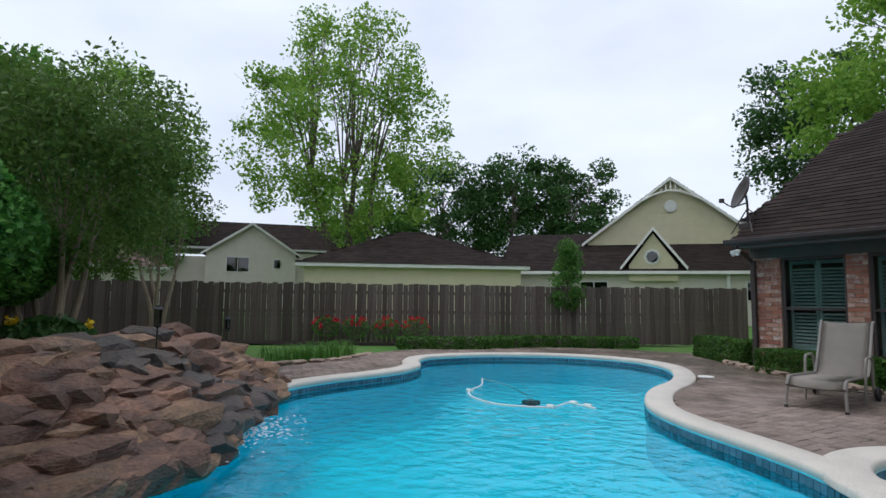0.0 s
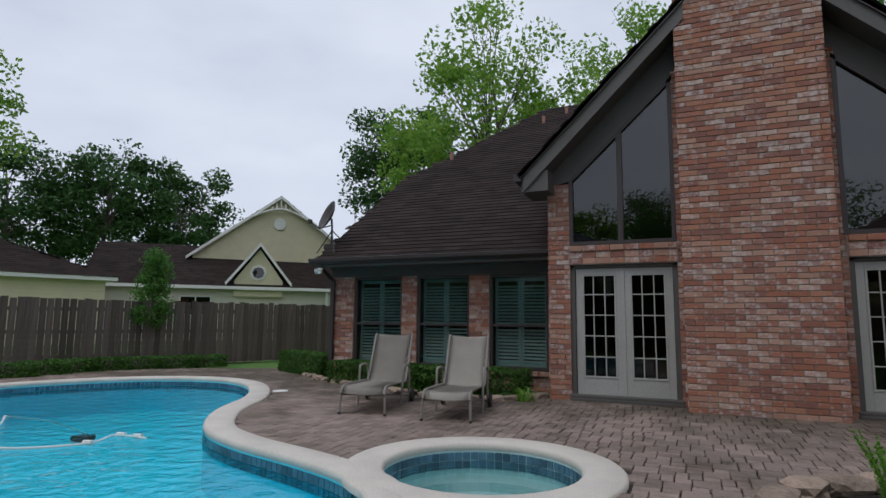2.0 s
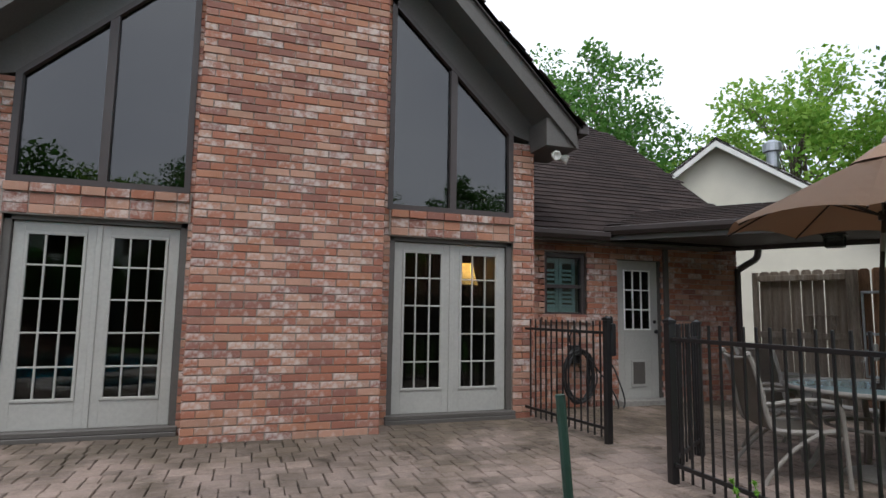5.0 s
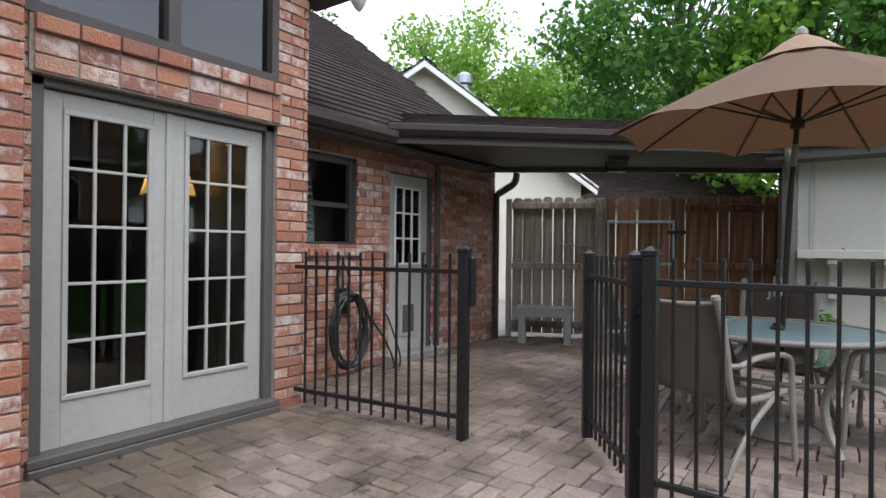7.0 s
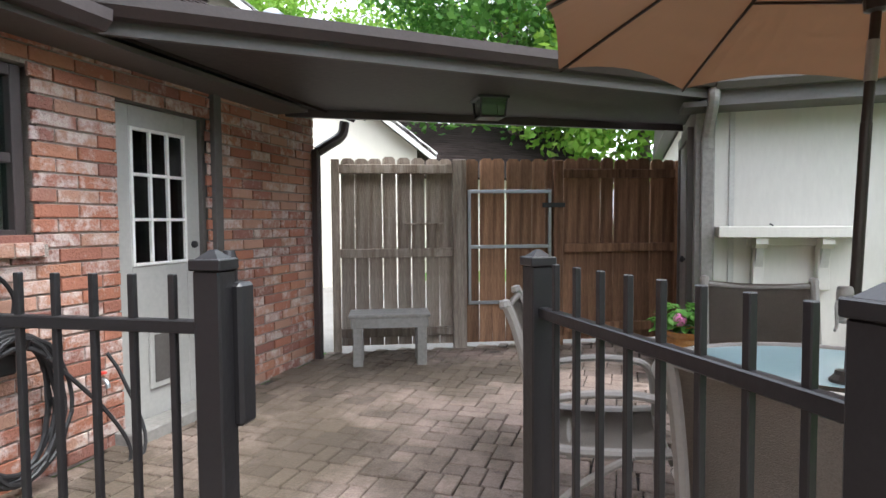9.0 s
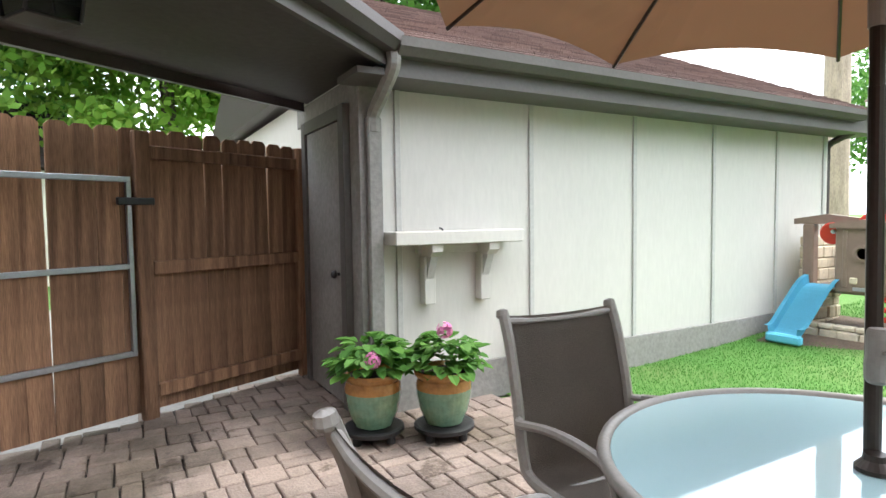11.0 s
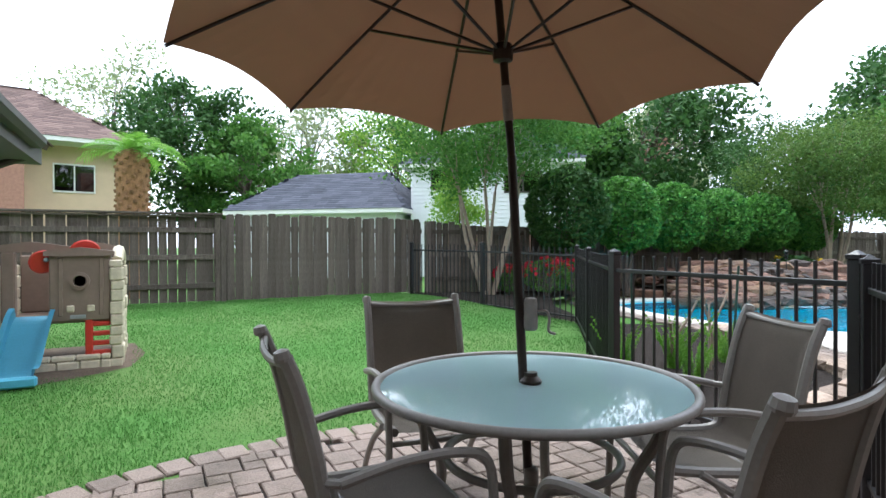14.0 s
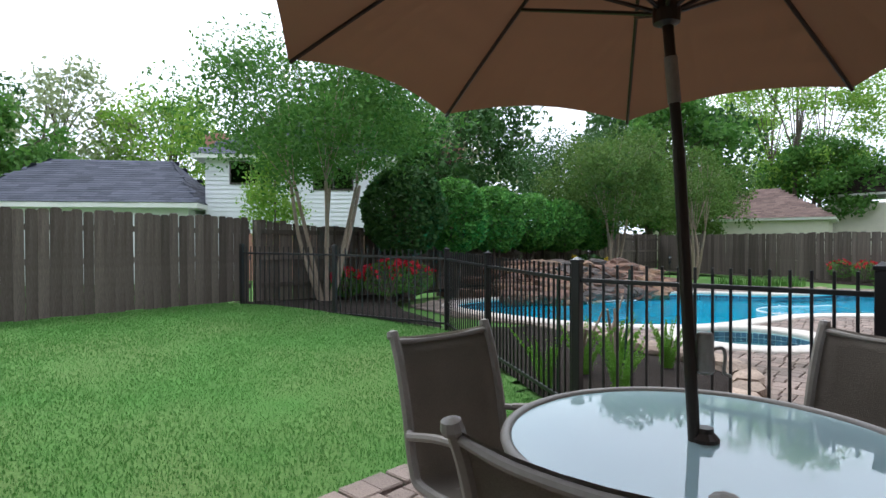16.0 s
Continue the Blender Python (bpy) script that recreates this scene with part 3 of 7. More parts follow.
def tile_band(loop, parent, sg, z0=-.20, rows=2, s=.078):
    """Waterline tiles, set singly round the edge."""
    pts, acc = [], 0.0
    verts, faces = [], []
    inner = offset(loop, -.006 * sg)
    L = []
    for i in range(len(inner)):
        a, b = inner[i - 1], inner[i]
        L.append((acc, a, b)); acc += (b - a).length
    n = int(acc / s)
    k = 0
    for j in range(n):
        d = j * acc / n
        while k + 1 < len(L) and L[k + 1][0] <= d:
            k += 1
        a, b = L[k][1], L[k][2]
        t = (b - a).normalized()
        p = a + t * (d - L[k][0])
        q = p + t * (acc / n - .007)
        nn = Vector((-t.y, t.x)) * sg * .004
        for r in range(rows):
            za = z0 + r * s
            zb = za + s - .007
            i0 = len(verts)
            verts += [(p.x + nn.x, p.y + nn.y, za), (q.x + nn.x, q.y + nn.y, za), (q.x + nn.x, q.y + nn.y, zb), (p.x + nn.x, p.y + nn.y, zb), (p.x - nn.x, p.y - nn.y, za), (q.x - nn.x, q.y - nn.y, za), (q.x - nn.x, q.y - nn.y, zb), (p.x - nn.x, p.y - nn.y, zb)]
            faces += [tuple(i0 + i for i in f) for f in ((0, 1, 2, 3), (3, 2, 6, 7), (0, 3, 7, 4), (1, 5, 6, 2))]
    ob = raw("waterline_tiles", verts, faces, POOLTILE, parent)
    ob["kind"] = "stuff"
    ob["label"] = "small blue glazed waterline tiles"


tile_band(POOL, pool, SGN)
spa = root("spa", 0, 0, 0, 0, "round spa with pale water and cream coping beside the pool", "spa", kind="structure")
coping(SPA, SPA_OUT, spa, 1)
bm, R = ring_join([(SPA, -.03), (SPA, -.42), ([SPA_C + (p - SPA_C) * .62 for p in SPA], -.45), ([SPA_C + (p - SPA_C) * .58 for p in SPA], -.85)])
bm.faces.new(R[-1])
part("basin", bm, PLASTER_SPA, spa, "pale plaster basin with a bench")
wbm = bmesh.new()
wbm.faces.new([wbm.verts.new((p[0], p[1], -.15)) for p in offset(SPA, .003)])
part("water", wbm, WATER_SPA, spa).visible_shadow = False
tile_band(SPA, spa, 1, -.20)

patio = to_ob("patio", holed([Vector(p) for p in PATIO], [offset(POOL, .2 * SGN), offset(SPA, .15)], -.022), JOINT)
tagged(patio, "tan tumbled concrete paver patio with dark sandy joints", "patio", kind="structure")


def paving():
    """Tumbled pavers of three sizes, in short blocks so that the joints do not run through."""
    rnd = random.Random(5)
    P = [Vector(p) for p in PATIO]
    keep_out = [offset(POOL, .30 * SGN), SPA_OUT]
    verts, faces, count = [], [], 0
    A, C = .205, .128
    cuts = [[(0, 0, 1, 1)], [(0, 0, 1, 1)], [(0, 0, 1, 1)], [(0, 0, .5, 1), (.5, 0, .5, 1)], [(0, 0, 1, .5), (0, .5, 1, .5)]]
    for i in range(-85, 60):
        for j in range(-70, 70):
            bx, by = i * A - j * C - 1.0, i * C + j * A - 4.0
            if not (-13.2 < bx < 10.2 and -12.2 < by < 2.8):
                continue
            for px, py, w, h in [(bx + u * A, by + v * A, a * A, c * A) for u, v, a, c in rnd.choice(cuts)] + [(bx + A, by, C, C)]:
                m0 = (px + w / 2, py + h / 2)
                if not inside(m0, P) or any(inside(m0, q) for q in keep_out) or inside(m0, BEDV):
                    continue
                m = Matrix.Translation((px + rnd.uniform(-.003, .003), py + rnd.uniform(-.003, .003), -.024 + rnd.uniform(-.002, .002))) @ Matrix.Rotation(rnd.uniform(-.03, .03), 4, "Z") @ Matrix.Rotation(rnd.uniform(-.006, .006), 4, "X") @ Matrix.Rotation(rnd.uniform(-.006, .006), 4, "Y")
                if 4.3 < px < 7.4 and -1.9 < py < .6 and count < 300:
                    LATER.append(("paver", round(w - .009, 3), round(h - .009, 3), .030, .006, PAVER, m, patio))
                    count += 1
                else:
                    pv, pf = piece_data(w - .009, h - .009, .030, .006)
                    i0 = len(verts)
                    verts += [tuple(m @ Vector(q)) for q in pv]
                    faces += [tuple(i0 + k for k in f) for f in pf]
    ob = raw("paver_field", verts, faces, PAVER, patio)
    ob["kind"] = "stuff"


paving()


def edging(pts, name, label, parent_kind="structure", w=.18, h=.09, step=.3, material=None, seed=2, z=0.0):
    """A course of rough edging stones along a line."""
    rnd = random.Random(seed)
    e = root(name, 0, 0, 0, 0, label, "edging", kind=parent_kind)
    P = curve([(p[0], p[1], 0) for p in pts], 10)
    acc = 0
    for a, b in zip(P, P[1:]):
        acc += (b - a).length
        if acc >= step:
            acc = 0
            bm = rock_bm(rnd, step * .53, w * .55, h * .62)
            m = Matrix.Translation((b.x, b.y, z + rise(b.x, b.y) - .03)) @ Matrix.Rotation(math.atan2(b.y - a.y, b.x - a.x) + rnd.uniform(-.1, .1), 4, "Z")
            bmesh.ops.transform(bm, verts=bm.verts[:], matrix=m)
            part("edging_stone", bm, material or EDGESTONE, e)
    return e


# lawn beside the table, with blades
def lawn():
    xs, ys = np.linspace(.2, 12.5, 62), np.linspace(-12.4, -3.4, 46)
    P = [Vector(p) for p in PATIO]
    def ok(x, y):
        return x > 3.82 + .741 * min(0, y + 4.47) if y > -7.83 else x > 1.35 + (-7.83 - y) * .263
    verts, idx, faces = [], {}, []
    for j, y in enumerate(ys):
        for i, x in enumerate(xs):
            idx[i, j] = len(verts)
            verts.append((x, y, rise(x, y) - .012 + .012 * noise.noise((x * 1.3, y * 1.3, 0))))
    for j in range(len(ys) - 1):
        for i in range(len(xs) - 1):
            cx, cy = (xs[i] + xs[i + 1]) / 2, (ys[j] + ys[j + 1]) / 2
            if ok(cx, cy) and not inside((cx, cy + .05), P):
                faces.append((idx[i, j], idx[i + 1, j], idx[i + 1, j + 1], idx[i, j + 1]))
    lw = raw("lawn", verts, faces, LAWN, None, True)
    tagged(lw, "mown green lawn rising to the back fence", "lawn", kind="structure")
    rnd = np.random.RandomState(4)
    n = 190000
    x = rnd.uniform(.6, 8.5, n); y = -3.6 - 8.5 * rnd.uniform(0, 1, n) ** 1.35
    V, F = [], []
    for a, b, r1, r2, r3 in zip(x, y, rnd.uniform(0, 6.28, n), rnd.uniform(.6, 1, n), rnd.uniform(-.5, .5, n)):
        if not ok(a, b) or inside((a, b + .16), P) or (7.2 < a < 8.4 and -8.45 < b < -7.25):
            continue
        z = rise(a, b) - .012
        far = 1 + max(0, -b - 5) * .07
        h, w = .023 * r2 * (1 + .15 * far), .0038 * far
        dx, dy = math.cos(r1), math.sin(r1)
        i = len(V)
        V += [(a - dx * w, b - dy * w, z), (a + dx * w, b + dy * w, z), (a - dy * h * r3 + dx * w * .2, b + dx * h * r3, z + h)]
        F.append((i, i + 1, i + 2))
    gr = raw("grass", V, F, GRASS)
    tagged(gr, "short green lawn grass blades", "grass", kind="stuff")


lawn()


def bed(name, pts, label, z=.0, up=.05, material=None):
    """A mounded planting bed."""
    P = [Vector(p) for p in pts]
    bm = holed(P, [], z)
    bmesh.ops.subdivide_edges(bm, edges=bm.edges[:], cuts=3, use_grid_fill=True)
    for v in bm.verts:
        edge = min((Vector((v.co.x, v.co.y)) - P[i]).length for i in range(len(P)))
        v.co.z = z + rise(v.co.x, v.co.y) + (0 if v.is_boundary else up * (.6 + .5 * noise.noise(v.co * 2)))
    ob = to_ob(name, bm, material or MULCH, None, True)
    return tagged(ob, label, "planting bed", kind="structure")


bed("planting_bed", BED, "dark mulch bed with ferns behind the iron fence", -.005, .05)
bed("rose_bed", [(1.31, -7.9), (1.82, -9.75), (2.45, -12.0), (-9.0, -12.1), (-9.0, -11.1), (-4.5, -11.6), (-2.4, -11.75), (-.5, -10.8), (.3, -9.7), (.75, -8.6)], "dark mulch bed with roses along the back fence", .0, .06)
bed("fence_bed", [(-18.2, -11.5), (-10.6, 4.6), (-11.6, 3.2), (-13.3, -1.9), (-14.6, -5.0), (-16.0, -8.0), (-16.5, -11.5)], "dark mulch strip along the side fence", -.02, .06)
bed("house_bed", [(-7.7, 1.35), (-6.6, .68), (-5.4, .08), (-4.3, -.42), (-2.6, -.57), (-2.0, .12), (-1.8, .84), (-6.6, .84), (-6.6, 1.6), (-7.7, 2.0)], "dark mulch bed under the shuttered windows", -.015, .03)
edging([(-7.5, 1.2), (-6.6, .58), (-5.4, -.02), (-4.3, -.52), (-2.6, -.67), (-1.95, .08)], "bed_edging", "low rough stone edging round the house bed", seed=7)
edging([(2.95, -3.58), (1.9, -3.78), (1.32, -3.98), (.9, -4.5), (.45, -5.6), (-.1, -6.45)], "bed_edging", "low rough stone edging round the fern bed", w=.24, h=.13, step=.36, seed=9)
edging([(-9.85, -8.0), (-10.4, -7.1), (-10.9, -5.9), (-11.8, -5.0)], "bed_edging", "low flat stone edging of the lily bed", seed=11, h=.06)
border = root("paver_border", 0, 0, 0, 0, "curved row of concrete pavers bordering the lawn", "edging", kind="structure")
line_ = curve([(8.44, -3.98, 0), (8.2, -4.08, 0), (7.35, -4.59, 0), (6.5, -4.83, 0), (5.5, -4.86, 0), (4.5, -4.77, 0), (3.88, -4.62, 0)], 40)
rnd, run_ = random.Random(12), 0.0
for a, b in zip(line_, line_[1:]):
    run_ += (b - a).length
    if run_ >= .172:
        run_ -= .172
        part("paver", B(-.08, -.10, -.03, .08, .10, .012, .009, Matrix.Translation((b.x, b.y, max(0, rise(b.x, b.y)) + rnd.uniform(-.002, .003))) @ Matrix.Rotation(math.atan2(b.y - a.y, b.x - a.x) + rnd.uniform(-.03, .03), 4, "Z")), PAVER, border)


# ---- the house ----
house = root("house", 0, 0, 0, 0, "red brick house with dark shingle roof, tall gable windows and chimney", "house", kind="structure")


def hpart(name, bm, material, label="", smooth=False):
    return part(name, bm, material, house, label, smooth)


CH0, CH1, CHY = .26, 2.13, -.44
chim = part("chimney", B(CH0 + .012, CHY + .012, -.02, CH1 - .012, .9, 7.6), MORTAR, house, "broad red brick chimney with whitewashed bricks")
bricks(chim, (CH0, CHY + .012, 0), (1, 0, 0), (0, -1, 0), CH1 - CH0, 7.6, singles=290, seed=21)
bricks(chim, (CH0 + .012, .3, 0), (0, -1, 0), (-1, 0, 0), .3 - CHY, 7.6, seed=22)
bricks(chim, (CH1 - .012, CHY, 0), (0, 1, 0), (1, 0, 0), .3 - CHY, 7.6, seed=23)
# wall of the gable end, with door and window openings
XL, XR = -1.76, 4.15
D1, D2 = (-1.42, .18), (2.31, 3.87)


def wall_piece(name, x0, x1, z0, z1, y0=.012, y1=.28):
    return hpart(name, B(x0, y0, z0, x1, y1, z1), MORTAR)


def gable_z(x):
    """Underside of the gable roof above x."""
    return 3.36 + (x + 2.05) * .99 if x < 1.2 else 3.36 + (4.5 - x) * .99


for a, b, top in ((XL, D1[0], 3.45), (D1[1], CH0 + .02, 5.1), (CH1 - .02, D2[0], 5.1), (D2[1], XR, 3.40)):
    w = wall_piece("brick_pier", a, b, -.02, top)
    bricks(w, (a, .012, 0), (1, 0, 0), (0, -1, 0), b - a, top, seed=int(a * 10) + 60)
for a, b in ((XL, 1), (XR, -1)):
    w = hpart("brick_return", B(a if b > 0 else a - .27, .0125, -.02, a + .27 if b > 0 else a, .9, 3.3), MORTAR)
    if b > 0:
        bricks(w, (XL, .9, 0), (0, -1, 0), (-1, 0, 0), .9, 3.3, seed=31)
    else:
        bricks(w, (XR, 0, 0), (0, 1, 0), (1, 0, 0), .9, 3.3, seed=32)
for a, b in (D1, D2):
    w = hpart("brick_header", B(a - .02, -.02, 2.12, b + .02, .28, 2.42), MORTAR, "soldier brick ledge under the window")
    for i in range(int((b - a) / .2135) + 1):
        x = a + i * .2135
        for zz, hh, yy in ((2.13, .085, -.02), (2.222, .1, -.02), (2.335, .085, -.045)):
            bm = bmesh.new()
            q = min(.203, b - x)
            if q > .03:
                box(bm, x, yy - .012, zz, x + q, yy + .05, zz + hh, .005)
                part("brick", bm, BRICK, w)
# gable infill boards above and beside the windows, and the roof
for s in (1, -1):
    def mx(x):
        return x if s > 0 else 2.45 - x
    trim = [(mx(-1.76), 3.42), (mx(-1.42), 3.50), (mx(.16), 5.0), (mx(.38), 5.1), (mx(.38), gable_z(.38) + .1), (mx(-1.76), gable_z(-1.76) + .1)]
    hpart("gable_trim", PR(trim, "y", .02, .26), TRIM, "grey painted trim board under the gable roof")
    # fascia and soffit
    e0, e1 = (mx(-2.05), 3.28), (mx(.40), 3.28 + 2.45 * .99)
    hpart("fascia", PR([e0, e1, (e1[0], e1[1] + .27), (e0[0], e0[1] + .25)], "y", -.46, -.42), TRIM, "grey painted fascia board")
    hpart("drip_edge", PR([(e0[0] - .05 * s, e0[1] + .21), (e1[0], e1[1] + .24), (e1[0], e1[1] + .31), (e0[0] - .07 * s, e0[1] + .27)], "y", -.50, -.455), DARKTRIM)
    hpart("soffit", PR([(e0[0], e0[1] + .03), (e1[0], e1[1] + .03), (e1[0], e1[1] + .07), (e0[0], e0[1] + .07)], "y", -.42, .3), TRIM)
    hpart("eave_return", PR([(mx(-2.1), 3.28), (mx(-1.66), 3.28), (mx(-1.66), 3.62), (mx(-2.1), 3.52)], "y", -.42, .35), TRIM, "boxed grey eave return")
    hpart("return_cap", B(*sorted((mx(-2.2), mx(-2.08)))[:1], -.5, 3.44, sorted((mx(-2.2), mx(-2.08)))[1], .35, 3.56, .01), DARKTRIM)
    P0, P1 = Vector((mx(-2.12), -.5, 3.55)), Vector((mx(-2.12), 7.2, 3.55))
    ridge = 3.55 + (1.225 + 2.12) * .99
    rf = hpart("gable_roof", PR([(mx(-2.12), 3.50), (1.225, ridge - .05), (1.225, ridge), (mx(-2.12), 3.55)], "y", -.5, 7.2), SHINGLE)
    shingles(rf, [(mx(-2.12), -.5, 3.56), (mx(-2.12), 7.2, 3.56), (1.225, 7.2, ridge + .01), (1.225, -.5, ridge + .01)], SHINGLE, seed=40 + s)
    # tall window
    win = part("gable_window", PR([(mx(-1.42), 2.43), (mx(-1.36), 2.43), (mx(-1.36), 3.53), (mx(-1.42), 3.50)], "y", -.01, .12), DARKTRIM, house, "tall sloping dark-framed window with reflective glass")
    for pts in ([(mx(.12), 2.43), (mx(.18), 2.43), (mx(.18), 5.02), (mx(.12), 4.96)], [(mx(-1.36), 2.43), (mx(.12), 2.43), (mx(.12), 2.49), (mx(-1.36), 2.49)], [(mx(-.66), 2.49), (mx(-.58), 2.49), (mx(-.58), 4.22), (mx(-.66), 4.15)], [(mx(-1.42), 3.50), (mx(.18), 5.02), (mx(.18), 4.95), (mx(-1.42), 3.43)]):
        part("mullion", PR(pts, "y", -.012, .12), DARKTRIM, win)
    for pts in ([(mx(-1.36), 2.49), (mx(-.66), 2.49), (mx(-.66), 4.16), (mx(-1.36), 3.48)], [(mx(-.58), 2.49), (mx(.12), 2.49), (mx(.12), 4.9), (mx(-.58), 4.22)]):
        part("pane", PR(pts, "y", .05, .056), SCREEN, win, "dark reflective glass pane").visible_shadow = False


def french_door(x0, x1, name):
    """A pair of glazed doors with fifteen lights each."""
    y = .10
    dr = root(name, (x0 + x1) / 2, y, .05, 0, "warm grey french double door with white-barred glass", "door", kind="structure")
    W = x1 - x0
    hw = W / 2
    for s in (-1, 1):
        part("jamb", B(s * hw - .07 if s > 0 else -hw, -.06, -.05, hw if s > 0 else -hw + .07, .12, 2.06, .004), TRIM, dr)
    part("head", B(-hw, -.06, 2.0, hw, .12, 2.07, .004), TRIM, dr)
    part("threshold", B(-hw - .02, -.14, -.05, hw + .02, .12, .0, .006), TRIM, dr)
    for s in (-1, 1):
        a, b = (-hw + .075, -.004) if s < 0 else (.004, hw - .075)
        leaf = part("door_leaf", B(a, -.02, .0, a + .10, .025, 1.995, .003), DOORPAINT, dr)
        part("stile", B(b - .10, -.02, .0, b, .025, 1.995, .003), DOORPAINT, leaf)
        part("bottom_rail", B(a + .10, -.02, .0, b - .10, .025, .26, .003), DOORPAINT, leaf)
        part("top_rail", B(a + .10, -.02, 1.90, b - .10, .025, 1.995, .003), DOORPAINT, leaf)
        g0, g1, z0, z1 = a + .10, b - .10, .26, 1.90
        bm = bmesh.new()
        for q in ((g0, z0, g1, z0 + .03), (g0, z1 - .03, g1, z1), (g0, z0 + .03, g0 + .03, z1 - .03), (g1 - .03, z0 + .03, g1, z1 - .03)):
            box(bm, q[0], -.032, q[1], q[2], -.004, q[3], .004)
        part("glazing_bead", bm, DOORPAINT, leaf)
        for i in (1, 2):
            x = g0 + (g1 - g0) * i / 3
            part("muntin", B(x - .009, -.028, z0 + .03, x + .009, -.006, z1 - .03, .003), DOORPAINT, leaf)
        for i in range(1, 5):
            z = z0 + (z1 - z0) * i / 5
            part("muntin", B(g0 + .03, -.026, z - .009, g1 - .03, -.008, z + .009, .003), DOORPAINT, leaf)
        part("pane", B(g0, .0, z0, g1, .005, z1), CLEAR, leaf).visible_shadow = False
    part("astragal", B(-.025, -.035, .0, .025, -.02, 1.995, .003), DOORPAINT, dr)
    dr.location.z = .10
    dr.scale.z = .985
    part("sill_block", B(-hw - .02, -.15, -.10, hw + .02, .12, -.052, .006), TRIM, dr)
    return dr


french_door(*D1, "door_1")
french_door(*D2, "door_2")


def shutter_window(name, x0, x1, z0, z1, y, label):
    """Dark frame, tinted glass and pale plantation shutters behind it."""
    w = root(name, (x0 + x1) / 2, y, z0, 0, label, "window", kind="structure")
    W, H = x1 - x0, z1 - z0
    bm = bmesh.new()
    for q in ((-W / 2, 0, -W / 2 + .055, H), (W / 2 - .055, 0, W / 2, H), (-W / 2 + .055, 0, W / 2 - .055, .06), (-W / 2 + .055, H - .06, W / 2 - .055, H)):
        box(bm, q[0], .04, q[1], q[2], .13, q[3], .004)
    part("frame", bm, DARKTRIM, w)
    part("meeting_rail", B(-W / 2 + .055, .05, H * .445, W / 2 - .055, .11, H * .445 + .05, .004), DARKTRIM, w)
    part("pane", B(-W / 2 + .05, .085, .05, W / 2 - .05, .089, H - .05), TEAL, w, "teal tinted glass").visible_shadow = False
    for s in (-1, 1):
        a, b = (-W / 2 + .06, -.005) if s < 0 else (.005, W / 2 - .06)
        sh = part("shutter", B(a, .19, .06, a + .05, .215, H - .06, .003), SHUTTER, w, "pale plantation shutter")
        part("stile", B(b - .05, .19, .06, b, .215, H - .06, .003), SHUTTER, sh)
        for z in (.06, H * .45, H - .13):
            part("rail", B(a + .05, .19, z, b - .05, .215, z + .07, .003), SHUTTER, sh)
        n = int((H - .3) / .062)
        for i in range(n):
            z = .15 + i * .062
            if z > H - .15 or abs(z - H * .45 - .035) < .06:
                continue
            part("slat", B(a + .05, -.028, -.004, b - .05, .028, .004, .002, Matrix.Translation((0, .203, z)) @ Matrix.Rotation(radians(38), 4, "X")), SHUTTER, sh)
    return w


# left wing
WY = .85
WZ0, WZ1 = .34, 2.08
LW = [(-6.02, -4.91), (-4.58, -3.48), (-3.09, -1.98)]
left = hpart("left_wing_wall", B(-6.58, WY + .012, -.02, XL, WY + .25, WZ0), MORTAR)
for a, b in zip([-6.58] + [q[1] for q in LW], [q[0] for q in LW] + [XL]):
    p = hpart("brick_pier", B(a, WY + .012, WZ0, b, WY + .25, 2.3), MORTAR)
    bricks(p, (a, WY + .012, 0), (1, 0, 0), (0, -1, 0), b - a, 2.28, seed=int(a * 7) + 90)
bricks(left, (-6.58, WY + .012, 0), (1, 0, 0), (0, -1, 0), 6.58 + XL, WZ0 - .08, seed=77)
sill = hpart("brick_sill", B(-6.1, WY - .05, WZ0 - .08, XL, WY + .1, WZ0 - .015), MORTAR)
for i in range(62):
    x = -6.1 + i * .07
    part("brick", B(x, WY - .065, WZ0 - .075, x + .06, WY + .05, WZ0, .004), BRICK, sill)
hpart("frieze_board", B(-6.6, WY - .01, WZ1, XL, WY + .2, 2.34), TRIM)
lend = hpart("left_end_wall", B(-6.58, WY + .0125, -.02, -6.33, 7.2, 2.3), MORTAR)
bricks(lend, (-6.568, 6.9, 0), (0, -1, 0), (-1, 0, 0), 6.9 - WY, 2.28, seed=78)
for i, (a, b) in enumerate(LW):
    shutter_window("window_%d" % (i + 1), a, b, WZ0, WZ1, WY, "dark-framed window with pale plantation shutters")
# right wing
RY = .55
rw = hpart("right_wing_wall", B(XR, RY + .012, -.02, 4.5, RY + .25, 2.35), MORTAR)
RH = [(4.62 - XR, 5.27 - XR, 1.22, 2.1), (5.79 - XR, 6.53 - XR, 0, 2.08)]
bricks(rw, (XR, RY + .012, 0), (1, 0, 0), (0, -1, 0), 8.0 - XR, 2.33, holes=RH, seed=79)
for x0, x1, z0, z1 in ((4.5, 5.32, -.02, 1.21), (4.5, 5.32, 2.11, 2.35), (5.32, 5.77, -.02, 2.35), (5.77, 6.58, 2.09, 2.35), (6.58, 8.0, -.02, 2.35)):
    hpart("wall_core", B(x0, RY + .012, z0, x1, RY + .25, z1), MORTAR)
shutter_window("window_4", 4.62, 5.27, 1.22, 2.1, RY, "small dark-framed window with pale shutters behind")
sb = hpart("brick_sill", B(4.55, RY - .04, 1.14, 5.32, RY + .05, 1.205), MORTAR)
for i in range(10):
    part("brick", B(4.55 + i * .075, RY - .055, 1.145, 4.615 + i * .075, RY + .05, 1.215, .004), BRICK, sb)
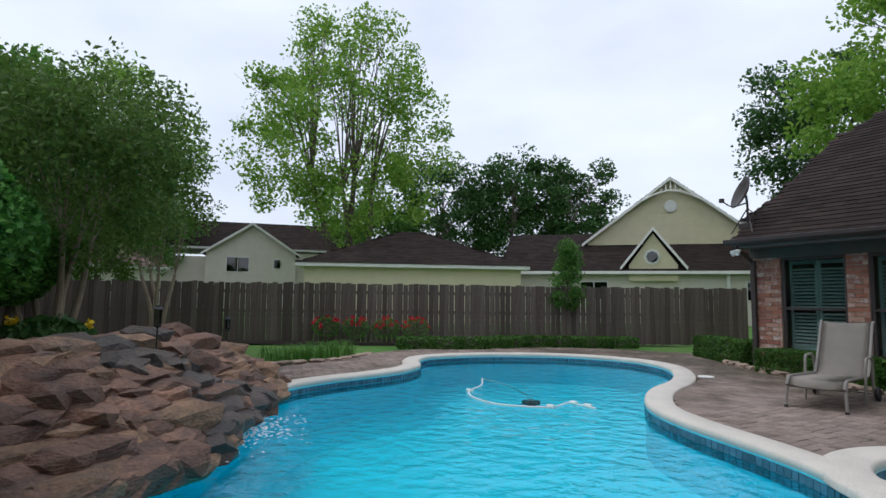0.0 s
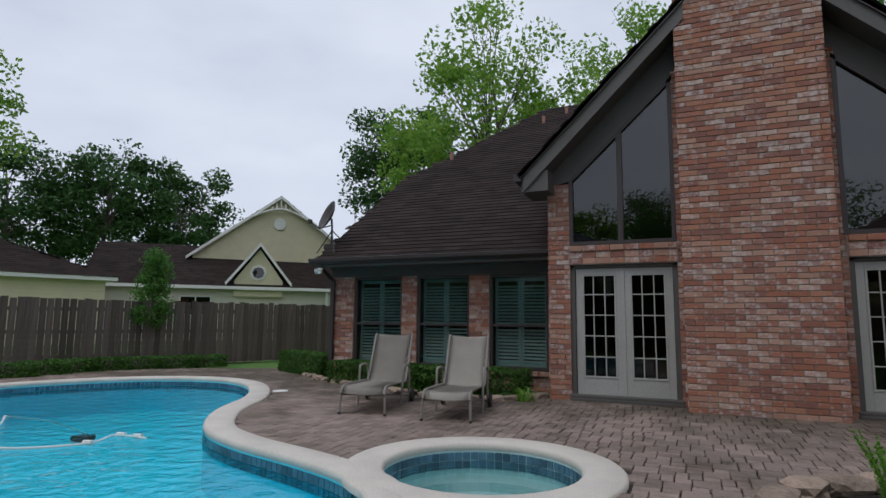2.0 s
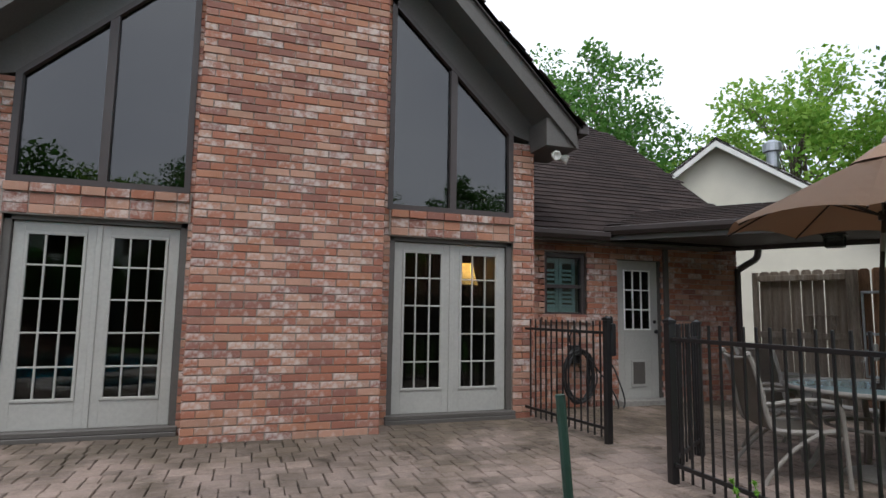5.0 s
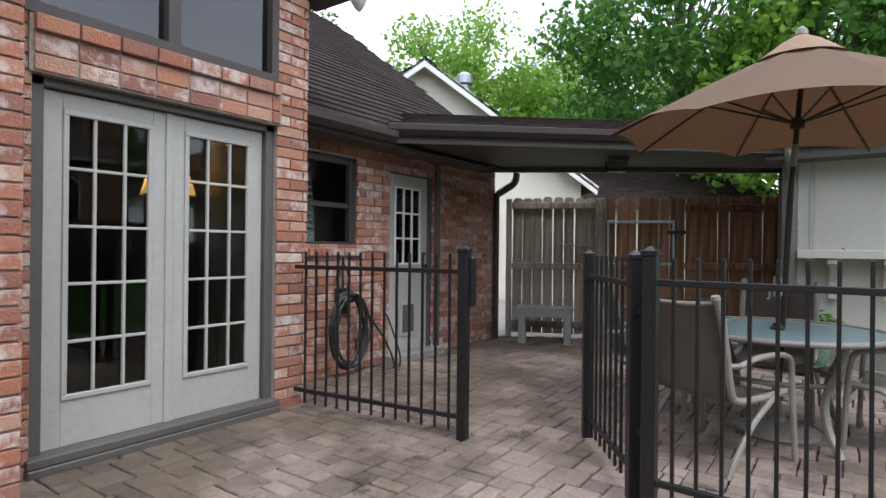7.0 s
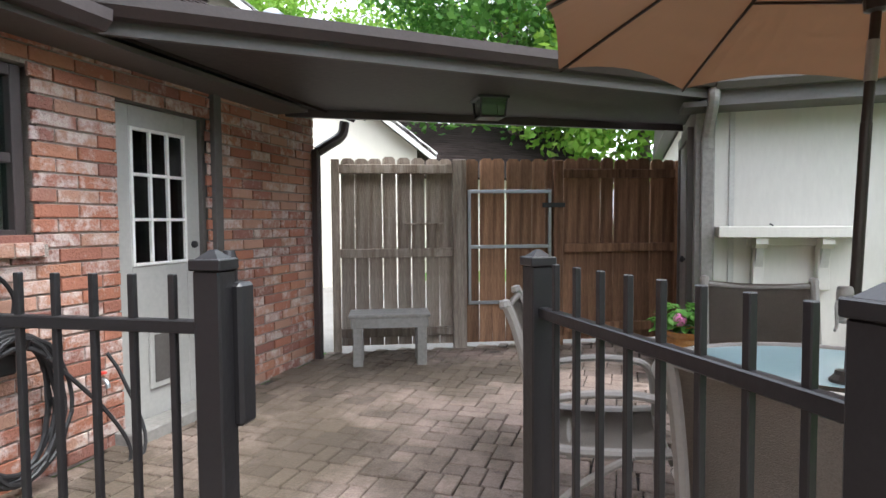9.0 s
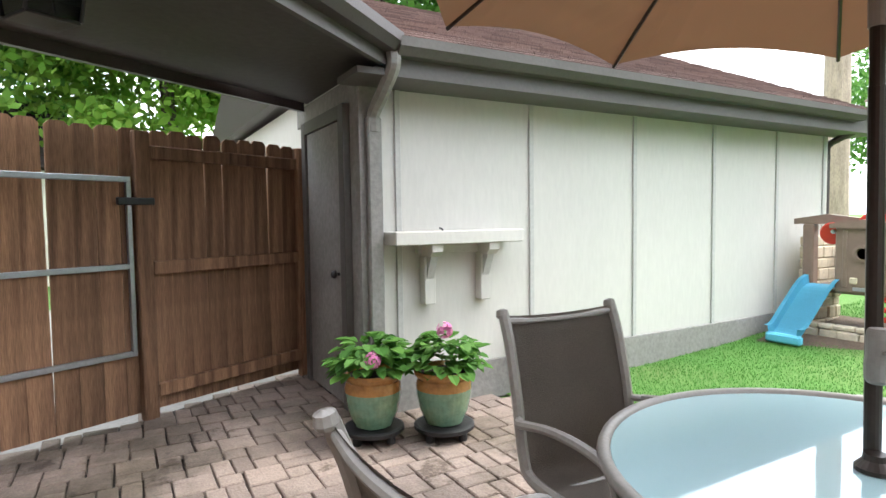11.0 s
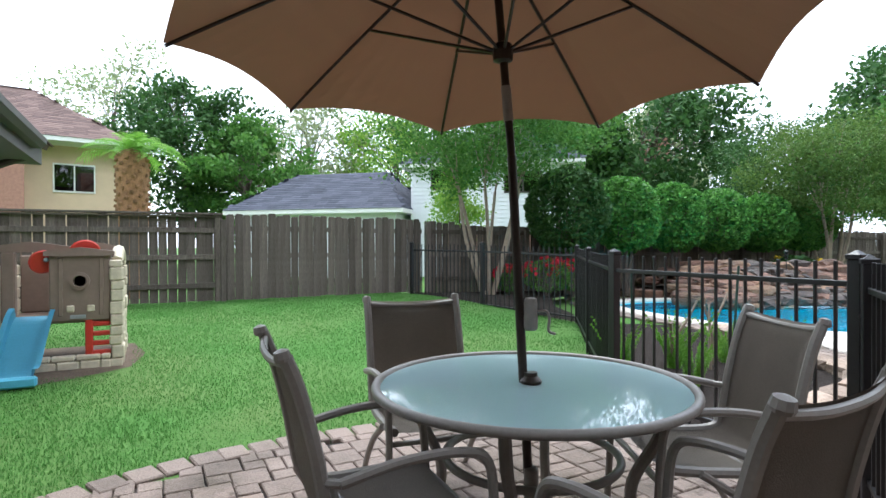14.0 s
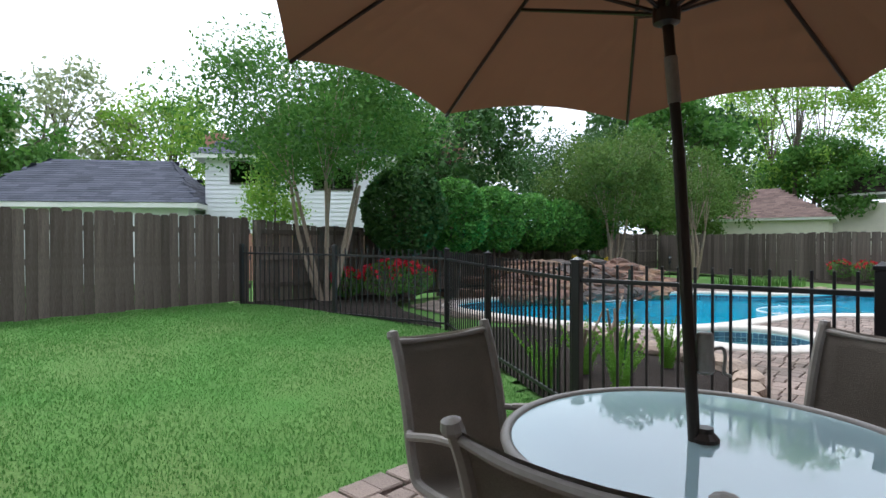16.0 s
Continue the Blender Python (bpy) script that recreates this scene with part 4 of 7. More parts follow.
rend = hpart("right_end_wall", B(7.75, RY + .26, -.02, 7.99, 6.9, 2.35), MORTAR)
hpart("hall_wall", B(6.58, RY - .04, -.02, 6.66, RY + .03, 2.3, .004), TRIM)
back_door = root("door_3", 6.16, RY + .06, .04, 0, "grey back door with nine white-barred lights and a pet flap", "door", kind="structure")
part("door_leaf", B(-.36, 0, 0, -.23, .04, 2.0, .003), DOORPAINT, back_door)
part("stile", B(.23, 0, 0, .36, .04, 2.0, .003), DOORPAINT, back_door)
part("panel", B(-.23, 0, 0, .23, .04, 1.0, .003), DOORPAINT, back_door)
part("top_rail", B(-.23, 0, 1.87, .23, .04, 2.0, .003), DOORPAINT, back_door)
part("pane", B(-.23, .02, 1.0, .23, .025, 1.87), CLEAR, back_door).visible_shadow = False
for i in range(4):
    part("muntin", B(-.23 + i * .1467, -.012, 1.0, -.21 + i * .1467, .012, 1.87, .003), WHITE, back_door)
    part("muntin", B(-.21, -.01, 1.0 + i * .283, .23, .012, 1.02 + i * .283, .003), WHITE, back_door)
flap = part("pet_flap", B(-.13, -.02, .2, .13, .0, .58, .006), DOORPAINT, back_door)
part("flap_panel", B(-.10, -.026, .24, .10, -.02, .55, .003), TRIM, flap, "smoky flap panel")
part("knob", lathe([(.012, 0), (.012, .02), (.028, .03), (.03, .045), (.02, .06), (.004, .065)], 14), IRON, back_door).matrix_basis = pose(.30, 0, .98, 90)
part("deadbolt", lathe([(.026, 0), (.026, .012), (.02, .02), (.004, .022)], 14), IRON, back_door).matrix_basis = pose(.30, 0, 1.12, 90)
part("jamb", B(-.40, -.03, -.04, -.36, .1, 2.04, .003), TRIM, back_door)
part("jamb", B(.36, -.03, -.04, .42, .1, 2.04, .003), TRIM, back_door)
part("head", B(-.36, -.03, 2.0, .36, .1, 2.04, .003), TRIM, back_door)
part("step", B(-.45, -.22, -.06, .45, -.04, .04, .008), KICK, back_door, "low grey concrete sill")
# main roofs
RK = .75
EY, EZ = .33, 2.42


def rz_(y):
    return EZ + RK * (y - EY)


lroof = hpart("left_roof", B(-6.5, .5, 2.30, XL, .9, 2.36), TRIM)
shingles(lroof, [(-6.62, EY, EZ), (-1.7, EY, EZ), (-1.7, 7.2, rz_(7.2)), (-3.45, 7.2, rz_(7.2)), (-6.3, 3.45, rz_(3.45))], SHINGLE, seed=51)
rroof = hpart("right_roof", B(XR, .56, 2.30, 7.9, .9, 2.355), TRIM)
shingles(rroof, [(4.1, EY - .12, EZ - .09), (8.25, EY - .12, EZ - .09), (8.35, 3.75, rz_(3.75)), (5.75, 6.6, rz_(6.6)), (4.1, 6.6, rz_(6.6))], SHINGLE, seed=52)
hpart("back_roof", PR([(7.25, rz_(6.5) - .1), (13.5, 2.5), (13.4, 2.4), (7.25, rz_(6.5) - .3)], "x", -3.4, 5.6), SHINGLE)
hpart("rear_wall", B(-6.33, 6.9, -.02, 7.97, 7.1, 2.4), MORTAR)
# rooms behind the glass: added box, its floor, ceilings and partitions coloured dark as unlit
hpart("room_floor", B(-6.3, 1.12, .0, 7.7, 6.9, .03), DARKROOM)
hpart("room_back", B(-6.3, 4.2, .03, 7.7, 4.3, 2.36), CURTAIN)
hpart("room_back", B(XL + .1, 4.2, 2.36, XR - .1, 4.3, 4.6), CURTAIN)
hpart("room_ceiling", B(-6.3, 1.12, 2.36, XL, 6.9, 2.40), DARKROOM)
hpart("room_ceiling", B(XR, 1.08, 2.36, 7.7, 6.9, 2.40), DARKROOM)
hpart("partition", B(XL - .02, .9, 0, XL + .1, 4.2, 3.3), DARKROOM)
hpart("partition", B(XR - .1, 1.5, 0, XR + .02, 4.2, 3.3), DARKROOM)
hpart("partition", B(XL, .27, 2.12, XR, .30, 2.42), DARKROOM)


def gutter(pts, name, label, w=.12, parent=None):
    """A K-profile gutter along a level line; the outside lies to the right of the way."""
    g = root(name, 0, 0, 0, 0, label, "gutter", kind="structure")
    for a, b in zip(pts, pts[1:]):
        a, b = Vector(a), Vector(b)
        m = frame_m(a, (b - a), (0, 0, 1))
        L = (b - a).length
        prof = [(0, 0), (-.075, 0), (-w, .045), (-w - .005, .10), (-w + .01, .105), (-w + .01, .095), (-w * .8, .03), (-.01, .03), (-.01, .10), (0, .10)]
        bm = PR(prof, "x", -.02, L + .02)
        bmesh.ops.transform(bm, verts=bm.verts[:], matrix=m)
        bmesh.ops.recalc_face_normals(bm, faces=bm.faces[:])
        part("gutter_run", bm, DARKTRIM if name != "garage_gutter" else TRIM, g)
    return g


gutter([(-6.7, EY, EZ - .1), (XL - .02, EY, EZ - .1)], "eave_gutter", "dark metal gutter along the wing eave")
hpart("fascia", B(-6.62, EY + .002, EZ - .16, XL, EY + .03, EZ - .02), TRIM)
hpart("soffit", B(-6.62, EY + .03, EZ - .15, XL, WY, EZ - .12), TRIM)
gutter([(XR, EY - .12, EZ - .17), (5.35, EY - .12, EZ - .17)], "eave_gutter", "dark metal gutter along the wing eave")
hpart("fascia", B(XR, EY - .118, EZ - .2, 5.35, EY - .09, EZ - .1), TRIM)
hpart("soffit", B(XR, EY - .09, EZ - .19, 7.4, RY, EZ - .16), TRIM)

# ---- breezeway roof between house and garage ----
bz = root("breezeway", 0, 0, 0, 0, "low shingled breezeway roof with dark painted ceiling", "breezeway roof", kind="structure")
G0, G1 = Vector((5.4, .22)), Vector((8.18, -2.98))
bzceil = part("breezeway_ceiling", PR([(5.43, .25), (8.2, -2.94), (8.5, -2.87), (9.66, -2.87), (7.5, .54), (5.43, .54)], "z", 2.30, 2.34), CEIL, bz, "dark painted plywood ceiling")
part("fascia", PR([(G0.x, G0.y), (G1.x, G1.y), (G1.x + .03, G1.y + .02), (G0.x + .02, G0.y + .03)], "z", 2.26, 2.42), TRIM, bz)
part("back_fascia", PR([(7.5, .6), (9.68, -2.85), (9.72, -2.83), (7.54, .62)], "z", 2.24, 2.44), DARKTRIM, bz)
shingles(bz, [(5.4, .22, 2.44), (8.18, -2.98, 2.44), (9.05, -2.2, 2.82), (6.5, .85, 2.82)], SHINGLE, seed=53)
shingles(bz, [(9.78, -2.8, 2.46), (7.56, .7, 2.46), (6.6, .8, 2.81), (9.05, -2.15, 2.82)], SHINGLE, seed=54)
gutter([(5.4, .22, 2.33), (8.18, -2.98, 2.33)], "breezeway_gutter", "dark metal gutter along the breezeway")
lan = root("ceiling_lantern", 7.72, -1.24, 2.30, 30, "black flush lantern with glass sides on the breezeway ceiling", "ceiling light")
part("plate", B(-.13, -.13, -.02, .13, .13, 0, .004), IRON, lan)
part("glass_body", PR([(-.12, -.02), (.12, -.02), (.085, -.15), (-.085, -.15)], "y", -.1, .1), CLEAR, lan, "clear lantern glass")
for sx in (-1, 1):
    for sy in (-1, 1):
        part("bar", T([(sx * .122, sy * .105, -.02), (sx * .088, sy * .1, -.155)], .008, 6), IRON, lan)
part("bottom_plate", B(-.09, -.1, -.165, .09, .1, -.15, .003), IRON, lan)

# ---- garage ----
GX = 8.47
gar = root("garage", 0, 0, 0, 0, "pale panelled garage wall with grey battens and kickboard", "garage", kind="structure")
part("wall", B(GX, -8.55, -.05, GX + .15, -2.87, 2.35), SIDING, gar)
part("side_wall", B(GX + .15, -3.02, -.05, 14, -2.87, 2.35), SIDING, gar)
part("end_wall", B(GX + .15, -8.55, -.05, 14, -8.4, 2.35), SIDING, gar)
part("rear_wall", B(13.9, -8.4, -.05, 14, -3.02, 2.35), SIDING, gar)
for y in (-3.13, -4.27, -5.41, -6.50, -7.55, -8.46):
    part("batten", B(GX - .018, y - .022, .26, GX, y + .022, 2.2, .004), BATTEN, gar)
part("kickboard", B(GX - .025, -8.56, -.03, GX, -2.86, .27, .005), KICK, gar, "grey-brown kickboard")
part("corner_trim", B(GX - .02, -3.0, -.02, GX + .02, -2.85, 2.25, .004), KICK, gar)
part("soffit", B(8.12, -8.95, 2.20, GX, -2.72, 2.24), TRIM, gar)
part("fascia", B(8.12, -8.95, 2.24, 8.15, -2.92, 2.40), TRIM, gar)
gr_ = part("garage_roof", PR([(8.1, 2.40), (11.3, 3.85), (14.4, 2.40)], "y", -8.95, -2.72), DARKTRIM, gar)
shingles(gr_, [(8.05, -8.95, 2.42), (8.05, -2.72, 2.42), (11.3, -2.72, 3.9), (11.3, -8.95, 3.9)], SHINGLE_TAN, seed=55)
gutter([(8.12, -2.97, 2.31), (8.12, -8.4, 2.31)], "garage_gutter", "grey metal gutter along the garage eave")
gd = part("garage_door_leaf", B(8.72, -2.862, .02, 9.52, -2.82, 2.02, .004), KICK, gar, "grey-brown side door of the garage")
for x0, x1 in ((8.62, 8.72), (9.52, 9.62)):
    part("door_frame", B(x0, -2.866, 0, x1, -2.80, 2.12, .004), TRIM, gd)
part("door_head", B(8.72, -2.866, 2.02, 9.52, -2.80, 2.12, .004), TRIM, gd)
part("door_knob", lathe([(.012, 0), (.012, .02), (.028, .03), (.03, .045), (.02, .06), (.004, .065)], 14), IRON, gd).matrix_basis = pose(8.80, -2.82, .95, -90)
part("side_panel", B(GX + .02, -2.869, .0, 8.62, -2.85, 2.28, .004), KICK, gar, "grey-brown painted corner panel")
part("door_transom", B(8.62, -2.869, 2.12, 9.9, -2.85, 2.28, .004), KICK, gar)
dsp = root("downspout", 8.22, -2.89, 0, 0, "ribbed grey metal downspout at the garage corner", "downspout", kind="structure")
part("pipe", B(.17, -.10, 0, .225, .0, 2.0, .01), KICK, dsp)
part("elbow", T(curve([(-.13, -.05, 2.33), (-.13, -.05, 2.25), (.03, -.05, 2.13), (.19, -.05, 2.02), (.195, -.05, 1.9)], 5), .045, 8), KICK, dsp)
dsp2 = root("downspout", 8.3, -8.62, 0, 0, "dark metal downspout at the far garage corner", "downspout", kind="structure")
part("pipe", B(.17, .0, rise(8.3, -8), .24, .07, 2.0, .01), DARKTRIM, dsp2)
part("elbow", T(curve([(-.1, .03, 2.33), (-.1, .03, 2.25), (.05, .03, 2.18), (.19, .03, 2.1), (.2, .03, 1.95)], 5), .04, 8), DARKTRIM, dsp2)
dsp3 = root("downspout", 7.95, .37, 0, 0, "dark metal downspout elbow at the breezeway", "downspout", kind="structure")
part("elbow", T(curve([(.25, -.05, 2.28), (.22, -.03, 2.15), (.1, .05, 2.05), (.02, .12, 1.98)], 5), .05, 8), DARKTRIM, dsp3)
part("pipe", B(-.02, .10, 0, .05, .17, 2.0, .01), DARKTRIM, dsp3)
dsp4 = root("downspout", -6.5, .80, 0, 0, "dark metal downspout at the corner of the wing", "downspout", kind="structure")
part("pipe", B(-.06, -.03, 0, .03, .045, 2.05, .01), DARKTRIM, dsp4)
part("elbow", T(curve([(-.02, -.5, 2.33), (-.02, -.45, 2.25), (-.02, -.2, 2.13), (-.02, .0, 2.02)], 5), .04, 8), DARKTRIM, dsp4)


# ---- wooden fences ----
def picket_mesh(w, h, ear):
    bm = bmesh.new()
    pts = [(-w / 2, 0), (w / 2, 0), (w / 2, h - ear), (w / 2 - ear, h), (-w / 2 + ear, h), (-w / 2, h - ear)] if ear else [(-w / 2, 0), (w / 2, 0), (w / 2, h), (-w / 2, h)]
    prism(bm, pts, "y", -.009, .009)
    return bm


def wood_fence(name, a, b, h, label, material, ear=.03, gap=.012, side=1, w=.138, rails=True, railside=-1, seed=1, singles=300, base=None, jag=.012):
    """Pickets on posts and rails from a to b. side: on which side of the rails the pickets stand."""
    rnd = random.Random(seed)
    a, b = Vector((*a, 0)), Vector((*b, 0))
    L, d = (b - a).length, (b - a).normalized()
    rz = math.degrees(math.atan2(d.y, d.x))
    f = root(name, a.x, a.y, 0, rz, label, "fence", kind="structure")
    gz = base or (lambda x, y: 0.0)
    meshes = []
    for k in range(4):
        me = bpy.data.meshes.new("picket")
        bm = picket_mesh(w * (.94 + .03 * k), h + (k - 1.5) * jag, ear)
        bm.to_mesh(me); bm.free()
        me.materials.append(material)
        meshes.append(me)
    n = int(L / (w + gap))
    for i in range(n):
        x = (i + .5) * (w + gap)
        p = a + d * x
        ob = new("picket", meshes[rnd.randrange(4)])
        ob.parent = f
        ob.matrix_basis = pose(x, side * .03 + rnd.uniform(-.004, .004), gz(p.x, p.y) + rnd.uniform(-.012, .012), rnd.uniform(-.4, .4), rnd.uniform(-.5, .5), rnd.uniform(-1, 1))
    if rails:
        za, zb = gz(a.x, a.y), gz(b.x, b.y)
        for z in (.28, h * .52, h - .25):
            bm = bmesh.new()
            box(bm, 0, -.02, z - .045, L, .02, z + .045, .004)
            for v in bm.verts:
                v.co.z += za + (zb - za) * v.co.x / L
            part("rail", bm, material, f)
        m = int(L / 2.4)
        for i in range(m + 1):
            x = min(L - .05, max(.05, i * L / max(1, m)))
            p = a + d * x
            part("post", B(x - .045, -side * .11, -.02, x + .045, -side * .02, h - .06 + gz(p.x, p.y), .006), material, f)
    return f


wood_fence("side_fence", (-19.0, -12.25), (-10.2, 6.2), 1.64, "weathered grey-brown cedar board fence", FENCEWOOD, ear=0, gap=.006, side=-1, w=.14, seed=3)
wood_fence("back_fence", (5.83, -11.98), (1.9, -12.15), 1.54, "weathered grey cedar dog-eared fence with stains", FENCEWOOD, ear=.025, gap=.003, side=-1, w=.14, seed=4, base=rise)
bf_ = wood_fence("back_fence", (9.4, -11.9), (5.84, -11.97), 1.50, "weathered grey cedar fence showing its posts and rails", FENCEWOOD, ear=0, gap=.006, side=1, w=.14, seed=5, base=rise)
part("cap_board", B(0, -.06, 1.48 + rise(7.6, -11.9), 3.45, .06, 1.51 + rise(7.6, -11.9), .004), FENCEWOOD, bf_)
wood_fence("back_fence", (1.8, -12.2), (-19.0, -12.3), 1.55, "dark weathered cedar fence behind the shrubs", FENCEWOOD, ear=0, gap=.006, side=1, w=.14, seed=6, base=rise)
cap = root("fence_cap", 9.4, -11.88, 0, 181, "flat weathered top board on the back fence", "fence cap", kind="structure")
part("board", B(0, -.07, 1.82, 3.5, .09, 1.855, .004), FENCEWOOD, cap)
part("post", B(3.38, -.02, .25, 3.50, .12, 1.82, .006), FENCEWOOD, cap)
# gate fence under the breezeway
GA, GB = Vector((8.28, .52)), Vector((9.80, -2.85))
gl = (GB - GA).length
gdir = (GB - GA).normalized()
gf = root("gate_fence", GA.x, GA.y, 0, math.degrees(math.atan2(gdir.y, gdir.x)), "cedar picket fence with a stained gate under the breezeway", "fence", kind="structure")
rndg = random.Random(8)
for s0, s1, mt, gap in ((.08, 1.22, GREYWOOD, .006), (1.36, 2.33, GATEWOOD, .002), (2.40, gl - .05, GATEWOOD, -.002)):
    x = s0
    while x + .12 < s1:
        bm = picket_mesh(.135, 1.91 + rndg.uniform(-.01, .012), .03)
        ob = part("picket", bm, mt, gf)
        ob.matrix_basis = pose(x + .07, .03, .05, 0, rndg.uniform(-.4, .4), 0)
        x += .138 + gap
for x, mt, ww in ((.04, GREYWOOD, .08), (1.29, GREYWOOD, .14), (2.33, GATEWOOD, .10), (gl - .05, GATEWOOD, .07)):
    part("post", B(x - ww / 2, -.045, -.02, x + ww / 2, .02, 1.94, .006), mt, gf)
for x0, x1, zs, mt in ((.08, 1.22, (.14, .95, 1.80), GREYWOOD), (2.39, gl - .08, (.14, .98, 1.76), GATEWOOD)):
    for z in zs:
        part("rail", B(x0, -.03, z, x1, .02, z + .09, .005), mt, gf)
gate = part("gate", B(1.38, -.018, 1.60, 2.26, .012, 1.635, .003), STEEL, gf, "galvanised steel gate frame")
for z in (1.03, .45):
    part("crossbar", B(1.38, -.018, z, 2.26, .012, z + .035, .003), STEEL, gate)
for x in (1.38, 2.23):
    part("upright", B(x, -.02, .45, x + .03, .01, 1.60, .003), STEEL, gate)
part("latch", B(2.16, -.05, 1.45, 2.40, -.02, 1.50, .006), IRON, gate, "black gate latch")
part("shelf", B(.72, -.14, 1.28, 1.12, -.03, 1.30, .004), GREYWOOD, gf)
for x in (.76, 1.05):
    part("bracket", PR([(-.13, 1.28), (-.03, 1.28), (-.03, 1.0)], "x", x, x + .03), GREYWOOD, gf)


# ---- iron pool fence ----
def iron_run(parent, a, b, h=1.22, gap=.105, end_posts=(True, True), base=None, arc=0.0):
    a, b = Vector((*a, 0)), Vector((*b, 0))
    L, d = (b - a).length, (b - a).normalized()
    gz = base or (lambda x, y: 0.0)
    n = max(2, round(L / gap))
    rz = math.degrees(math.atan2(d.y, d.x))
    if "iron_picket" not in PIECES:
        me = bpy.data.meshes.new("picket")
        bm = B(-.008, -.008, .05, .008, .008, h - .03, .002)
        bm.to_mesh(me); bm.free()
        me.materials.append(IRON)
        PIECES["iron_picket"] = me
    for i in range(1, n):
        p = a + d * (L * i / n)
        ob = new("picket", PIECES["iron_picket"])
        ob.parent = parent
        ob.matrix_basis = pose(p.x, p.y, gz(p.x, p.y), 0, 0, rz)
    za, zb = gz(a.x, a.y), gz(b.x, b.y)
    for z in (.13, h - .16):
        bm = bmesh.new()
        box(bm, 0, -.013, z, L, .013, z + .03, .003)
        for v in bm.verts:
            v.co.z += za + (zb - za) * v.co.x / L
        bmesh.ops.transform(bm, verts=bm.verts[:], matrix=pose(a.x, a.y, 0, 0, 0, rz))
        part("rail", bm, IRON, parent)
    for p, on in ((a, end_posts[0]), (b, end_posts[1])):
        if on:
            iron_post(parent, p.x, p.y, gz(p.x, p.y), h, rz)


def iron_post(parent, x, y, z, h, rz, w=.032):
    bm = B(-w, -w, -.02, w, w, h - .02, .004)
    ob = part("post", bm, IRON, parent)
    ob.matrix_basis = pose(x, y, z, 0, 0, rz)
    bm = bmesh.new()
    box(bm, -w - .006, -w - .006, h - .02, w + .006, w + .006, h + .005, .003)
    bmesh.ops.create_cone(bm, segments=4, radius1=w * 1.25, radius2=.008, depth=.02, cap_ends=True, matrix=Matrix.Translation((0, 0, h + .014)) @ Matrix.Rotation(radians(45), 4, "Z"))
    part("post_cap", bm, IRON, ob)


POST1, POST3, POST4, CORNER, FAR = (4.19, -1.46), (3.88, -2.71), (3.80, -4.47), (1.33, -7.83), (2.34, -11.67)


def ease(x, y):
    """The iron fence climbs less than the lawn."""
    return rise(x, y) * .35


ifence = root("pool_fence", 0, 0, 0, 0, "black powder-coated metal picket pool fence", "fence", kind="structure")
iron_run(ifence, (4.03, -.03), POST1, end_posts=(False, True))
part("latch_box", B(POST1[0] + .02, POST1[1] - .05, .85, POST1[0] + .075, POST1[1] + .05, 1.17, .008), IRON, ifence, "black magnetic gate latch")
part("latch_knob", lathe([(.018, 0), (.018, .05), (.013, .07)], 12, POST1[0] + .05, POST1[1], 1.17), IRON, ifence)
iron_run(ifence, POST3, POST4)
iron_run(ifence, POST4, (2.52, -6.22), end_posts=(False, True), base=ease)
iron_run(ifence, (2.52, -6.22), CORNER, end_posts=(False, True), base=ease)
iron_run(ifence, CORNER, (1.83, -9.75), end_posts=(False, True), base=ease)
iron_run(ifence, (1.83, -9.75), FAR, end_posts=(False, True), base=ease)
igate = root("pool_gate", 0, 0, 0, 0, "black metal picket gate standing open", "gate")
iron_run(igate, (3.97, -2.61), (4.73, -2.08), h=1.20, end_posts=(True, True))
for z in (.35, .92):
    part("hinge", T([(3.88, -2.70, z), (3.98, -2.60, z)], .016, 8), IRON, igate)


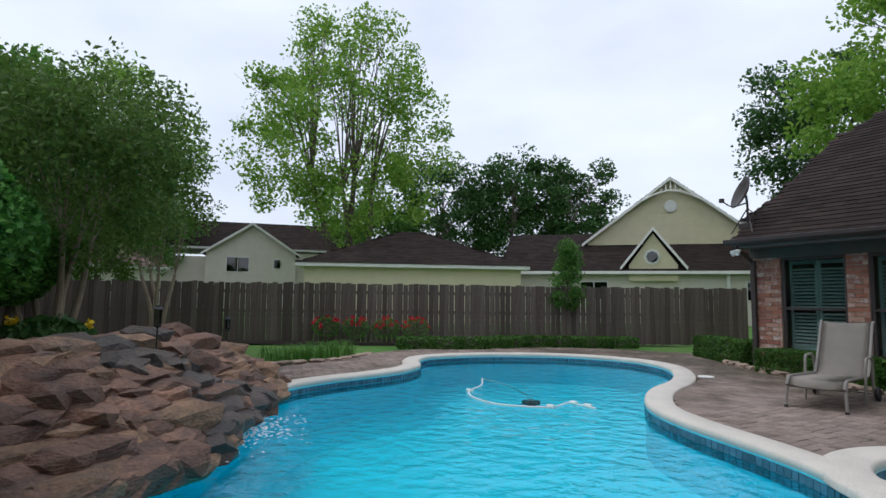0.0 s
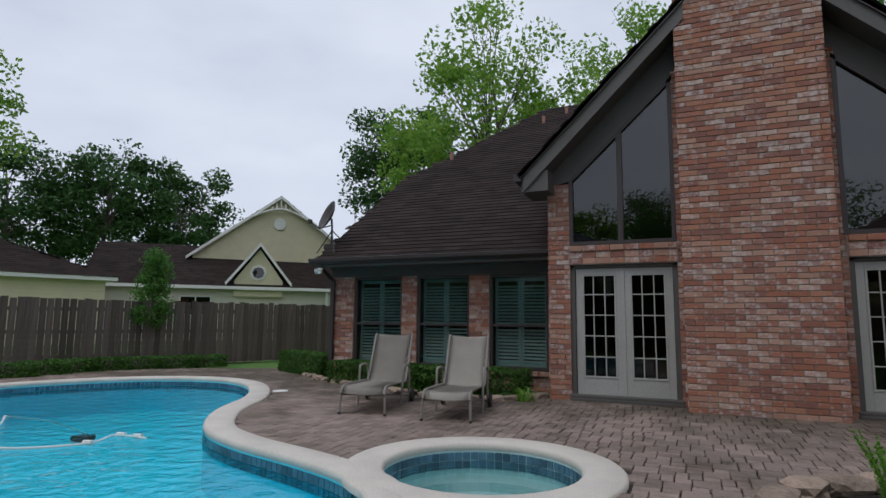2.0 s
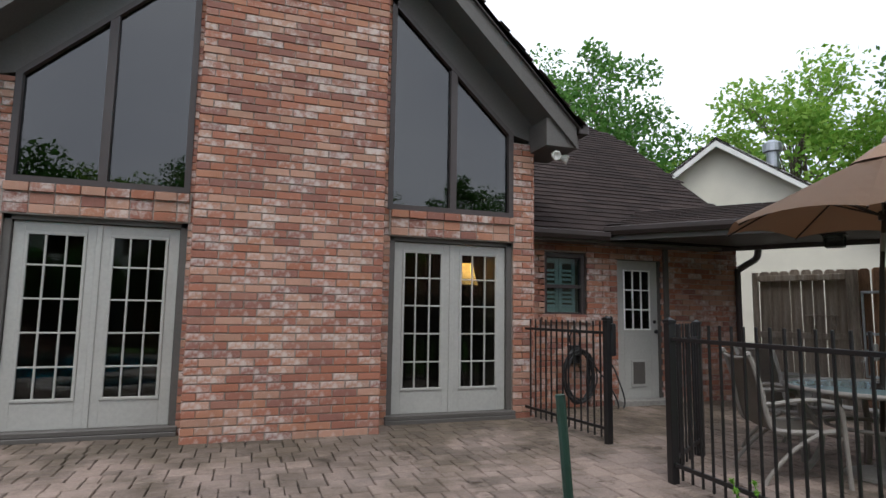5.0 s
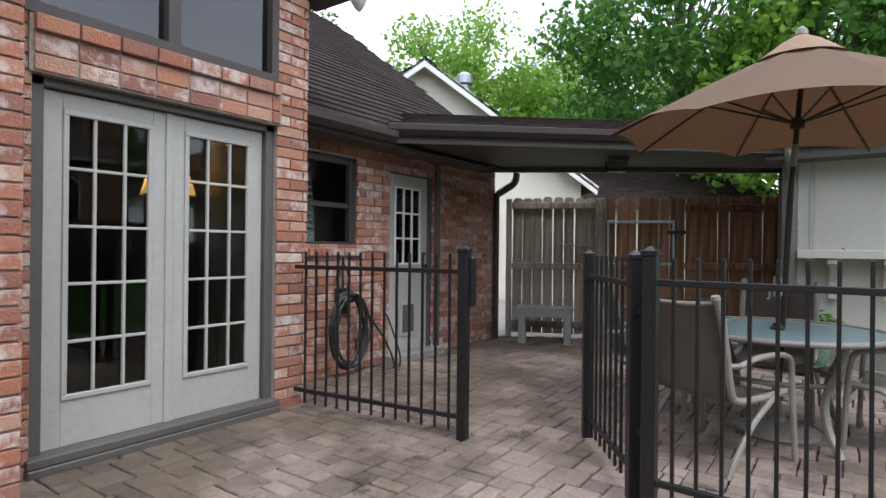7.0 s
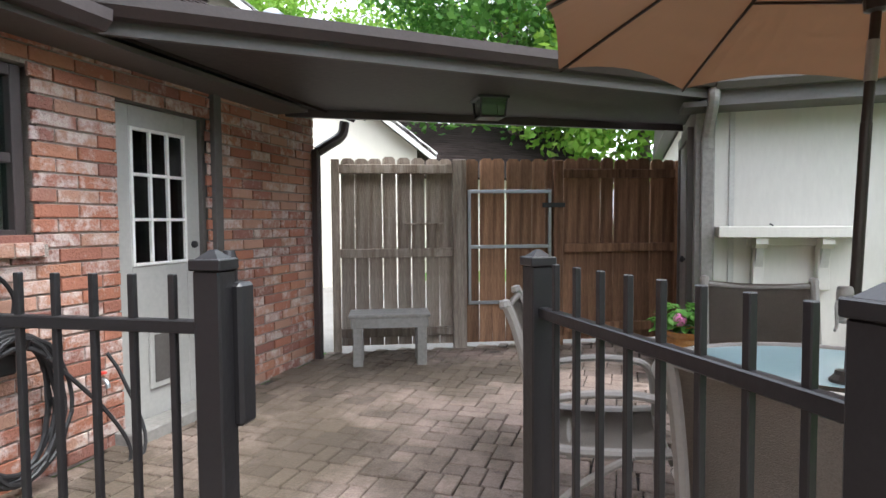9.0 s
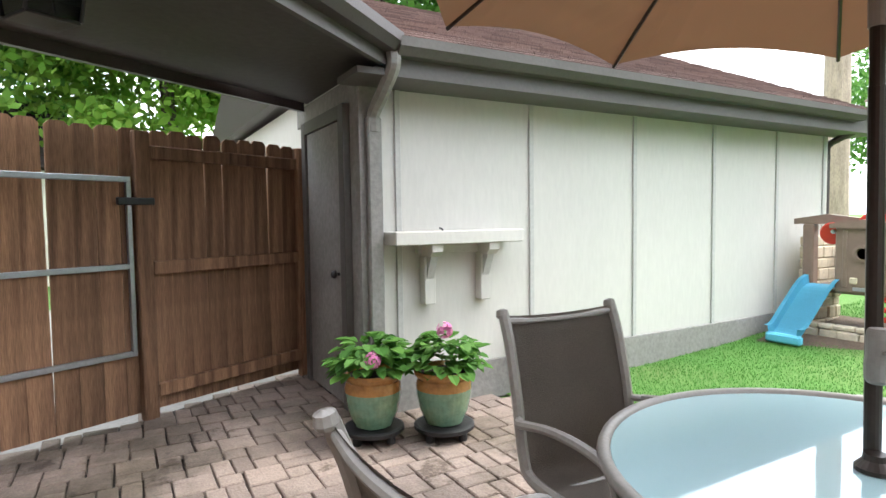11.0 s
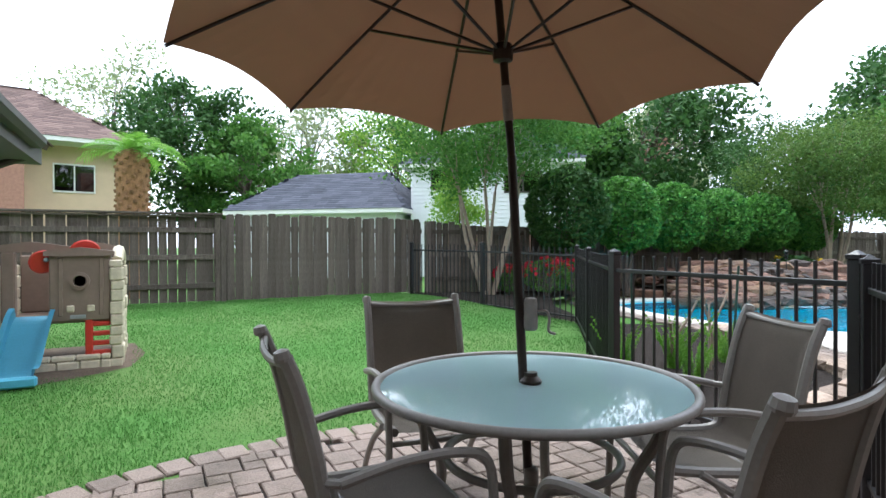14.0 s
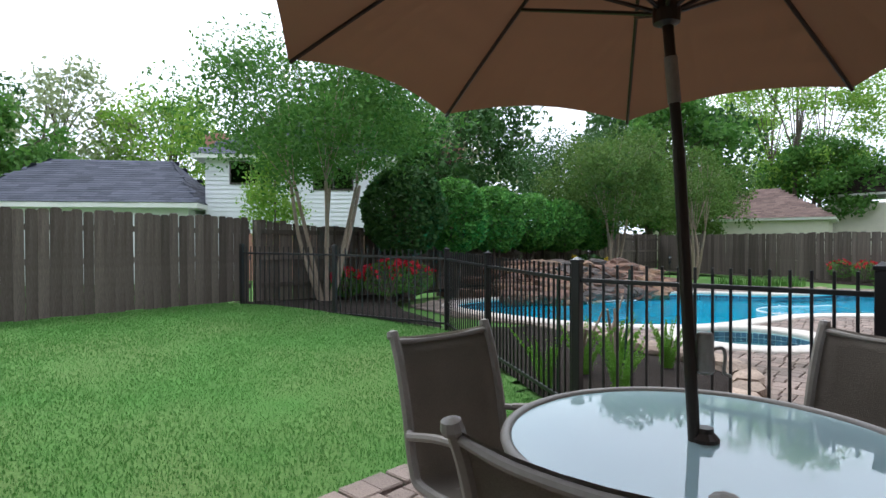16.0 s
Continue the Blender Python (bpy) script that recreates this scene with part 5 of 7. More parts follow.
# ---- dining set ----
def sling_chair():
    c = root("patio_chair", 0, 0, 0, 0, "taupe aluminium patio chair with woven sling back", "chair", group="chairs round the patio table")
    W = .265
    sidep = [(.24, .41), (.05, .395), (-.20, .40), (-.26, .47), (-.30, .68), (-.345, .86), (-.385, .965)]
    for s in (-1, 1):
        part("side_rail", T(curve([(s * W, y, z) for y, z in sidep], 5), .021, 8), TAUPE, c)
        part("rail_cap", lathe([(.022, 0), (.026, .01), (.022, .03), (.006, .036)], 10), TAUPE, c).matrix_basis = pose(s * W, -.39, .955, 12)
        part("front_leg", T(curve([(s * .30, -.24, .60), (s * .30, -.05, .635), (s * .30, .14, .635), (s * .30, .235, .59), (s * .295, .26, .42), (s * .30, .27, .2), (s * .305, .28, .0)], 5), .017, 8), TAUPE, c, "armrest bent down into the front leg")
        part("rear_leg", T(curve([(s * .29, .10, .40), (s * .295, -.10, .27), (s * .30, -.26, .10), (s * .30, -.32, .0)], 5), .016, 8), TAUPE, c)
        part("arm_strut", T([(s * W, -.285, .60), (s * .30, -.235, .60)], .015, 8), TAUPE, c)
    part("crossbar", T([(-W, -.14, .37), (W, -.14, .37)], .014, 8), TAUPE, c)
    part("crossbar", T([(-.29, .25, .36), (.29, .25, .36)], .014, 8), TAUPE, c)
    part("top_bar", T(curve([(-W, -.378, .945), (-.1, -.40, .93), (.1, -.40, .93), (W, -.378, .945)], 5), .013, 8), TAUPE, c)
    prof = curve([(0, y, z) for y, z in sidep], 5)
    bm = bmesh.new()
    nx = 6
    rows = []
    for i, p in enumerate(prof):
        t = i / (len(prof) - 1)
        top = .015 * (1 if t > .93 else 0)
        rows.append([(bm.verts.new((W * (2 * k / nx - 1), p.y - .018 * (1 - (2 * k / nx - 1) ** 2), p.z - .02 * (1 - (2 * k / nx - 1) ** 2) * (1 - t) - top * (1 - (2 * k / nx - 1) ** 2)))) for k in range(nx + 1)])
    for A, C in zip(rows, rows[1:]):
        for k in range(nx):
            bm.faces.new((A[k], A[k + 1], C[k + 1], C[k]))
    bmesh.ops.solidify(bm, geom=bm.faces[:], thickness=.006)
    part("sling", bm, SLING, c, "taupe woven mesh sling", smooth=True)
    return c


chair = sling_chair()
chair.matrix_basis = pose(6.28, -2.97, 0, 0, 0, 87)
for x, y, rz in ((5.72, -3.76, -8), (4.93, -2.82, -116), (5.71, -2.21, 186)):
    copy_thing(chair, pose(x, y, 0, 0, 0, rz))

TX, TY, TR, TZ = 5.60, -3.07, .65, .70
table = root("patio_table", TX, TY, 0, 0, "round obscure-glass patio table with taupe metal frame", "table")
part("glass_top", lathe([(.02, TZ - .008), (TR - .025, TZ - .008), (TR - .02, TZ - .004), (TR - .025, TZ), (.02, TZ)], 56), TABLEGLASS, table, "pale green obscure glass top")
rim = bmesh.new()
tube(rim, [(math.cos(a) * (TR - .005), math.sin(a) * (TR - .005), TZ - .004) for a in (2 * math.pi * k / 56 for k in range(57))], .019, 8, cap=False)
part("rim", rim, TAUPE, table, smooth=True)
for k in range(4):
    a = math.pi / 4 + k * math.pi / 2
    ca, sa = math.cos(a), math.sin(a)
    part("leg", T(curve([(ca * .54, sa * .54, TZ - .02), (ca * .50, sa * .50, .52), (ca * .40, sa * .40, .33), (ca * .42, sa * .42, .16), (ca * .52, sa * .52, .0)], 6), .024, 8), TAUPE, table)
rg = bmesh.new()
tube(rg, [(math.cos(a) * .36, math.sin(a) * .36, .40) for a in (2 * math.pi * k / 40 for k in range(41))], .017, 8, cap=False)
part("brace_ring", rg, TAUPE, table, smooth=True)
part("pole_collar", lathe([(.030, TZ - .012), (.045, TZ + .002), (.045, TZ + .012), (.028, TZ + .03), (.026, TZ + .045)], 20), POLE, table)

umb = root("patio_umbrella", TX, TY, 0, 0, "tan canvas market umbrella with dark bronze pole and crank", "umbrella")
UX, UY = .07, -.10


def up(z):
    return (UX * (z - .7) / 1.4, UY * (z - .7) / 1.4, z)


part("pole", T([(0, 0, .06), up(1.65)], .0195, 14), POLE, umb)
part("upper_pole", T([up(1.65), up(2.62)], .0175, 14), POLE, umb)
part("joint_sleeve", T([up(1.80), up(1.95)], .021, 14), TAUPE, umb, "grey tilt joint")
crank = part("crank_box", lathe([(.021, .92), (.029, .93), (.030, .97), (.027, .99), (.028, 1.03), (.025, 1.05), (.021, 1.055)], 18), TAUPE, umb, "taupe crank housing")
part("crank_handle", T(curve([(-.02, .02, 1.0), (-.05, .04, 1.0), (-.062, .045, .97), (-.06, .042, .92), (-.085, .055, .905)], 4), .006, 6), TAUPE, crank)
part("base", lathe([(.25, 0), (.26, .015), (.255, .035), (.20, .055), (.12, .075), (.06, .09), (.05, .12), (.032, .13), (.030, .34), (.0205, .35)], 36), TAUPE, umb, "round grey cast base")
UR = 1.28


def canopy_z(r, dx, dy):
    return 2.64 - .60 * (r / UR) ** 1.15 + .03 * dx + .02 * dy


cx, cy = up(2.3)[0] + .07, up(2.3)[1]
bm = bmesh.new()
n_r, n_a = 8, 8
ringv = []
for i in range(n_r + 1):
    row = []
    for k in range(8 * n_a):
        a = 2 * math.pi * k / (8 * n_a) + radians(26.5)
        t = (k % n_a) / n_a
        sag = 4 * t * (1 - t)
        r = UR * i / n_r * (1 - .085 * sag * (i / n_r))
        r = max(r, .06)
        dx, dy = math.cos(a) * r, math.sin(a) * r
        row.append(bm.verts.new((cx + dx, cy + dy, canopy_z(r, dx, dy) - .02 * sag * math.sin(math.pi * i / n_r))))
    ringv.append(row)
for A, C in zip(ringv, ringv[1:]):
    for k in range(len(A)):
        bm.faces.new((A[k], A[(k + 1) % len(A)], C[(k + 1) % len(A)], C[k]))
bmesh.ops.solidify(bm, geom=bm.faces[:], thickness=.003)
canopy = part("canopy", bm, CANVAS, umb, "scalloped tan canvas canopy")
bm = bmesh.new()
rows = []
for r, dz in ((.02, .085), (.12, .065), (.22, .03), (.27, .012)):
    rows.append([bm.verts.new((cx + math.cos(a) * r, cy + math.sin(a) * r, canopy_z(r, math.cos(a) * r, math.sin(a) * r) + dz)) for a in (2 * math.pi * k / 32 for k in range(32))])
for A, C in zip(rows, rows[1:]):
    for k in range(32):
        bm.faces.new((A[k], A[(k + 1) % 32], C[(k + 1) % 32], C[k]))
part("vent", bm, CANVAS, canopy, "tan canvas vent cap")
for k in range(8):
    a = 2 * math.pi * k / 8 + radians(26.5)
    pts = []
    for i in range(1, 9):
        r = UR * i / 8 * .995
        dx, dy = math.cos(a) * r, math.sin(a) * r
        pts.append((cx + dx, cy + dy, canopy_z(r, dx, dy) - .016))
    rib = part("rib", T(pts, .0085, 6), POLE, umb)
    r = .66
    dx, dy = math.cos(a) * r, math.sin(a) * r
    part("strut", T([(up(2.10)[0] + math.cos(a) * .03, up(2.10)[1] + math.sin(a) * .03, 2.10), (cx + dx, cy + dy, canopy_z(r, dx, dy) - .025)], .0075, 6), POLE, rib)
part("hub", lathe([(.02, 2.05), (.042, 2.06), (.045, 2.10), (.038, 2.13), (.02, 2.14)], 16, up(2.1)[0], up(2.1)[1]), POLE, umb)
part("top_hub", lathe([(.018, 2.50), (.05, 2.51), (.05, 2.545), (.018, 2.56)], 16, cx, cy), POLE, umb)
part("finial", lathe([(.016, 2.66), (.03, 2.68), (.042, 2.715), (.035, 2.75), (.012, 2.77), (.004, 2.775)], 16, cx, cy), TAUPE, umb, "turned grey finial")


# ---- loungers ----
def lounger():
    c = root("sun_lounger", 0, 0, 0, 0, "taupe sling sun lounger with raised back", "sun lounger", group="loungers by the pool")
    W = .29
    prof = [(-.98, .27), (-.93, .335), (-.80, .36), (-.3, .345), (.12, .33), (.22, .36), (.38, .62), (.55, .93), (.585, .985), (.62, 1.0)]
    line = curve([(0, y, z) for y, z in prof], 4)
    for s in (-1, 1):
        part("side_rail", T([(s * W, p.y, p.z) for p in line], .018, 8), TAUPE, c)
        part("front_leg", T(curve([(s * W, -.86, .34), (s * (W + .005), -.95, .24), (s * (W + .015), -.98, .0)], 5), .017, 8), TAUPE, c)
        part("foot_cap", lathe([(.021, 0), (.022, .03), (.016, .034)], 10, s * (W + .015), -.98), RUBBER, c)
        part("arm", T(curve([(s * .32, -.16, .0), (s * .32, -.13, .3), (s * .325, -.09, .53), (s * .325, 0, .565), (s * .325, .18, .56), (s * .325, .27, .50), (s * .315, .31, .3), (s * .315, .36, .0)], 5), .017, 8), TAUPE, c, "bent armrest with legs")
        part("arm_strut", T([(s * W, .0, .335), (s * .325, .0, .335)], .012, 6), TAUPE, c)
        whl = part("wheel", lathe([(.03, -.02), (.085, -.02), (.095, 0), (.085, .02), (.03, .02)], 20), RUBBER, c)
        whl.matrix_basis = pose(s * .345, .40, .095, 0, 90, 0)
    part("crossbar", T([(-W, -.9, .25), (W, -.9, .25)], .012, 6), TAUPE, c)
    part("axle", T([(-.345, .40, .095), (.345, .40, .095)], .012, 6), TAUPE, c)
    bm = bmesh.new()
    rows = [[bm.verts.new((W * (k / 3 - 1), p.y, p.z - .022 * (1 - (k / 3 - 1) ** 2))) for k in range(7)] for p in line]
    for A, C in zip(rows, rows[1:]):
        for k in range(6):
            bm.faces.new((A[k], A[k + 1], C[k + 1], C[k]))
    bmesh.ops.solidify(bm, geom=bm.faces[:], thickness=.006)
    part("sling", bm, SLING_LT, c, "grey-taupe woven sling, faintly stained", smooth=True)
    return c


lg = lounger()
lg.matrix_basis = pose(-3.81, -1.75, 0, 0, 0, 14)
copy_thing(lg, pose(-2.60, -1.70, 0, 0, 0, 11))

# ---- things under the breezeway and along the garage ----
bench = root("bench", 8.04, -.2, 0, math.degrees(math.atan2(gdir.y, gdir.x)), "dark grey painted wooden bench against the gate fence", "bench")
for i in range(3):
    part("seat_board", B(-.37, -.18 + i * .123, .445, .37, -.06 + i * .123, .475, .005), KICK, bench)
part("apron", B(-.35, -.17, .35, .35, -.145, .445, .004), KICK, bench)
part("apron", B(-.35, .145, .35, .35, .17, .445, .004), KICK, bench)
for sx in (-1, 1):
    for sy in (-1, 1):
        part("leg", B(sx * .29 - .045, sy * .12 - .045, 0, sx * .29 + .045, sy * .12 + .045, .445, .006), KICK, bench)

shelf = root("wall_shelf", GX, -3.52, 1.16, 0, "chunky pale wooden shelf on two brackets on the garage wall", "shelf")
part("board", B(-.22, -.51, 0, -.002, .51, .09, .006), SIDING, shelf)
part("ledger", B(-.05, -.33, -.07, -.002, .27, 0, .004), SIDING, shelf)
for y in (-.31, .15):
    br = part("bracket_arm", PR([(-.20, 0), (-.02, 0), (-.02, -.085), (-.16, -.085), (-.20, -.05)], "y", y, y + .085), SIDING, shelf)
    part("bracket_brace", PR([(-.16, -.07), (-.05, -.32), (-.02, -.32), (-.02, -.2), (-.1, -.07)], "y", y + .015, y + .07), BATTEN, shelf)
    part("bracket_post", B(-.085, y, -.42, -.002, y + .085, -.085, .005), SIDING, shelf)
part("hook", T(curve([(-.1, .1, .085), (-.1, .1, .10), (-.09, .12, .11)], 3), .006, 6), IRON, shelf)

pipe = root("wall_conduit", GX - .06, -4.08, rise(8.4, -3.8), 0, "bent grey conduit and box on the garage wall", "conduit")
part("pipe", T(curve([(.06, .04, .50), (-.02, .04, .52), (-.035, .03, .46), (-.035, .01, .0)], 5), .017, 8), BATTEN, pipe)
part("pipe", T(curve([(-.02, .04, .53), (.0, -.02, .53), (.0, -.07, .50), (.0, -.07, .0)], 5), .017, 8), BATTEN, pipe)
part("box", B(-.04, -.11, .33, .03, -.03, .44, .006), BATTEN, pipe)
pipe2 = root("wall_pipe", GX - .05, -4.74, rise(8.4, -4.4), 0, "grey drain pipe elbow on the garage wall", "pipe")
part("pipe", T(curve([(.05, .04, .42), (-.02, .03, .43), (-.025, .0, .38), (-.025, .0, .0)], 5), .016, 8), BATTEN, pipe2)


def hydrangea(x, y, seed, flowers):
    """Glazed pot with a leafy hydrangea."""
    rnd = random.Random(seed)
    t = root("potted_hydrangea", x, y, 0, 0, "green and amber glazed pot with leafy hydrangea on a wheeled stand", "potted plant", group="pots by the garage")
    st = part("stand", lathe([(.05, .055), (.17, .055), (.185, .065), (.185, .085), (.17, .09), (.05, .085)], 28), RUBBER, t, "dark cast plant stand")
    for k in range(4):
        a = k * math.pi / 2 + .4
        part("caster", lathe([(.02, 0), (.026, .012), (.026, .045), (.02, .056)], 12, math.cos(a) * .14, math.sin(a) * .14), RUBBER, st)
    part("pot", lathe([(.10, .09), (.115, .10), (.148, .18), (.168, .27), (.171, .31)], 36), TERRA, t)
    part("glaze_band", lathe([(.171, .31), (.170, .34), (.162, .37)], 36), TERRA_RIM, t, "amber run of glaze under the rim")
    part("rim", lathe([(.160, .37), (.175, .385), (.187, .405), (.187, .425), (.172, .425), (.160, .40), (.15, .395)], 36), TERRA_RIM, t, "amber glazed rim")
    part("soil", lathe([(.02, .395), (.155, .395), (.155, .40), (.02, .405)], 24), MULCH, t)
    V, F = [], []
    for i in range(170):
        a, e = rnd.uniform(0, 6.28), rnd.uniform(-.15, 1.3)
        r = rnd.uniform(.11, .23)
        c = Vector((math.cos(a) * math.cos(e) * r, math.sin(a) * math.cos(e) * r, .45 + math.sin(e) * r * .85))
        d = Vector((math.cos(a), math.sin(a), rnd.uniform(-.5, .4))).normalized()
        s = d.cross(Vector((0, 0, 1))).normalized()
        L, W = rnd.uniform(.07, .12), rnd.uniform(.03, .048)
        nn = s.cross(d)
        pts = [c, c + d * L * .35 + s * W + nn * .012, c + d * L * .75 + s * W * .75, c + d * L - nn * .015, c + d * L * .75 - s * W * .75, c + d * L * .35 - s * W + nn * .012]
        i0 = len(V)
        V += [tuple(p) for p in pts]
        F += [(i0, i0 + 1, i0 + 2, i0 + 3), (i0, i0 + 3, i0 + 4, i0 + 5)]
    part_ob = raw("foliage", V, F, L_MID, t)
    for fx, fy, fz in flowers:
        V, F = [], []
        for i in range(70):
            d = Vector((rnd.gauss(0, 1), rnd.gauss(0, 1), rnd.gauss(0, 1))).normalized()
            c = Vector((fx, fy, fz)) + d * .05
            s = d.orthogonal().normalized() * .014
            q = d.cross(s)
            i0 = len(V)
            V += [tuple(c + s), tuple(c + q), tuple(c - s), tuple(c - q)]
            F.append((i0, i0 + 1, i0 + 2, i0 + 3))
        raw("flower_head", V, F, L_PINK, t)["label"] = "pink mophead flower"
    return t


hydrangea(8.10, -2.77, 3, [(-.17, .07, .53)])
hydrangea(7.92, -3.16, 9, [(-.02, .0, .66)])

# hose on a wall hanger
hose = root("garden_hose", 5.18, .66, .12, 0, "coiled black garden hose on an iron wall hanger", "hose")
rnd = random.Random(6)
for k in range(9):
    r, w = .27 + rnd.uniform(-.035, .03), .17 + rnd.uniform(-.03, .03)
    off = rnd.uniform(-.05, .05)
    part("hose_loop", T([(math.cos(a) * w + rnd.uniform(-.006, .006), off, .30 + math.sin(a) * r) for a in (2 * math.pi * j / 26 for j in range(27))], .0095, 6), RUBBER, hose)
part("loose_end", T(curve([(.1, -.05, .48), (.32, -.08, .2), (.42, -.1, -.02), (.3, -.12, -.10), (.05, -.1, -.10), (.3, -.16, -.11), (.5, -.1, .0), (.46, .0, .3), (.42, .05, .42)], 6), .009, 6), RUBBER, hose)
hg = part("hanger", B(-.06, .08, .42, .06, .125, .62, .008), IRON, hose, "black iron scroll hanger")
part("hook_arm", T(curve([(0, .09, .52), (0, -.06, .53), (0, -.11, .58)], 4), .012, 6), IRON, hg)
part("scroll", T(curve([(-.05, .09, .62), (-.06, .09, .72), (.0, .09, .80), (.06, .09, .72), (.05, .09, .62)], 5), .009, 6), IRON, hg)
part("scroll", T(curve([(0, .09, .62), (.0, .09, .86)], 2), .009, 6), IRON, hg)
hose.matrix_basis = pose(5.05, .41, .06) @ Matrix.Diagonal((1.3, 1, 1.25, 1))
faucet = root("hose_faucet", 5.58, .54, .44, 0, "brass hose faucet on the brick wall", "faucet")
part("spout", T(curve([(0, .02, 0), (0, -.05, .0), (0, -.09, -.02), (0, -.10, -.05)], 4), .013, 8), STEEL, faucet)
part("handle", lathe([(.008, 0), (.028, .004), (.028, .01), (.008, .014)], 12, 0, -.055, .025), PLASTIC_RED, faucet)


# floodlights, dish, electric boxes
def floodlight(x, y, z, rz, label):
    f = root("floodlight", x, y, z, rz, label, "floodlight", group="twin floodlights")
    part("mount", lathe([(.05, .0), (.05, -.015), (.03, -.025)], 16), TRIM, f)
    for s in (-1, 1):
        arm = part("arm", T([(0, 0, -.02), (s * .07, -.03, -.05)], .012, 8), TRIM, f)
        hd = part("lamp_head", lathe([(.025, 0), (.03, .03), (.055, .08), (.058, .12), (.05, .125), (.01, .11)], 18), WHITE, f, "white bell lamp head")
        hd.matrix_basis = pose(s * .07, -.03, -.05, 115, 0, s * 35)


floodlight(4.32, -.22, 3.27, 30, "white twin-head floodlight under the gable eave")
floodlight(-6.5, .42, 2.27, -40, "white twin-head floodlight at the wing corner")
dish = root("satellite_dish", -6.55, .75, 2.72, 0, "dark grey satellite dish on a tripod on the roof edge", "satellite dish")
bm = lathe([(.0001, .0), (.12, .012), (.24, .05), (.33, .10), (.335, .11), (.32, .11), (.23, .062), (.1, .026), (.0001, .015)], 32)
part("reflector", bm, DARKTRIM, dish, "dark round reflector", True).matrix_basis = pose(.0, -.05, .62, 68, 0, -35)
part("mast", T([(0, 0, .0), (0, 0, .42), (.0, -.03, .6)], .022, 8), DARKTRIM, dish)
part("feed_arm", T(curve([(0, -.04, .45), (-.15, -.25, .38), (-.24, -.42, .48)], 4), .014, 6), DARKTRIM, dish)
part("receiver", B(-.28, -.48, .45, -.2, -.40, .53, .01), DARKTRIM, dish)
for px, py in ((-.22, -.2), (.25, -.25), (.0, .3)):
    part("brace", T([(0, 0, .35), (px, py, RK * py - .0)], .012, 6), DARKTRIM, dish)
part("base_plate", B(-.12, -.12, -.06, .12, .12, .05, .01), DARKTRIM, dish)
obox = root("outlet_box", .27, -.02, .12, 0, "small grey outdoor outlet box beside the chimney", "outlet")
part("box", B(-.045, -.055, .10, .045, .0, .24, .008), BATTEN, obox)
part("conduit", T([(0, -.03, -.12), (0, -.03, .10)], .012, 8), BATTEN, obox)
dbell = root("wall_switch", .28, -.02, 1.12, 0, "small white switch plate beside the door", "switch")
part("plate", B(-.03, -.02, 0, .03, .0, .11, .004), WHITE, dbell)
for i, (x, y) in enumerate(((-2.75, 6.6), (-3.3, 6.1), (-5.35, 4.35), (4.85, 1.45), (6.0, 3.2))):
    v = root("roof_vent", x, y, rz_(y), 0, "small grey metal roof vent pipe", "roof vent")
    part("pipe", lathe([(.045, -.06), (.045, .16), (.055, .165), (.05, .19), (.02, .195)], 14), STEEL if i > 2 else FARBRICK, v)
    part("flashing", PR([(-.12, -.10), (.14, .095), (.14, .115), (-.12, -.08)], "x", -.1, .1), STEEL, v)

# interior lamp seen through the glass
lamp = root("floor_lamp", 3.62, 1.05, .03, 0, "warm lit lamp with pleated shade indoors", "lamp")
part("shade", lathe([(.21, 1.60), (.12, 1.90), (.115, 1.90), (.205, 1.60)], 24), leaf_mat("lamp_shade_linen", (.80, .66, .42), (.82, .68, .44), .5), lamp, "cream pleated lamp shade")
part("stem", lathe([(.16, 0), (.16, .02), (.02, .05), (.018, 1.5), (.03, 1.55), (.015, 1.68)], 16), POLE, lamp)
bulb = new("lamp_bulb", bpy.data.lights.new("lamp_bulb", "POINT"))
bulb.data.energy, bulb.data.color, bulb.data.shadow_soft_size = 9, (1.0, .80, .52), .04
bulb.location = (3.62, 1.05, 1.79)

# ---- play structure ----
play = root("play_climber", 7.78, -7.9, rise(7.8, -7.6) - .02, 0, "moulded plastic climber with stone-look walls and blue slide", "play set")
PX0, PX1, PY0, PY1 = -.50, .55, -.55, .45


def stone_panel(x0, x1, y0, y1, z0, z1, seed):
    """Stone-look moulded wall made of stacked blocks."""
    rnd = random.Random(seed)
    z = z0
    while z < z1 - .04:
        h = min(rnd.choice((.10, .12, .14)), z1 - z)
        lx, ly = x1 - x0, y1 - y0
        L = max(lx, ly)
        u = -rnd.uniform(0, .1)
        while u < L:
            w = rnd.uniform(.14, .24)
            a, b = max(0, u), min(L, u + w)
            if b - a > .03:
                j = rnd.uniform(-.012, .012)
                if lx > ly:
                    bm = B(x0 + a, y0 + j, z, x0 + b - .006, y1 + j, z + h - .006, .012)
                else:
                    bm = B(x0 + j, y0 + a, z, x1 + j, y0 + b - .006, z + h - .006, .012)
                part("stone_block", bm, PLASTIC_STONE, play)
            u += w
        z += h


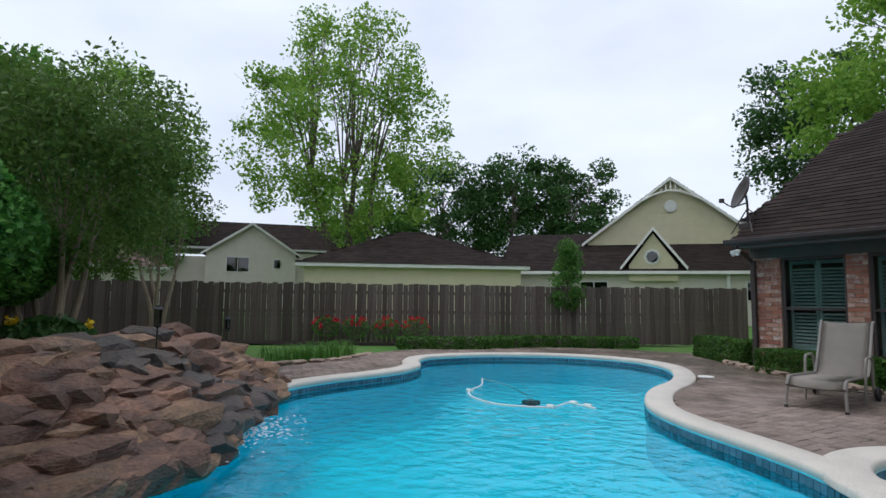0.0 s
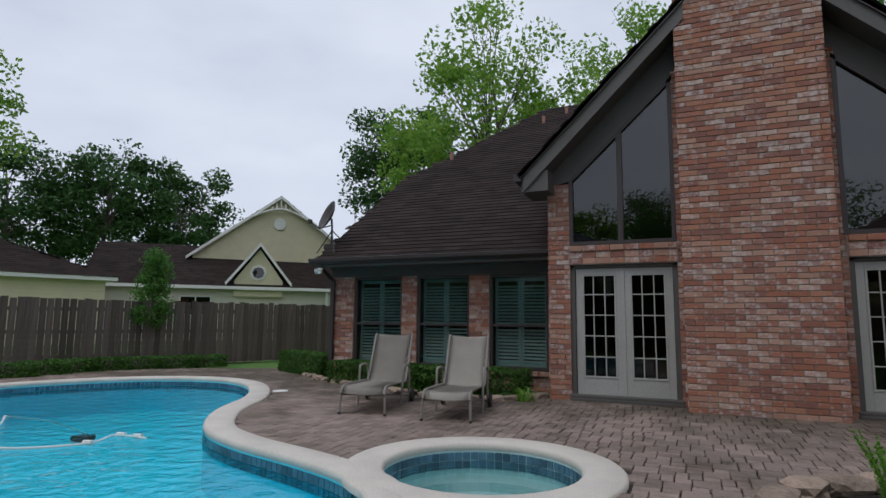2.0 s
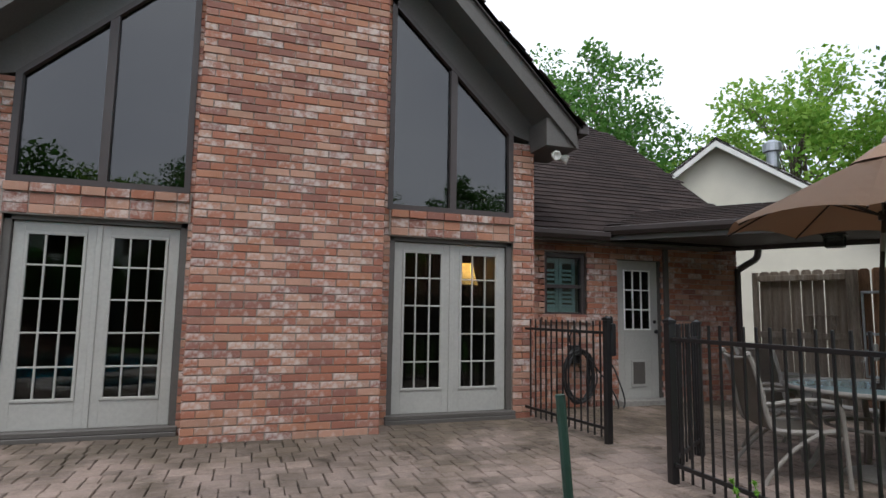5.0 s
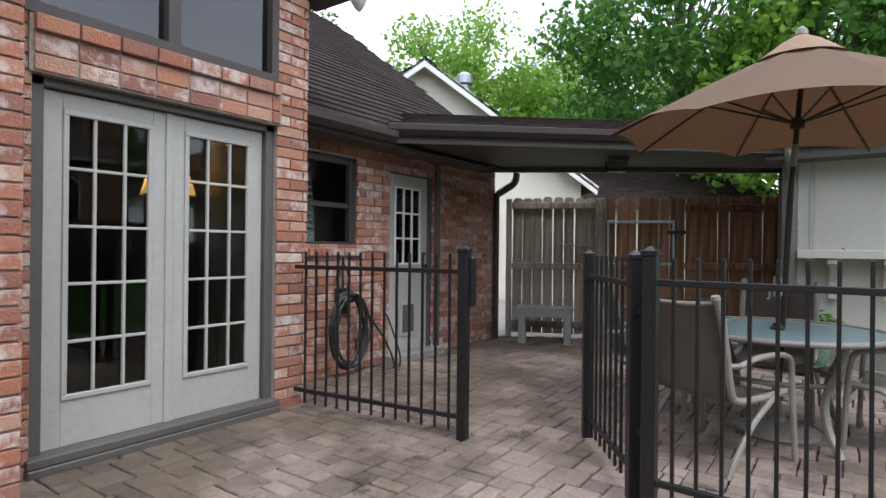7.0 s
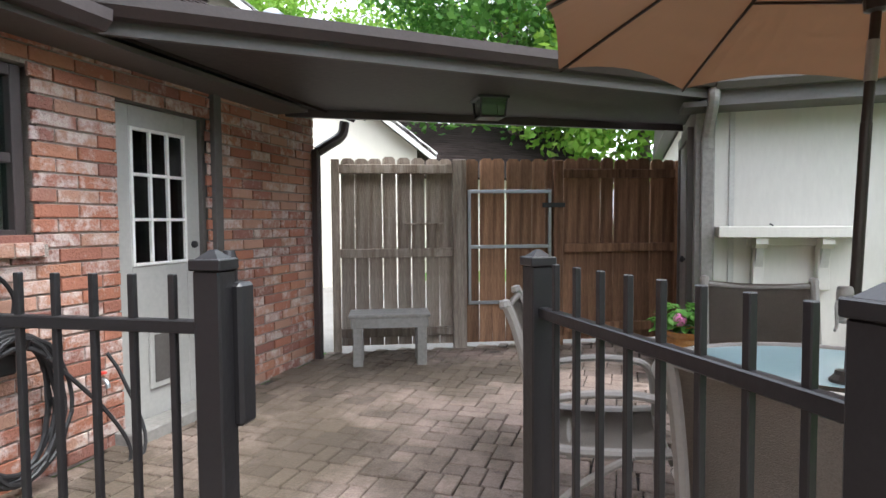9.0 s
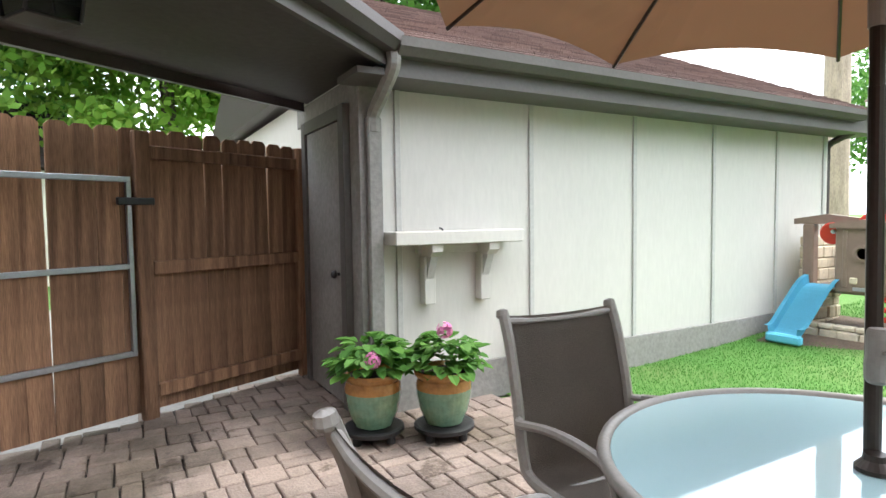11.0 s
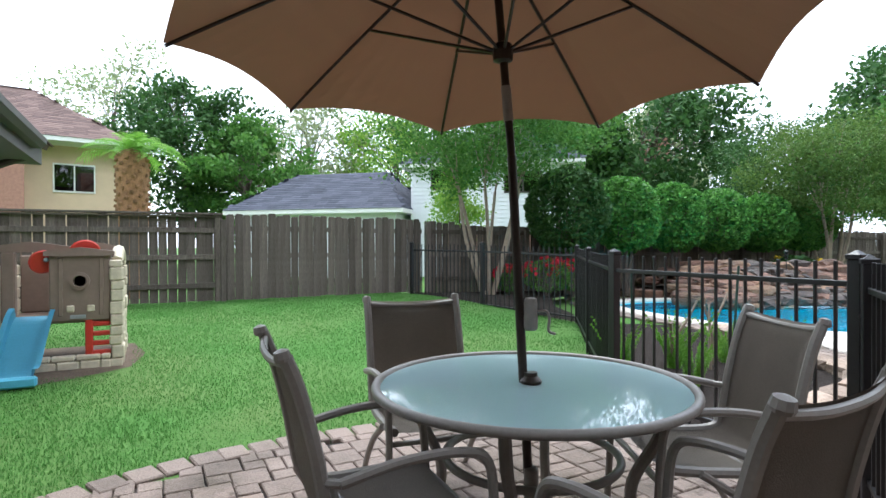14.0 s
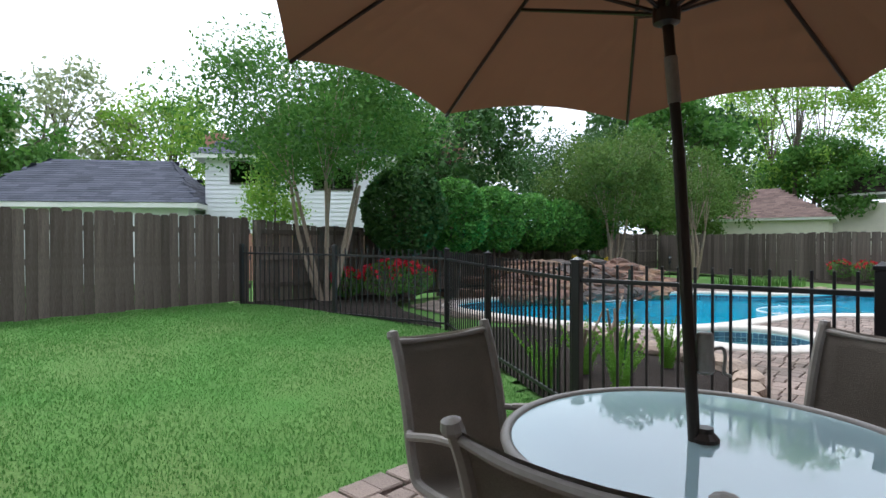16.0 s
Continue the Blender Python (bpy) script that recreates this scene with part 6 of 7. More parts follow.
stone_panel(PX0 - .06, PX0 + .06, PY0, PY1, .0, .82, 1)
for y in (PY0, PY1 - .16):
    stone_panel(PX0 - .06, PX0 + .06, y, y + .16, .82, 1.14, 2)
part("stone_arch", T(curve([(PX0, PY0 + .08, 1.12), (PX0, -.2, 1.22), (PX0, .1, 1.22), (PX0, PY1 - .08, 1.12)], 4), .06, 8), PLASTIC_STONE, play)
stone_panel(PX0 + .06, PX1, PY1 - .10, PY1, 0, .16, 3)
stone_panel(PX1 - .06, PX1 + .06, PY0, PY1 - .3, .0, 1.12, 4)
part("deck", B(PX0 + .06, PY0, .48, PX1 - .06, PY1 - .12, .53, .01), PLASTIC_BR, play)
tp = part("front_panel", B(PX0 + .06, PY1 - .10, .50, PX0 + .60, PY1 - .04, 1.20, .015), PLASTIC_BR, play, "taupe plastic panel with cut-outs")
part("panel_cap", PR([(PX0 + .02, 1.18), (PX0 + .64, 1.18), (PX0 + .64, 1.23), (PX0 + .33, 1.27), (PX0 + .02, 1.23)], "y", PY1 - .14, PY1), PLASTIC_BR, tp)
part("porthole", lathe([(.09, 0), (.09, .02), (.06, .025), (.055, .0)], 24), PLASTIC_BR, tp).matrix_basis = pose(PX0 + .33, PY1 - .03, .92, -90)
for x in (PX0 + .14, PX0 + .50):
    part("panel_rib", B(x - .02, PY1 - .045, .56, x + .02, PY1 - .025, 1.16, .006), PLASTIC_BR, tp)
for x in (PX0 + .20, PX0 + .38):
    part("peg", B(x, PY1 - .05, .60, x + .07, PY1 - .02, .67, .01), PLASTIC_STONE, tp)
part("label_plate", B(PX0 + .28, PY1 - .038, .53, PX0 + .42, PY1 - .03, .57, .003), STEEL, tp)
bp = part("rear_panel", B(PX0 + .06, PY0, .53, PX1 - .06, PY0 + .05, 1.18, .015), PLASTIC_BR, play)
for x0, x1, y in ((PX0 + .0, PX1 - .5, PY0 + .02), (PX1 - .62, PX1 + .08, PY1 - .28)):
    part("top_beam", PR([(x0, 1.22), (x1, 1.22), (x1, 1.28), ((x0 + x1) / 2, 1.33), (x0, 1.28)], "y", y - .05, y + .05), PLASTIC_BR, play)
part("corner_column", B(PX1 - .14, PY1 - .34, .50, PX1 - .02, PY1 - .22, 1.22, .015), PLASTIC_BR, play)
part("corner_column", B(PX1 - .55, PY0 + .0, .50, PX1 - .45, PY0 + .07, 1.22, .015), PLASTIC_BR, play)
for x, y, z, r in ((PX0 + .30, PY1 - .2, 1.20, .14), (PX0 + .66, PY1 - .12, 1.12, .11)):
    ob = part("steering_wheel", lathe([(.02, -.01), (r, -.015), (r + .012, 0), (r, .015), (.02, .012)], 28), PLASTIC_RED, play, "red toy steering wheel")
    ob.matrix_basis = pose(x, y, z, 78, 0, 15)
part("wheel_knob", lathe([(.02, 0), (.025, .02), (.015, .04)], 12), STEEL, play).matrix_basis = pose(PX0 + .62, PY1 - .06, 1.14, -80)
for i in range(4):
    part("ladder_rung", B(PX0 + .06, PY1 - .09, .14 + i * .10, PX0 + .24, PY1 - .05, .19 + i * .10, .01), PLASTIC_RED, play, "red plastic rung")
part("ladder_side", B(PX0 + .22, PY1 - .10, .08, PX0 + .29, PY1 - .04, .52, .012), PLASTIC_RED, play, "red plastic ladder")
sl = curve([(.24, .34, .56), (.25, .48, .50), (.28, .70, .27), (.30, .88, .08), (.31, .98, .05)], 5)
bm = bmesh.new()
rows = []
for p in sl:
    rows.append([bm.verts.new((p.x + dx, p.y, p.z + dz)) for dx, dz in ((-.20, .10), (-.155, .10), (-.145, .01), (.145, .01), (.155, .10), (.20, .10))])
for A, C in zip(rows, rows[1:]):
    for k in range(5):
        bm.faces.new((A[k], A[k + 1], C[k + 1], C[k]))
bmesh.ops.solidify(bm, geom=bm.faces[:], thickness=.02)
part("slide", bm, PLASTIC_BLUE, play, "sky blue plastic slide")
part("slide_toe", B(.12, .92, -.02, .49, 1.0, .08, .02), PLASTIC_BLUE, play)
play.scale = (.92, .92, .92)
dirt = bed("dirt_patch", [(7.2, -8.45), (7.08, -7.95), (7.2, -7.45), (7.6, -7.2), (8.3, -6.95), (8.42, -7.7), (8.38, -8.5)], "bare earth under the play set", -.004, .012, mat("bare_earth", (.13, .09, .06), .95, var=.4, scale=5, fine=50, bump=.5))


# ---- rock waterfall ----
falls = root("rock_waterfall", 0, 0, 0, 0, "stacked moss rock waterfall spilling into the pool", "waterfall")
falls.scale.z = .84
edge = [Vector((-8.2, -8.0, 0)), Vector((-7.2, -8.45, 0)), Vector((-6.2, -8.9, 0)), Vector((-5.3, -9.25, 0)), Vector((-4.6, -9.7, 0)), Vector((-3.75, -10.25, 0))]
el = curve(edge, 8)
rnd = random.Random(17)
ROCK_TAN = mat("tan_sandstone", (.36, .215, .13), 0.9, var=.55, scale=3.5, fine=26, bump=.9, isl=.3, col2=(.13, .09, .07), stretch=(1, 1, 2.2))
for tier in range(6):
    d0, z0 = -.10 + tier * .22, -.18 + tier * .165
    u = 0.0
    while u < len(el) - 1.01:
        p = el[int(u)].lerp(el[int(u) + 1], u - int(u))
        t = (el[int(u) + 1] - el[int(u)]).normalized()
        nrm = Vector((t.y, -t.x, 0))
        if nrm.y > 0:
            nrm = -nrm
        frac = u / (len(el) - 1)
        top = min(1.0, 1.6 * math.sin(math.pi * min(1, max(0, .06 + frac * .94))) + (.15 if frac > .5 else 0))
        sx, sy, sz = rnd.uniform(.20, .46), rnd.uniform(.20, .32), rnd.uniform(.10, .19)
        if tier == 0 or z0 < .95 * top - .1:
            bm = rock_bm(rnd, sx, sy, sz)
            q = p + nrm * (d0 + rnd.uniform(-.11, .11))
            wet = .26 < frac < .62 and rnd.random() < .65
            bmesh.ops.transform(bm, verts=bm.verts[:], matrix=Matrix.Translation((q.x, q.y, z0 + rnd.uniform(-.06, .07))) @ Matrix.Rotation(math.atan2(t.y, t.x) + rnd.uniform(-.5, .5), 4, "Z") @ Matrix.Rotation(rnd.uniform(-.12, .12), 4, "X"))
            for f in bm.faces:
                f.smooth = False
            part("rock", bm, ROCK_WET if wet else (ROCK_TAN if rnd.random() < .3 else ROCK), falls)
        u += sx * 1.65 / .115 * .155
for p in el[::4]:
    part("fill", B(p.x - .5, p.y - 1.9, -.3, p.x + .3, p.y - .55, .2), ROCK, falls)
for i in range(16):
    p = el[rnd.randrange(len(el))]
    bm = rock_bm(rnd, rnd.uniform(.25, .4), rnd.uniform(.22, .34), rnd.uniform(.10, .16))
    q = Vector((p.x - rnd.uniform(.3, 1.2), p.y - rnd.uniform(1.2, 2.0), rnd.uniform(.1, .55)))
    bmesh.ops.transform(bm, verts=bm.verts[:], matrix=Matrix.Translation(q) @ Matrix.Rotation(rnd.uniform(0, 6), 4, "Z"))
    part("rock", bm, ROCK if rnd.random() < .6 else ROCK_TAN, falls)
for k, (px, py) in enumerate(((-6.75, -8.65), (-6.1, -8.92), (-5.5, -9.12), (-6.55, -8.72))):
    V, F = [], []
    pts = curve([(px - .28 - .05 * k, py - 1.0, .80), (px - .22, py - .78, .60), (px - .18, py - .62, .52), (px - .1, py - .42, .34), (px - .02, py - .22, .22), (px + .04, py - .03, .03), (px + .1, py + .08, -.13)], 6)
    for i, p in enumerate(pts):
        w = .04 + .07 * abs(noise.noise(p * 6))
        for s in (-1, 0, 1):
            V.append((p.x + s * w, p.y + .02 * rnd.uniform(-1, 1), p.z + .13 + .02 * rnd.uniform(-1, 1)))
    for i in range(len(pts) - 1):
        for s in (0, 1):
            F.append((i * 3 + s, i * 3 + s + 1, i * 3 + s + 4, i * 3 + s + 3))
    raw("water_stream", V, F, FOAM, falls, True)["label"] = "thin white stream of falling water"
V, F = [], []
for i in range(900):
    a = rnd.gauss(0, .35); b = abs(rnd.gauss(0, .28))
    x, y, s = -6.1 + a * 1.2 + b * .5, -8.78 - a * .42 + b * .9, rnd.uniform(.008, .028)
    if inside((x, y), POOL):
        i0 = len(V); z = -.128 + rnd.uniform(0, .012)
        V += [(x - s, y, z), (x, y - s * .7, z + .006), (x + s, y, z), (x, y + s * .7, z + .006)]
        F.append((i0, i0 + 1, i0 + 2, i0 + 3))
raw("foam", V, F, FOAM, falls)["kind"] = "stuff"


def lantern(x, y, z0, h):
    l_ = root("garden_lantern", x, y, z0, 0, "black solar lantern on a slim stake", "garden lantern", group="stake lanterns by the waterfall")
    part("stake", T([(0, 0, -.05), (0, 0, h - .2)], .008, 6), IRON, l_)
    part("glass", lathe([(.028, h - .19), (.034, h - .03)], 14), CLEAR, l_)
    for k in range(6):
        a = k * math.pi / 3
        part("bar", T([(math.cos(a) * .036, math.sin(a) * .036, h - .19), (math.cos(a) * .04, math.sin(a) * .04, h - .03)], .004, 5), IRON, l_)
    part("cap", lathe([(.055, h - .03), (.05, h - .015), (.028, h), (.026, h + .012), (.01, h + .016)], 16), IRON, l_)
    part("bottom", lathe([(.02, h - .21), (.04, h - .195), (.04, h - .185)], 14), IRON, l_)


lantern(-9.2, -8.35, -.02, .93)
lantern(-6.35, -9.45, .30, .82)

# pool cleaner with its floating hose
cl = root("pool_cleaner", -9.2, -2.5, -.87, 0, "dark pool cleaner with a white floating hose", "pool cleaner")
part("body", B(-.15, -.12, 0, .15, .12, .09, .03), RUBBER, cl)
part("wheel", lathe([(.04, -.03), (.05, 0), (.04, .03)], 16), RUBBER, cl).matrix_basis = pose(-.09, .13, .05, 90)
part("wheel", lathe([(.04, -.03), (.05, 0), (.04, .03)], 16), RUBBER, cl).matrix_basis = pose(.09, .13, .05, 90)
HP = [(-8.2, -4.3), (-7.6, -4.7), (-7.15, -5.2), (-6.65, -5.43), (-6.05, -5.4), (-5.62, -4.92), (-5.75, -4.5), (-5.3, -4.45)]
hs = part("hose", T(curve([(x + 9.2, y + 2.5, .745) for x, y in HP], 8), .012, 6), WHITE, cl, "white floating hose")
part("hose_drop", T(curve([(.1, 0, .12), (.6, -.9, .5), (HP[0][0] + 9.2, HP[0][1] + 2.5, .745)], 6), .012, 6), WHITE, cl)
for x, y in ((-7.15, -5.2), (-5.62, -4.92), (-5.7, -4.47), (-5.45, -4.45)):
    part("float", T([(x + 9.15, y + 2.5, .75), (x + 9.25, y + 2.52, .75)], .03, 8), WHITE, hs)
drain = root("deck_drain", -6.08, -1.25, .0, 0, "round white deck lid set in the paving", "drain lid")
part("lid", lathe([(.13, -.01), (.13, .010), (.12, .014), (.02, .016)], 28), WHITE, drain)


# ---- plants ----
def leaves(name, pts, size, material, parent, rs, droop=.3, slim=.55):
    """One leaf at each point, turned at random."""
    pts = np.asarray(pts)
    n = len(pts)
    a = rs.uniform(0, 2 * np.pi, n)
    e = rs.normal(-droop, .6, n)
    s = size * rs.uniform(.6, 1.25, n)
    d = np.stack([np.cos(a) * np.cos(e), np.sin(a) * np.cos(e), np.sin(e)], 1)
    q = rs.normal(0, 1, (n, 3))
    w = np.cross(d, q)
    w /= np.linalg.norm(w, axis=1)[:, None] + 1e-9
    L, W = d * s[:, None], w * (s * slim / 2)[:, None]
    V = np.empty((n, 4, 3))
    V[:, 0], V[:, 1], V[:, 2], V[:, 3] = pts - L * .5, pts + W - L * .05, pts + L * .5, pts - W - L * .05
    me = bpy.data.meshes.new(name)
    me.from_pydata(V.reshape(-1, 3).tolist(), [], np.arange(n * 4).reshape(n, 4).tolist())
    me.materials.append(material)
    ob = new(name, me)
    ob.parent = parent
    return ob


def tree(x, y, h, r, label, material, bark=None, trunk=.25, z=0.0, fork=.35, low=.4, clumps=60, per=90, leaf=.25, stems=1, flat=.75, seed=1, spread=.26, name="tree", limbs=26, cone=False):
    """Tapered trunk, limbs to the clumps, and a crown of many small leaves with gaps."""
    rnd, rs = random.Random(seed), np.random.RandomState(seed)
    t = root(name, x, y, z, 0, label, "tree")
    bm = bmesh.new()
    czn, rz = h * (low + 1) / 2, h * (1 - low) / 2
    centres = []
    while len(centres) < clumps:
        v = Vector((rnd.gauss(0, 1), rnd.gauss(0, 1), rnd.gauss(0, 1))).normalized() * rnd.uniform(.35, 1) ** .6
        wob = 1 + .28 * noise.noise(v * 1.7 + Vector((seed * 3.1, 0, 0)))
        c = Vector((v.x * r * wob, v.y * r * wob, czn + v.z * rz * wob))
        if cone:
            f = 1 - (c.z - h * low) / (h * (1 - low))
            c.x, c.y = c.x * max(.12, f * 1.2), c.y * max(.12, f * 1.2)
        if c.z > h * low * .92:
            centres.append(c)
    tops = []
    for k in range(stems):
        a = 2 * math.pi * k / stems + rnd.uniform(-.4, .4)
        lean = (.0 if stems == 1 else r * .28)
        base = Vector((math.cos(a), math.sin(a), 0)) * (0 if stems == 1 else trunk * 1.3)
        top = Vector((math.cos(a) * lean, math.sin(a) * lean, h * fork)) + Vector((rnd.uniform(-.1, .1) * h * .1, rnd.uniform(-.1, .1) * h * .1, 0))
        mid = base.lerp(top, .5) + Vector((rnd.uniform(-.05, .05) * h, rnd.uniform(-.05, .05) * h, 0)) * .5
        tube(bm, curve([base - Vector((0, 0, .1)), mid, top], 5), trunk, 8, trunk * .62)
        if stems == 1:
            up_ = Vector((rnd.uniform(-.1, .1) * r, rnd.uniform(-.1, .1) * r, h * .82))
            tube(bm, curve([top, top.lerp(up_, .5) + Vector((rnd.uniform(-.05, .05) * h, 0, 0)), up_], 4), trunk * .6, 7, trunk * .12)
        tops.append(top)
    for c in sorted(centres, key=lambda c: -c.length)[:limbs]:
        s = min(tops, key=lambda q: (q - c).length)
        if stems == 1:
            s = s + Vector((0, 0, max(0, min((c.z - s.z) * .55 * rnd.uniform(.6, 1.1), h * .5))))
        m = s.lerp(c, .5) + Vector((0, 0, (c - s).length * .12))
        tube(bm, curve([s, m, c], 4), trunk * (.13 if stems == 1 else .24), 6, trunk * .03)
        for _ in range(2):
            e = c + Vector((rnd.gauss(0, r * .09), rnd.gauss(0, r * .09), rnd.uniform(-.05, r * .1)))
            tube(bm, [m.lerp(c, .4), m.lerp(e, .65), e], trunk * (.05 if stems == 1 else .08), 5, trunk * .015)
    part("trunk", bm, bark or BARK, t, "branching trunk and limbs")
    P = []
    for c in centres:
        s = r * spread * rs.uniform(.6, 1.25)
        n = max(4, int(per * 2.3 * rs.uniform(.5, 1.3)))
        q = rs.normal(0, 1, (n, 3))
        q *= (rs.uniform(0, 1, n) ** .45 / np.linalg.norm(q, axis=1))[:, None]
        P.append(np.array(c) + q * (s * 1.55, s * 1.55, s * 1.55 * flat))
    leaves("crown", np.concatenate(P), leaf * 1.1, material, t, rs)
    return t


def shrub(x, y, rx, ry, h, label, material, z=0.0, leaf=.05, n=2500, seed=1, name="shrub", box_=False, rz=0, bottom=0.0, flowers=None, nf=0, fsize=.05):
    """A dense bush: leaves on and under a lumpy surface, over a dark woody core."""
    rs = np.random.RandomState(seed)
    t = root(name, x, y, z, rz, label, "shrub")
    if box_:
        p = rs.uniform(-1, 1, (n, 3))
        k = rs.randint(0, 3, n)
        p[np.arange(n), k] = np.where(rs.uniform(0, 1, n) < .5, -1, 1) * rs.uniform(.86, 1.0, n)
        p = p * (1 + .05 * np.sin(p[:, [1, 2, 0]] * 6 + seed))
    else:
        p = rs.normal(0, 1, (n, 3))
        p /= np.linalg.norm(p, axis=1)[:, None]
        lump = np.array([noise.noise(Vector(q) * 2.3 + Vector((seed * 1.7, 0, 0))) for q in p])
        p *= (rs.uniform(.72, 1.0, n) ** .5 * (1 + .11 * lump))[:, None]
    q = p * (rx, ry, (h - bottom) / 2) + (0, 0, (h + bottom) / 2)
    q[:, 2] = np.maximum(q[:, 2], .01)
    bm = bmesh.new()
    for k in range(5):
        a = k * 1.3 + seed
        tube(bm, [(math.cos(a) * .03, math.sin(a) * .03, -.03), (math.cos(a) * rx * .3, math.sin(a) * ry * .3, (h + bottom) * .5), (math.cos(a) * rx * .6, math.sin(a) * ry * .6, h * .8)], .012 + h * .012, 6, .006)
    part("woody_core", bm, BARK, t)
    leaves("foliage", q, leaf, material, t, rs, 0)
    if flowers:
        f = rs.normal(0, 1, (nf, 3))
        f[:, 2] = np.abs(f[:, 2]) + .2
        f /= np.linalg.norm(f, axis=1)[:, None]
        f = f * (rx * 1.02, ry * 1.02, (h - bottom) / 2 * 1.05) + (0, 0, (h + bottom) / 2)
        pts = np.repeat(f, 14, 0) + rs.normal(0, fsize * .38, (nf * 14, 3))
        ob = leaves("blossoms", pts, fsize, flowers, t, rs, 0, .9)
        ob["label"] = "open blossoms"
    return t


def fern(x, y, z, seed, h=.55, n=22):
    """Foxtail fern: upright tapering plumes."""
    rnd, rs = random.Random(seed), np.random.RandomState(seed)
    t = root("foxtail_fern", x, y, z, 0, "bright green foxtail fern plumes in the mulch bed", "fern")
    P = []
    bm = bmesh.new()
    for i in range(n):
        a, l = rnd.uniform(0, 6.28), rnd.uniform(.15, .75)
        hh = h * rnd.uniform(.6, 1.1)
        pts = curve([(math.cos(a) * .03, math.sin(a) * .03, -.02), (math.cos(a) * l * hh * .45, math.sin(a) * l * hh * .45, hh * .55), (math.cos(a) * l * hh, math.sin(a) * l * hh, hh)], 7)
        tube(bm, pts, .004, 5, .002)
        for j, p in enumerate(pts):
            f = j / (len(pts) - 1)
            w = .030 * (1 - .85 * f) * min(1, .5 + f * 3)
            P.append(np.array(p) + rs.normal(0, w * .55, (34, 3)))
    part("stem_tuft", bm, L_FERN, t)
    leaves("fronds", np.concatenate(P), .026, L_FERN, t, rs, -.6, .22)
    return t


def straps(x, y, z, r, h, n, label, material, seed, name):
    """A clump of arching strap leaves."""
    rnd = random.Random(seed)
    t = root(name, x, y, z, 0, label, "plant")
    V, F = [], []
    for i in range(n):
        a, q = rnd.uniform(0, 6.28), r * math.sqrt(rnd.random())
        b = rnd.uniform(0, 6.28)
        bx, by = math.cos(a) * q, math.sin(a) * q
        L, hh = rnd.uniform(.12, .28), h * rnd.uniform(.6, 1.1)
        w = .011
        for k in range(4):
            f = k / 3
            px, py, pz = bx + math.cos(b) * L * f * f, by + math.sin(b) * L * f * f, hh * math.sin(f * 2.1) / .95 - .01
            ww = w * (1 - .8 * f)
            V += [(px - math.sin(b) * ww, py + math.cos(b) * ww, pz), (px + math.sin(b) * ww, py - math.cos(b) * ww, pz)]
            if k:
                i0 = len(V) - 4
                F.append((i0, i0 + 1, i0 + 3, i0 + 2))
    raw("leaves", V, F, material, t)
    return t


# in the garden
for i, (x, y) in enumerate(((-5.6, .42), (-4.6, .2), (-3.5, .05), (-2.75, .15))):
    shrub(x, y, .55, .30, .42, "low clipped boxwood hedge under the window", L_HEDGE, seed=30 + i, box_=True, n=6500, leaf=.055, name="boxwood_hedge", rz=-8)
shrub(-7.65, 1.55, .95, .32, .48, "clipped boxwood hedge at the corner of the house", L_HEDGE, seed=36, box_=True, n=9000, leaf=.055, name="boxwood_hedge", rz=-28)
for i in range(9):
    t_ = i / 8
    shrub(-12.85 + 1.5 * t_ + .25 * math.sin(i), -3.3 + 5.2 * t_, .45, .38, .27, "low dark groundcover hedge behind the pool", L_HEDGE, seed=40 + i, n=1600, leaf=.07, name="low_hedge", box_=True, rz=70)
for i, (x, y, m_) in enumerate(((-15.2, -4.9, L_RED), (-14.75, -4.2, L_RED), (-14.3, -3.5, L_RED), (-13.9, -2.8, L_RED))):
    shrub(x, y, .38, .38, .72, "rose bush with crimson blossoms before the fence", L_MID, seed=50 + i, n=1000, leaf=.05, name="rose_bush", bottom=.12, flowers=m_, nf=18, fsize=.055)
for i, (x, y, s) in enumerate(((-.05, -11.75, .38), (-.65, -11.15, .55), (-1.35, -11.1, .5))):
    shrub(x, y, s, s, .30 + s, "rose bush covered with red blossoms", L_MID, z=rise(x, y), seed=60 + i, n=1800, leaf=.05, name="rose_bush", bottom=.1, flowers=L_RED, nf=46, fsize=.05)
for i, (x, y, r, h) in enumerate(((-1.45, -11.45, .98, 3.0), (-3.3, -11.5, .84, 2.9), (-4.95, -11.5, .82, 2.8), (-6.65, -11.5, .86, 2.72), (-8.55, -11.5, .88, 2.65), (-10.4, -11.4, .84, 2.45))):
    shrub(x, y, r, r * .95, h, "tall rounded evergreen shrub along the back fence", L_SHRUB if i else L_DARK, z=.05, seed=70 + i, n=10000, leaf=.125, name="evergreen_shrub", bottom=1.0)
for i, (x, y) in enumerate(((1.5, -4.65), (1.58, -5.15), (2.3, -5.2), (2.75, -4.6), (3.0, -5.2))):
    fern(x, y, .01, 80 + i, .50 if i < 2 else .55, 17)
for i, (x, y) in enumerate(((-10.9, -7.15), (-11.3, -6.45), (-11.7, -5.75))):
    straps(x, y, -.03, .42, .34, 130, "clump of green strap-leaved lilies", L_MID, 90 + i, "lily_clump")
straps(-2.05, -.45, .0, .16, .2, 40, "small green strap-leaved plant in the house bed", L_FERN, 95, "liriope")
shrub(-8.6, -10.6, .8, .7, .95, "broad-leaved bush with a yellow bloom behind the rocks", L_DARK, seed=97, n=1300, leaf=.15, name="hibiscus_bush", flowers=L_YEL, nf=2, fsize=.09)
shrub(-5.2, -10.9, .7, .6, .5, "dark leafy bush beside the rocks", L_DARK, seed=98, n=1500, leaf=.08, name="shrub", flowers=L_RED, nf=4, fsize=.04)
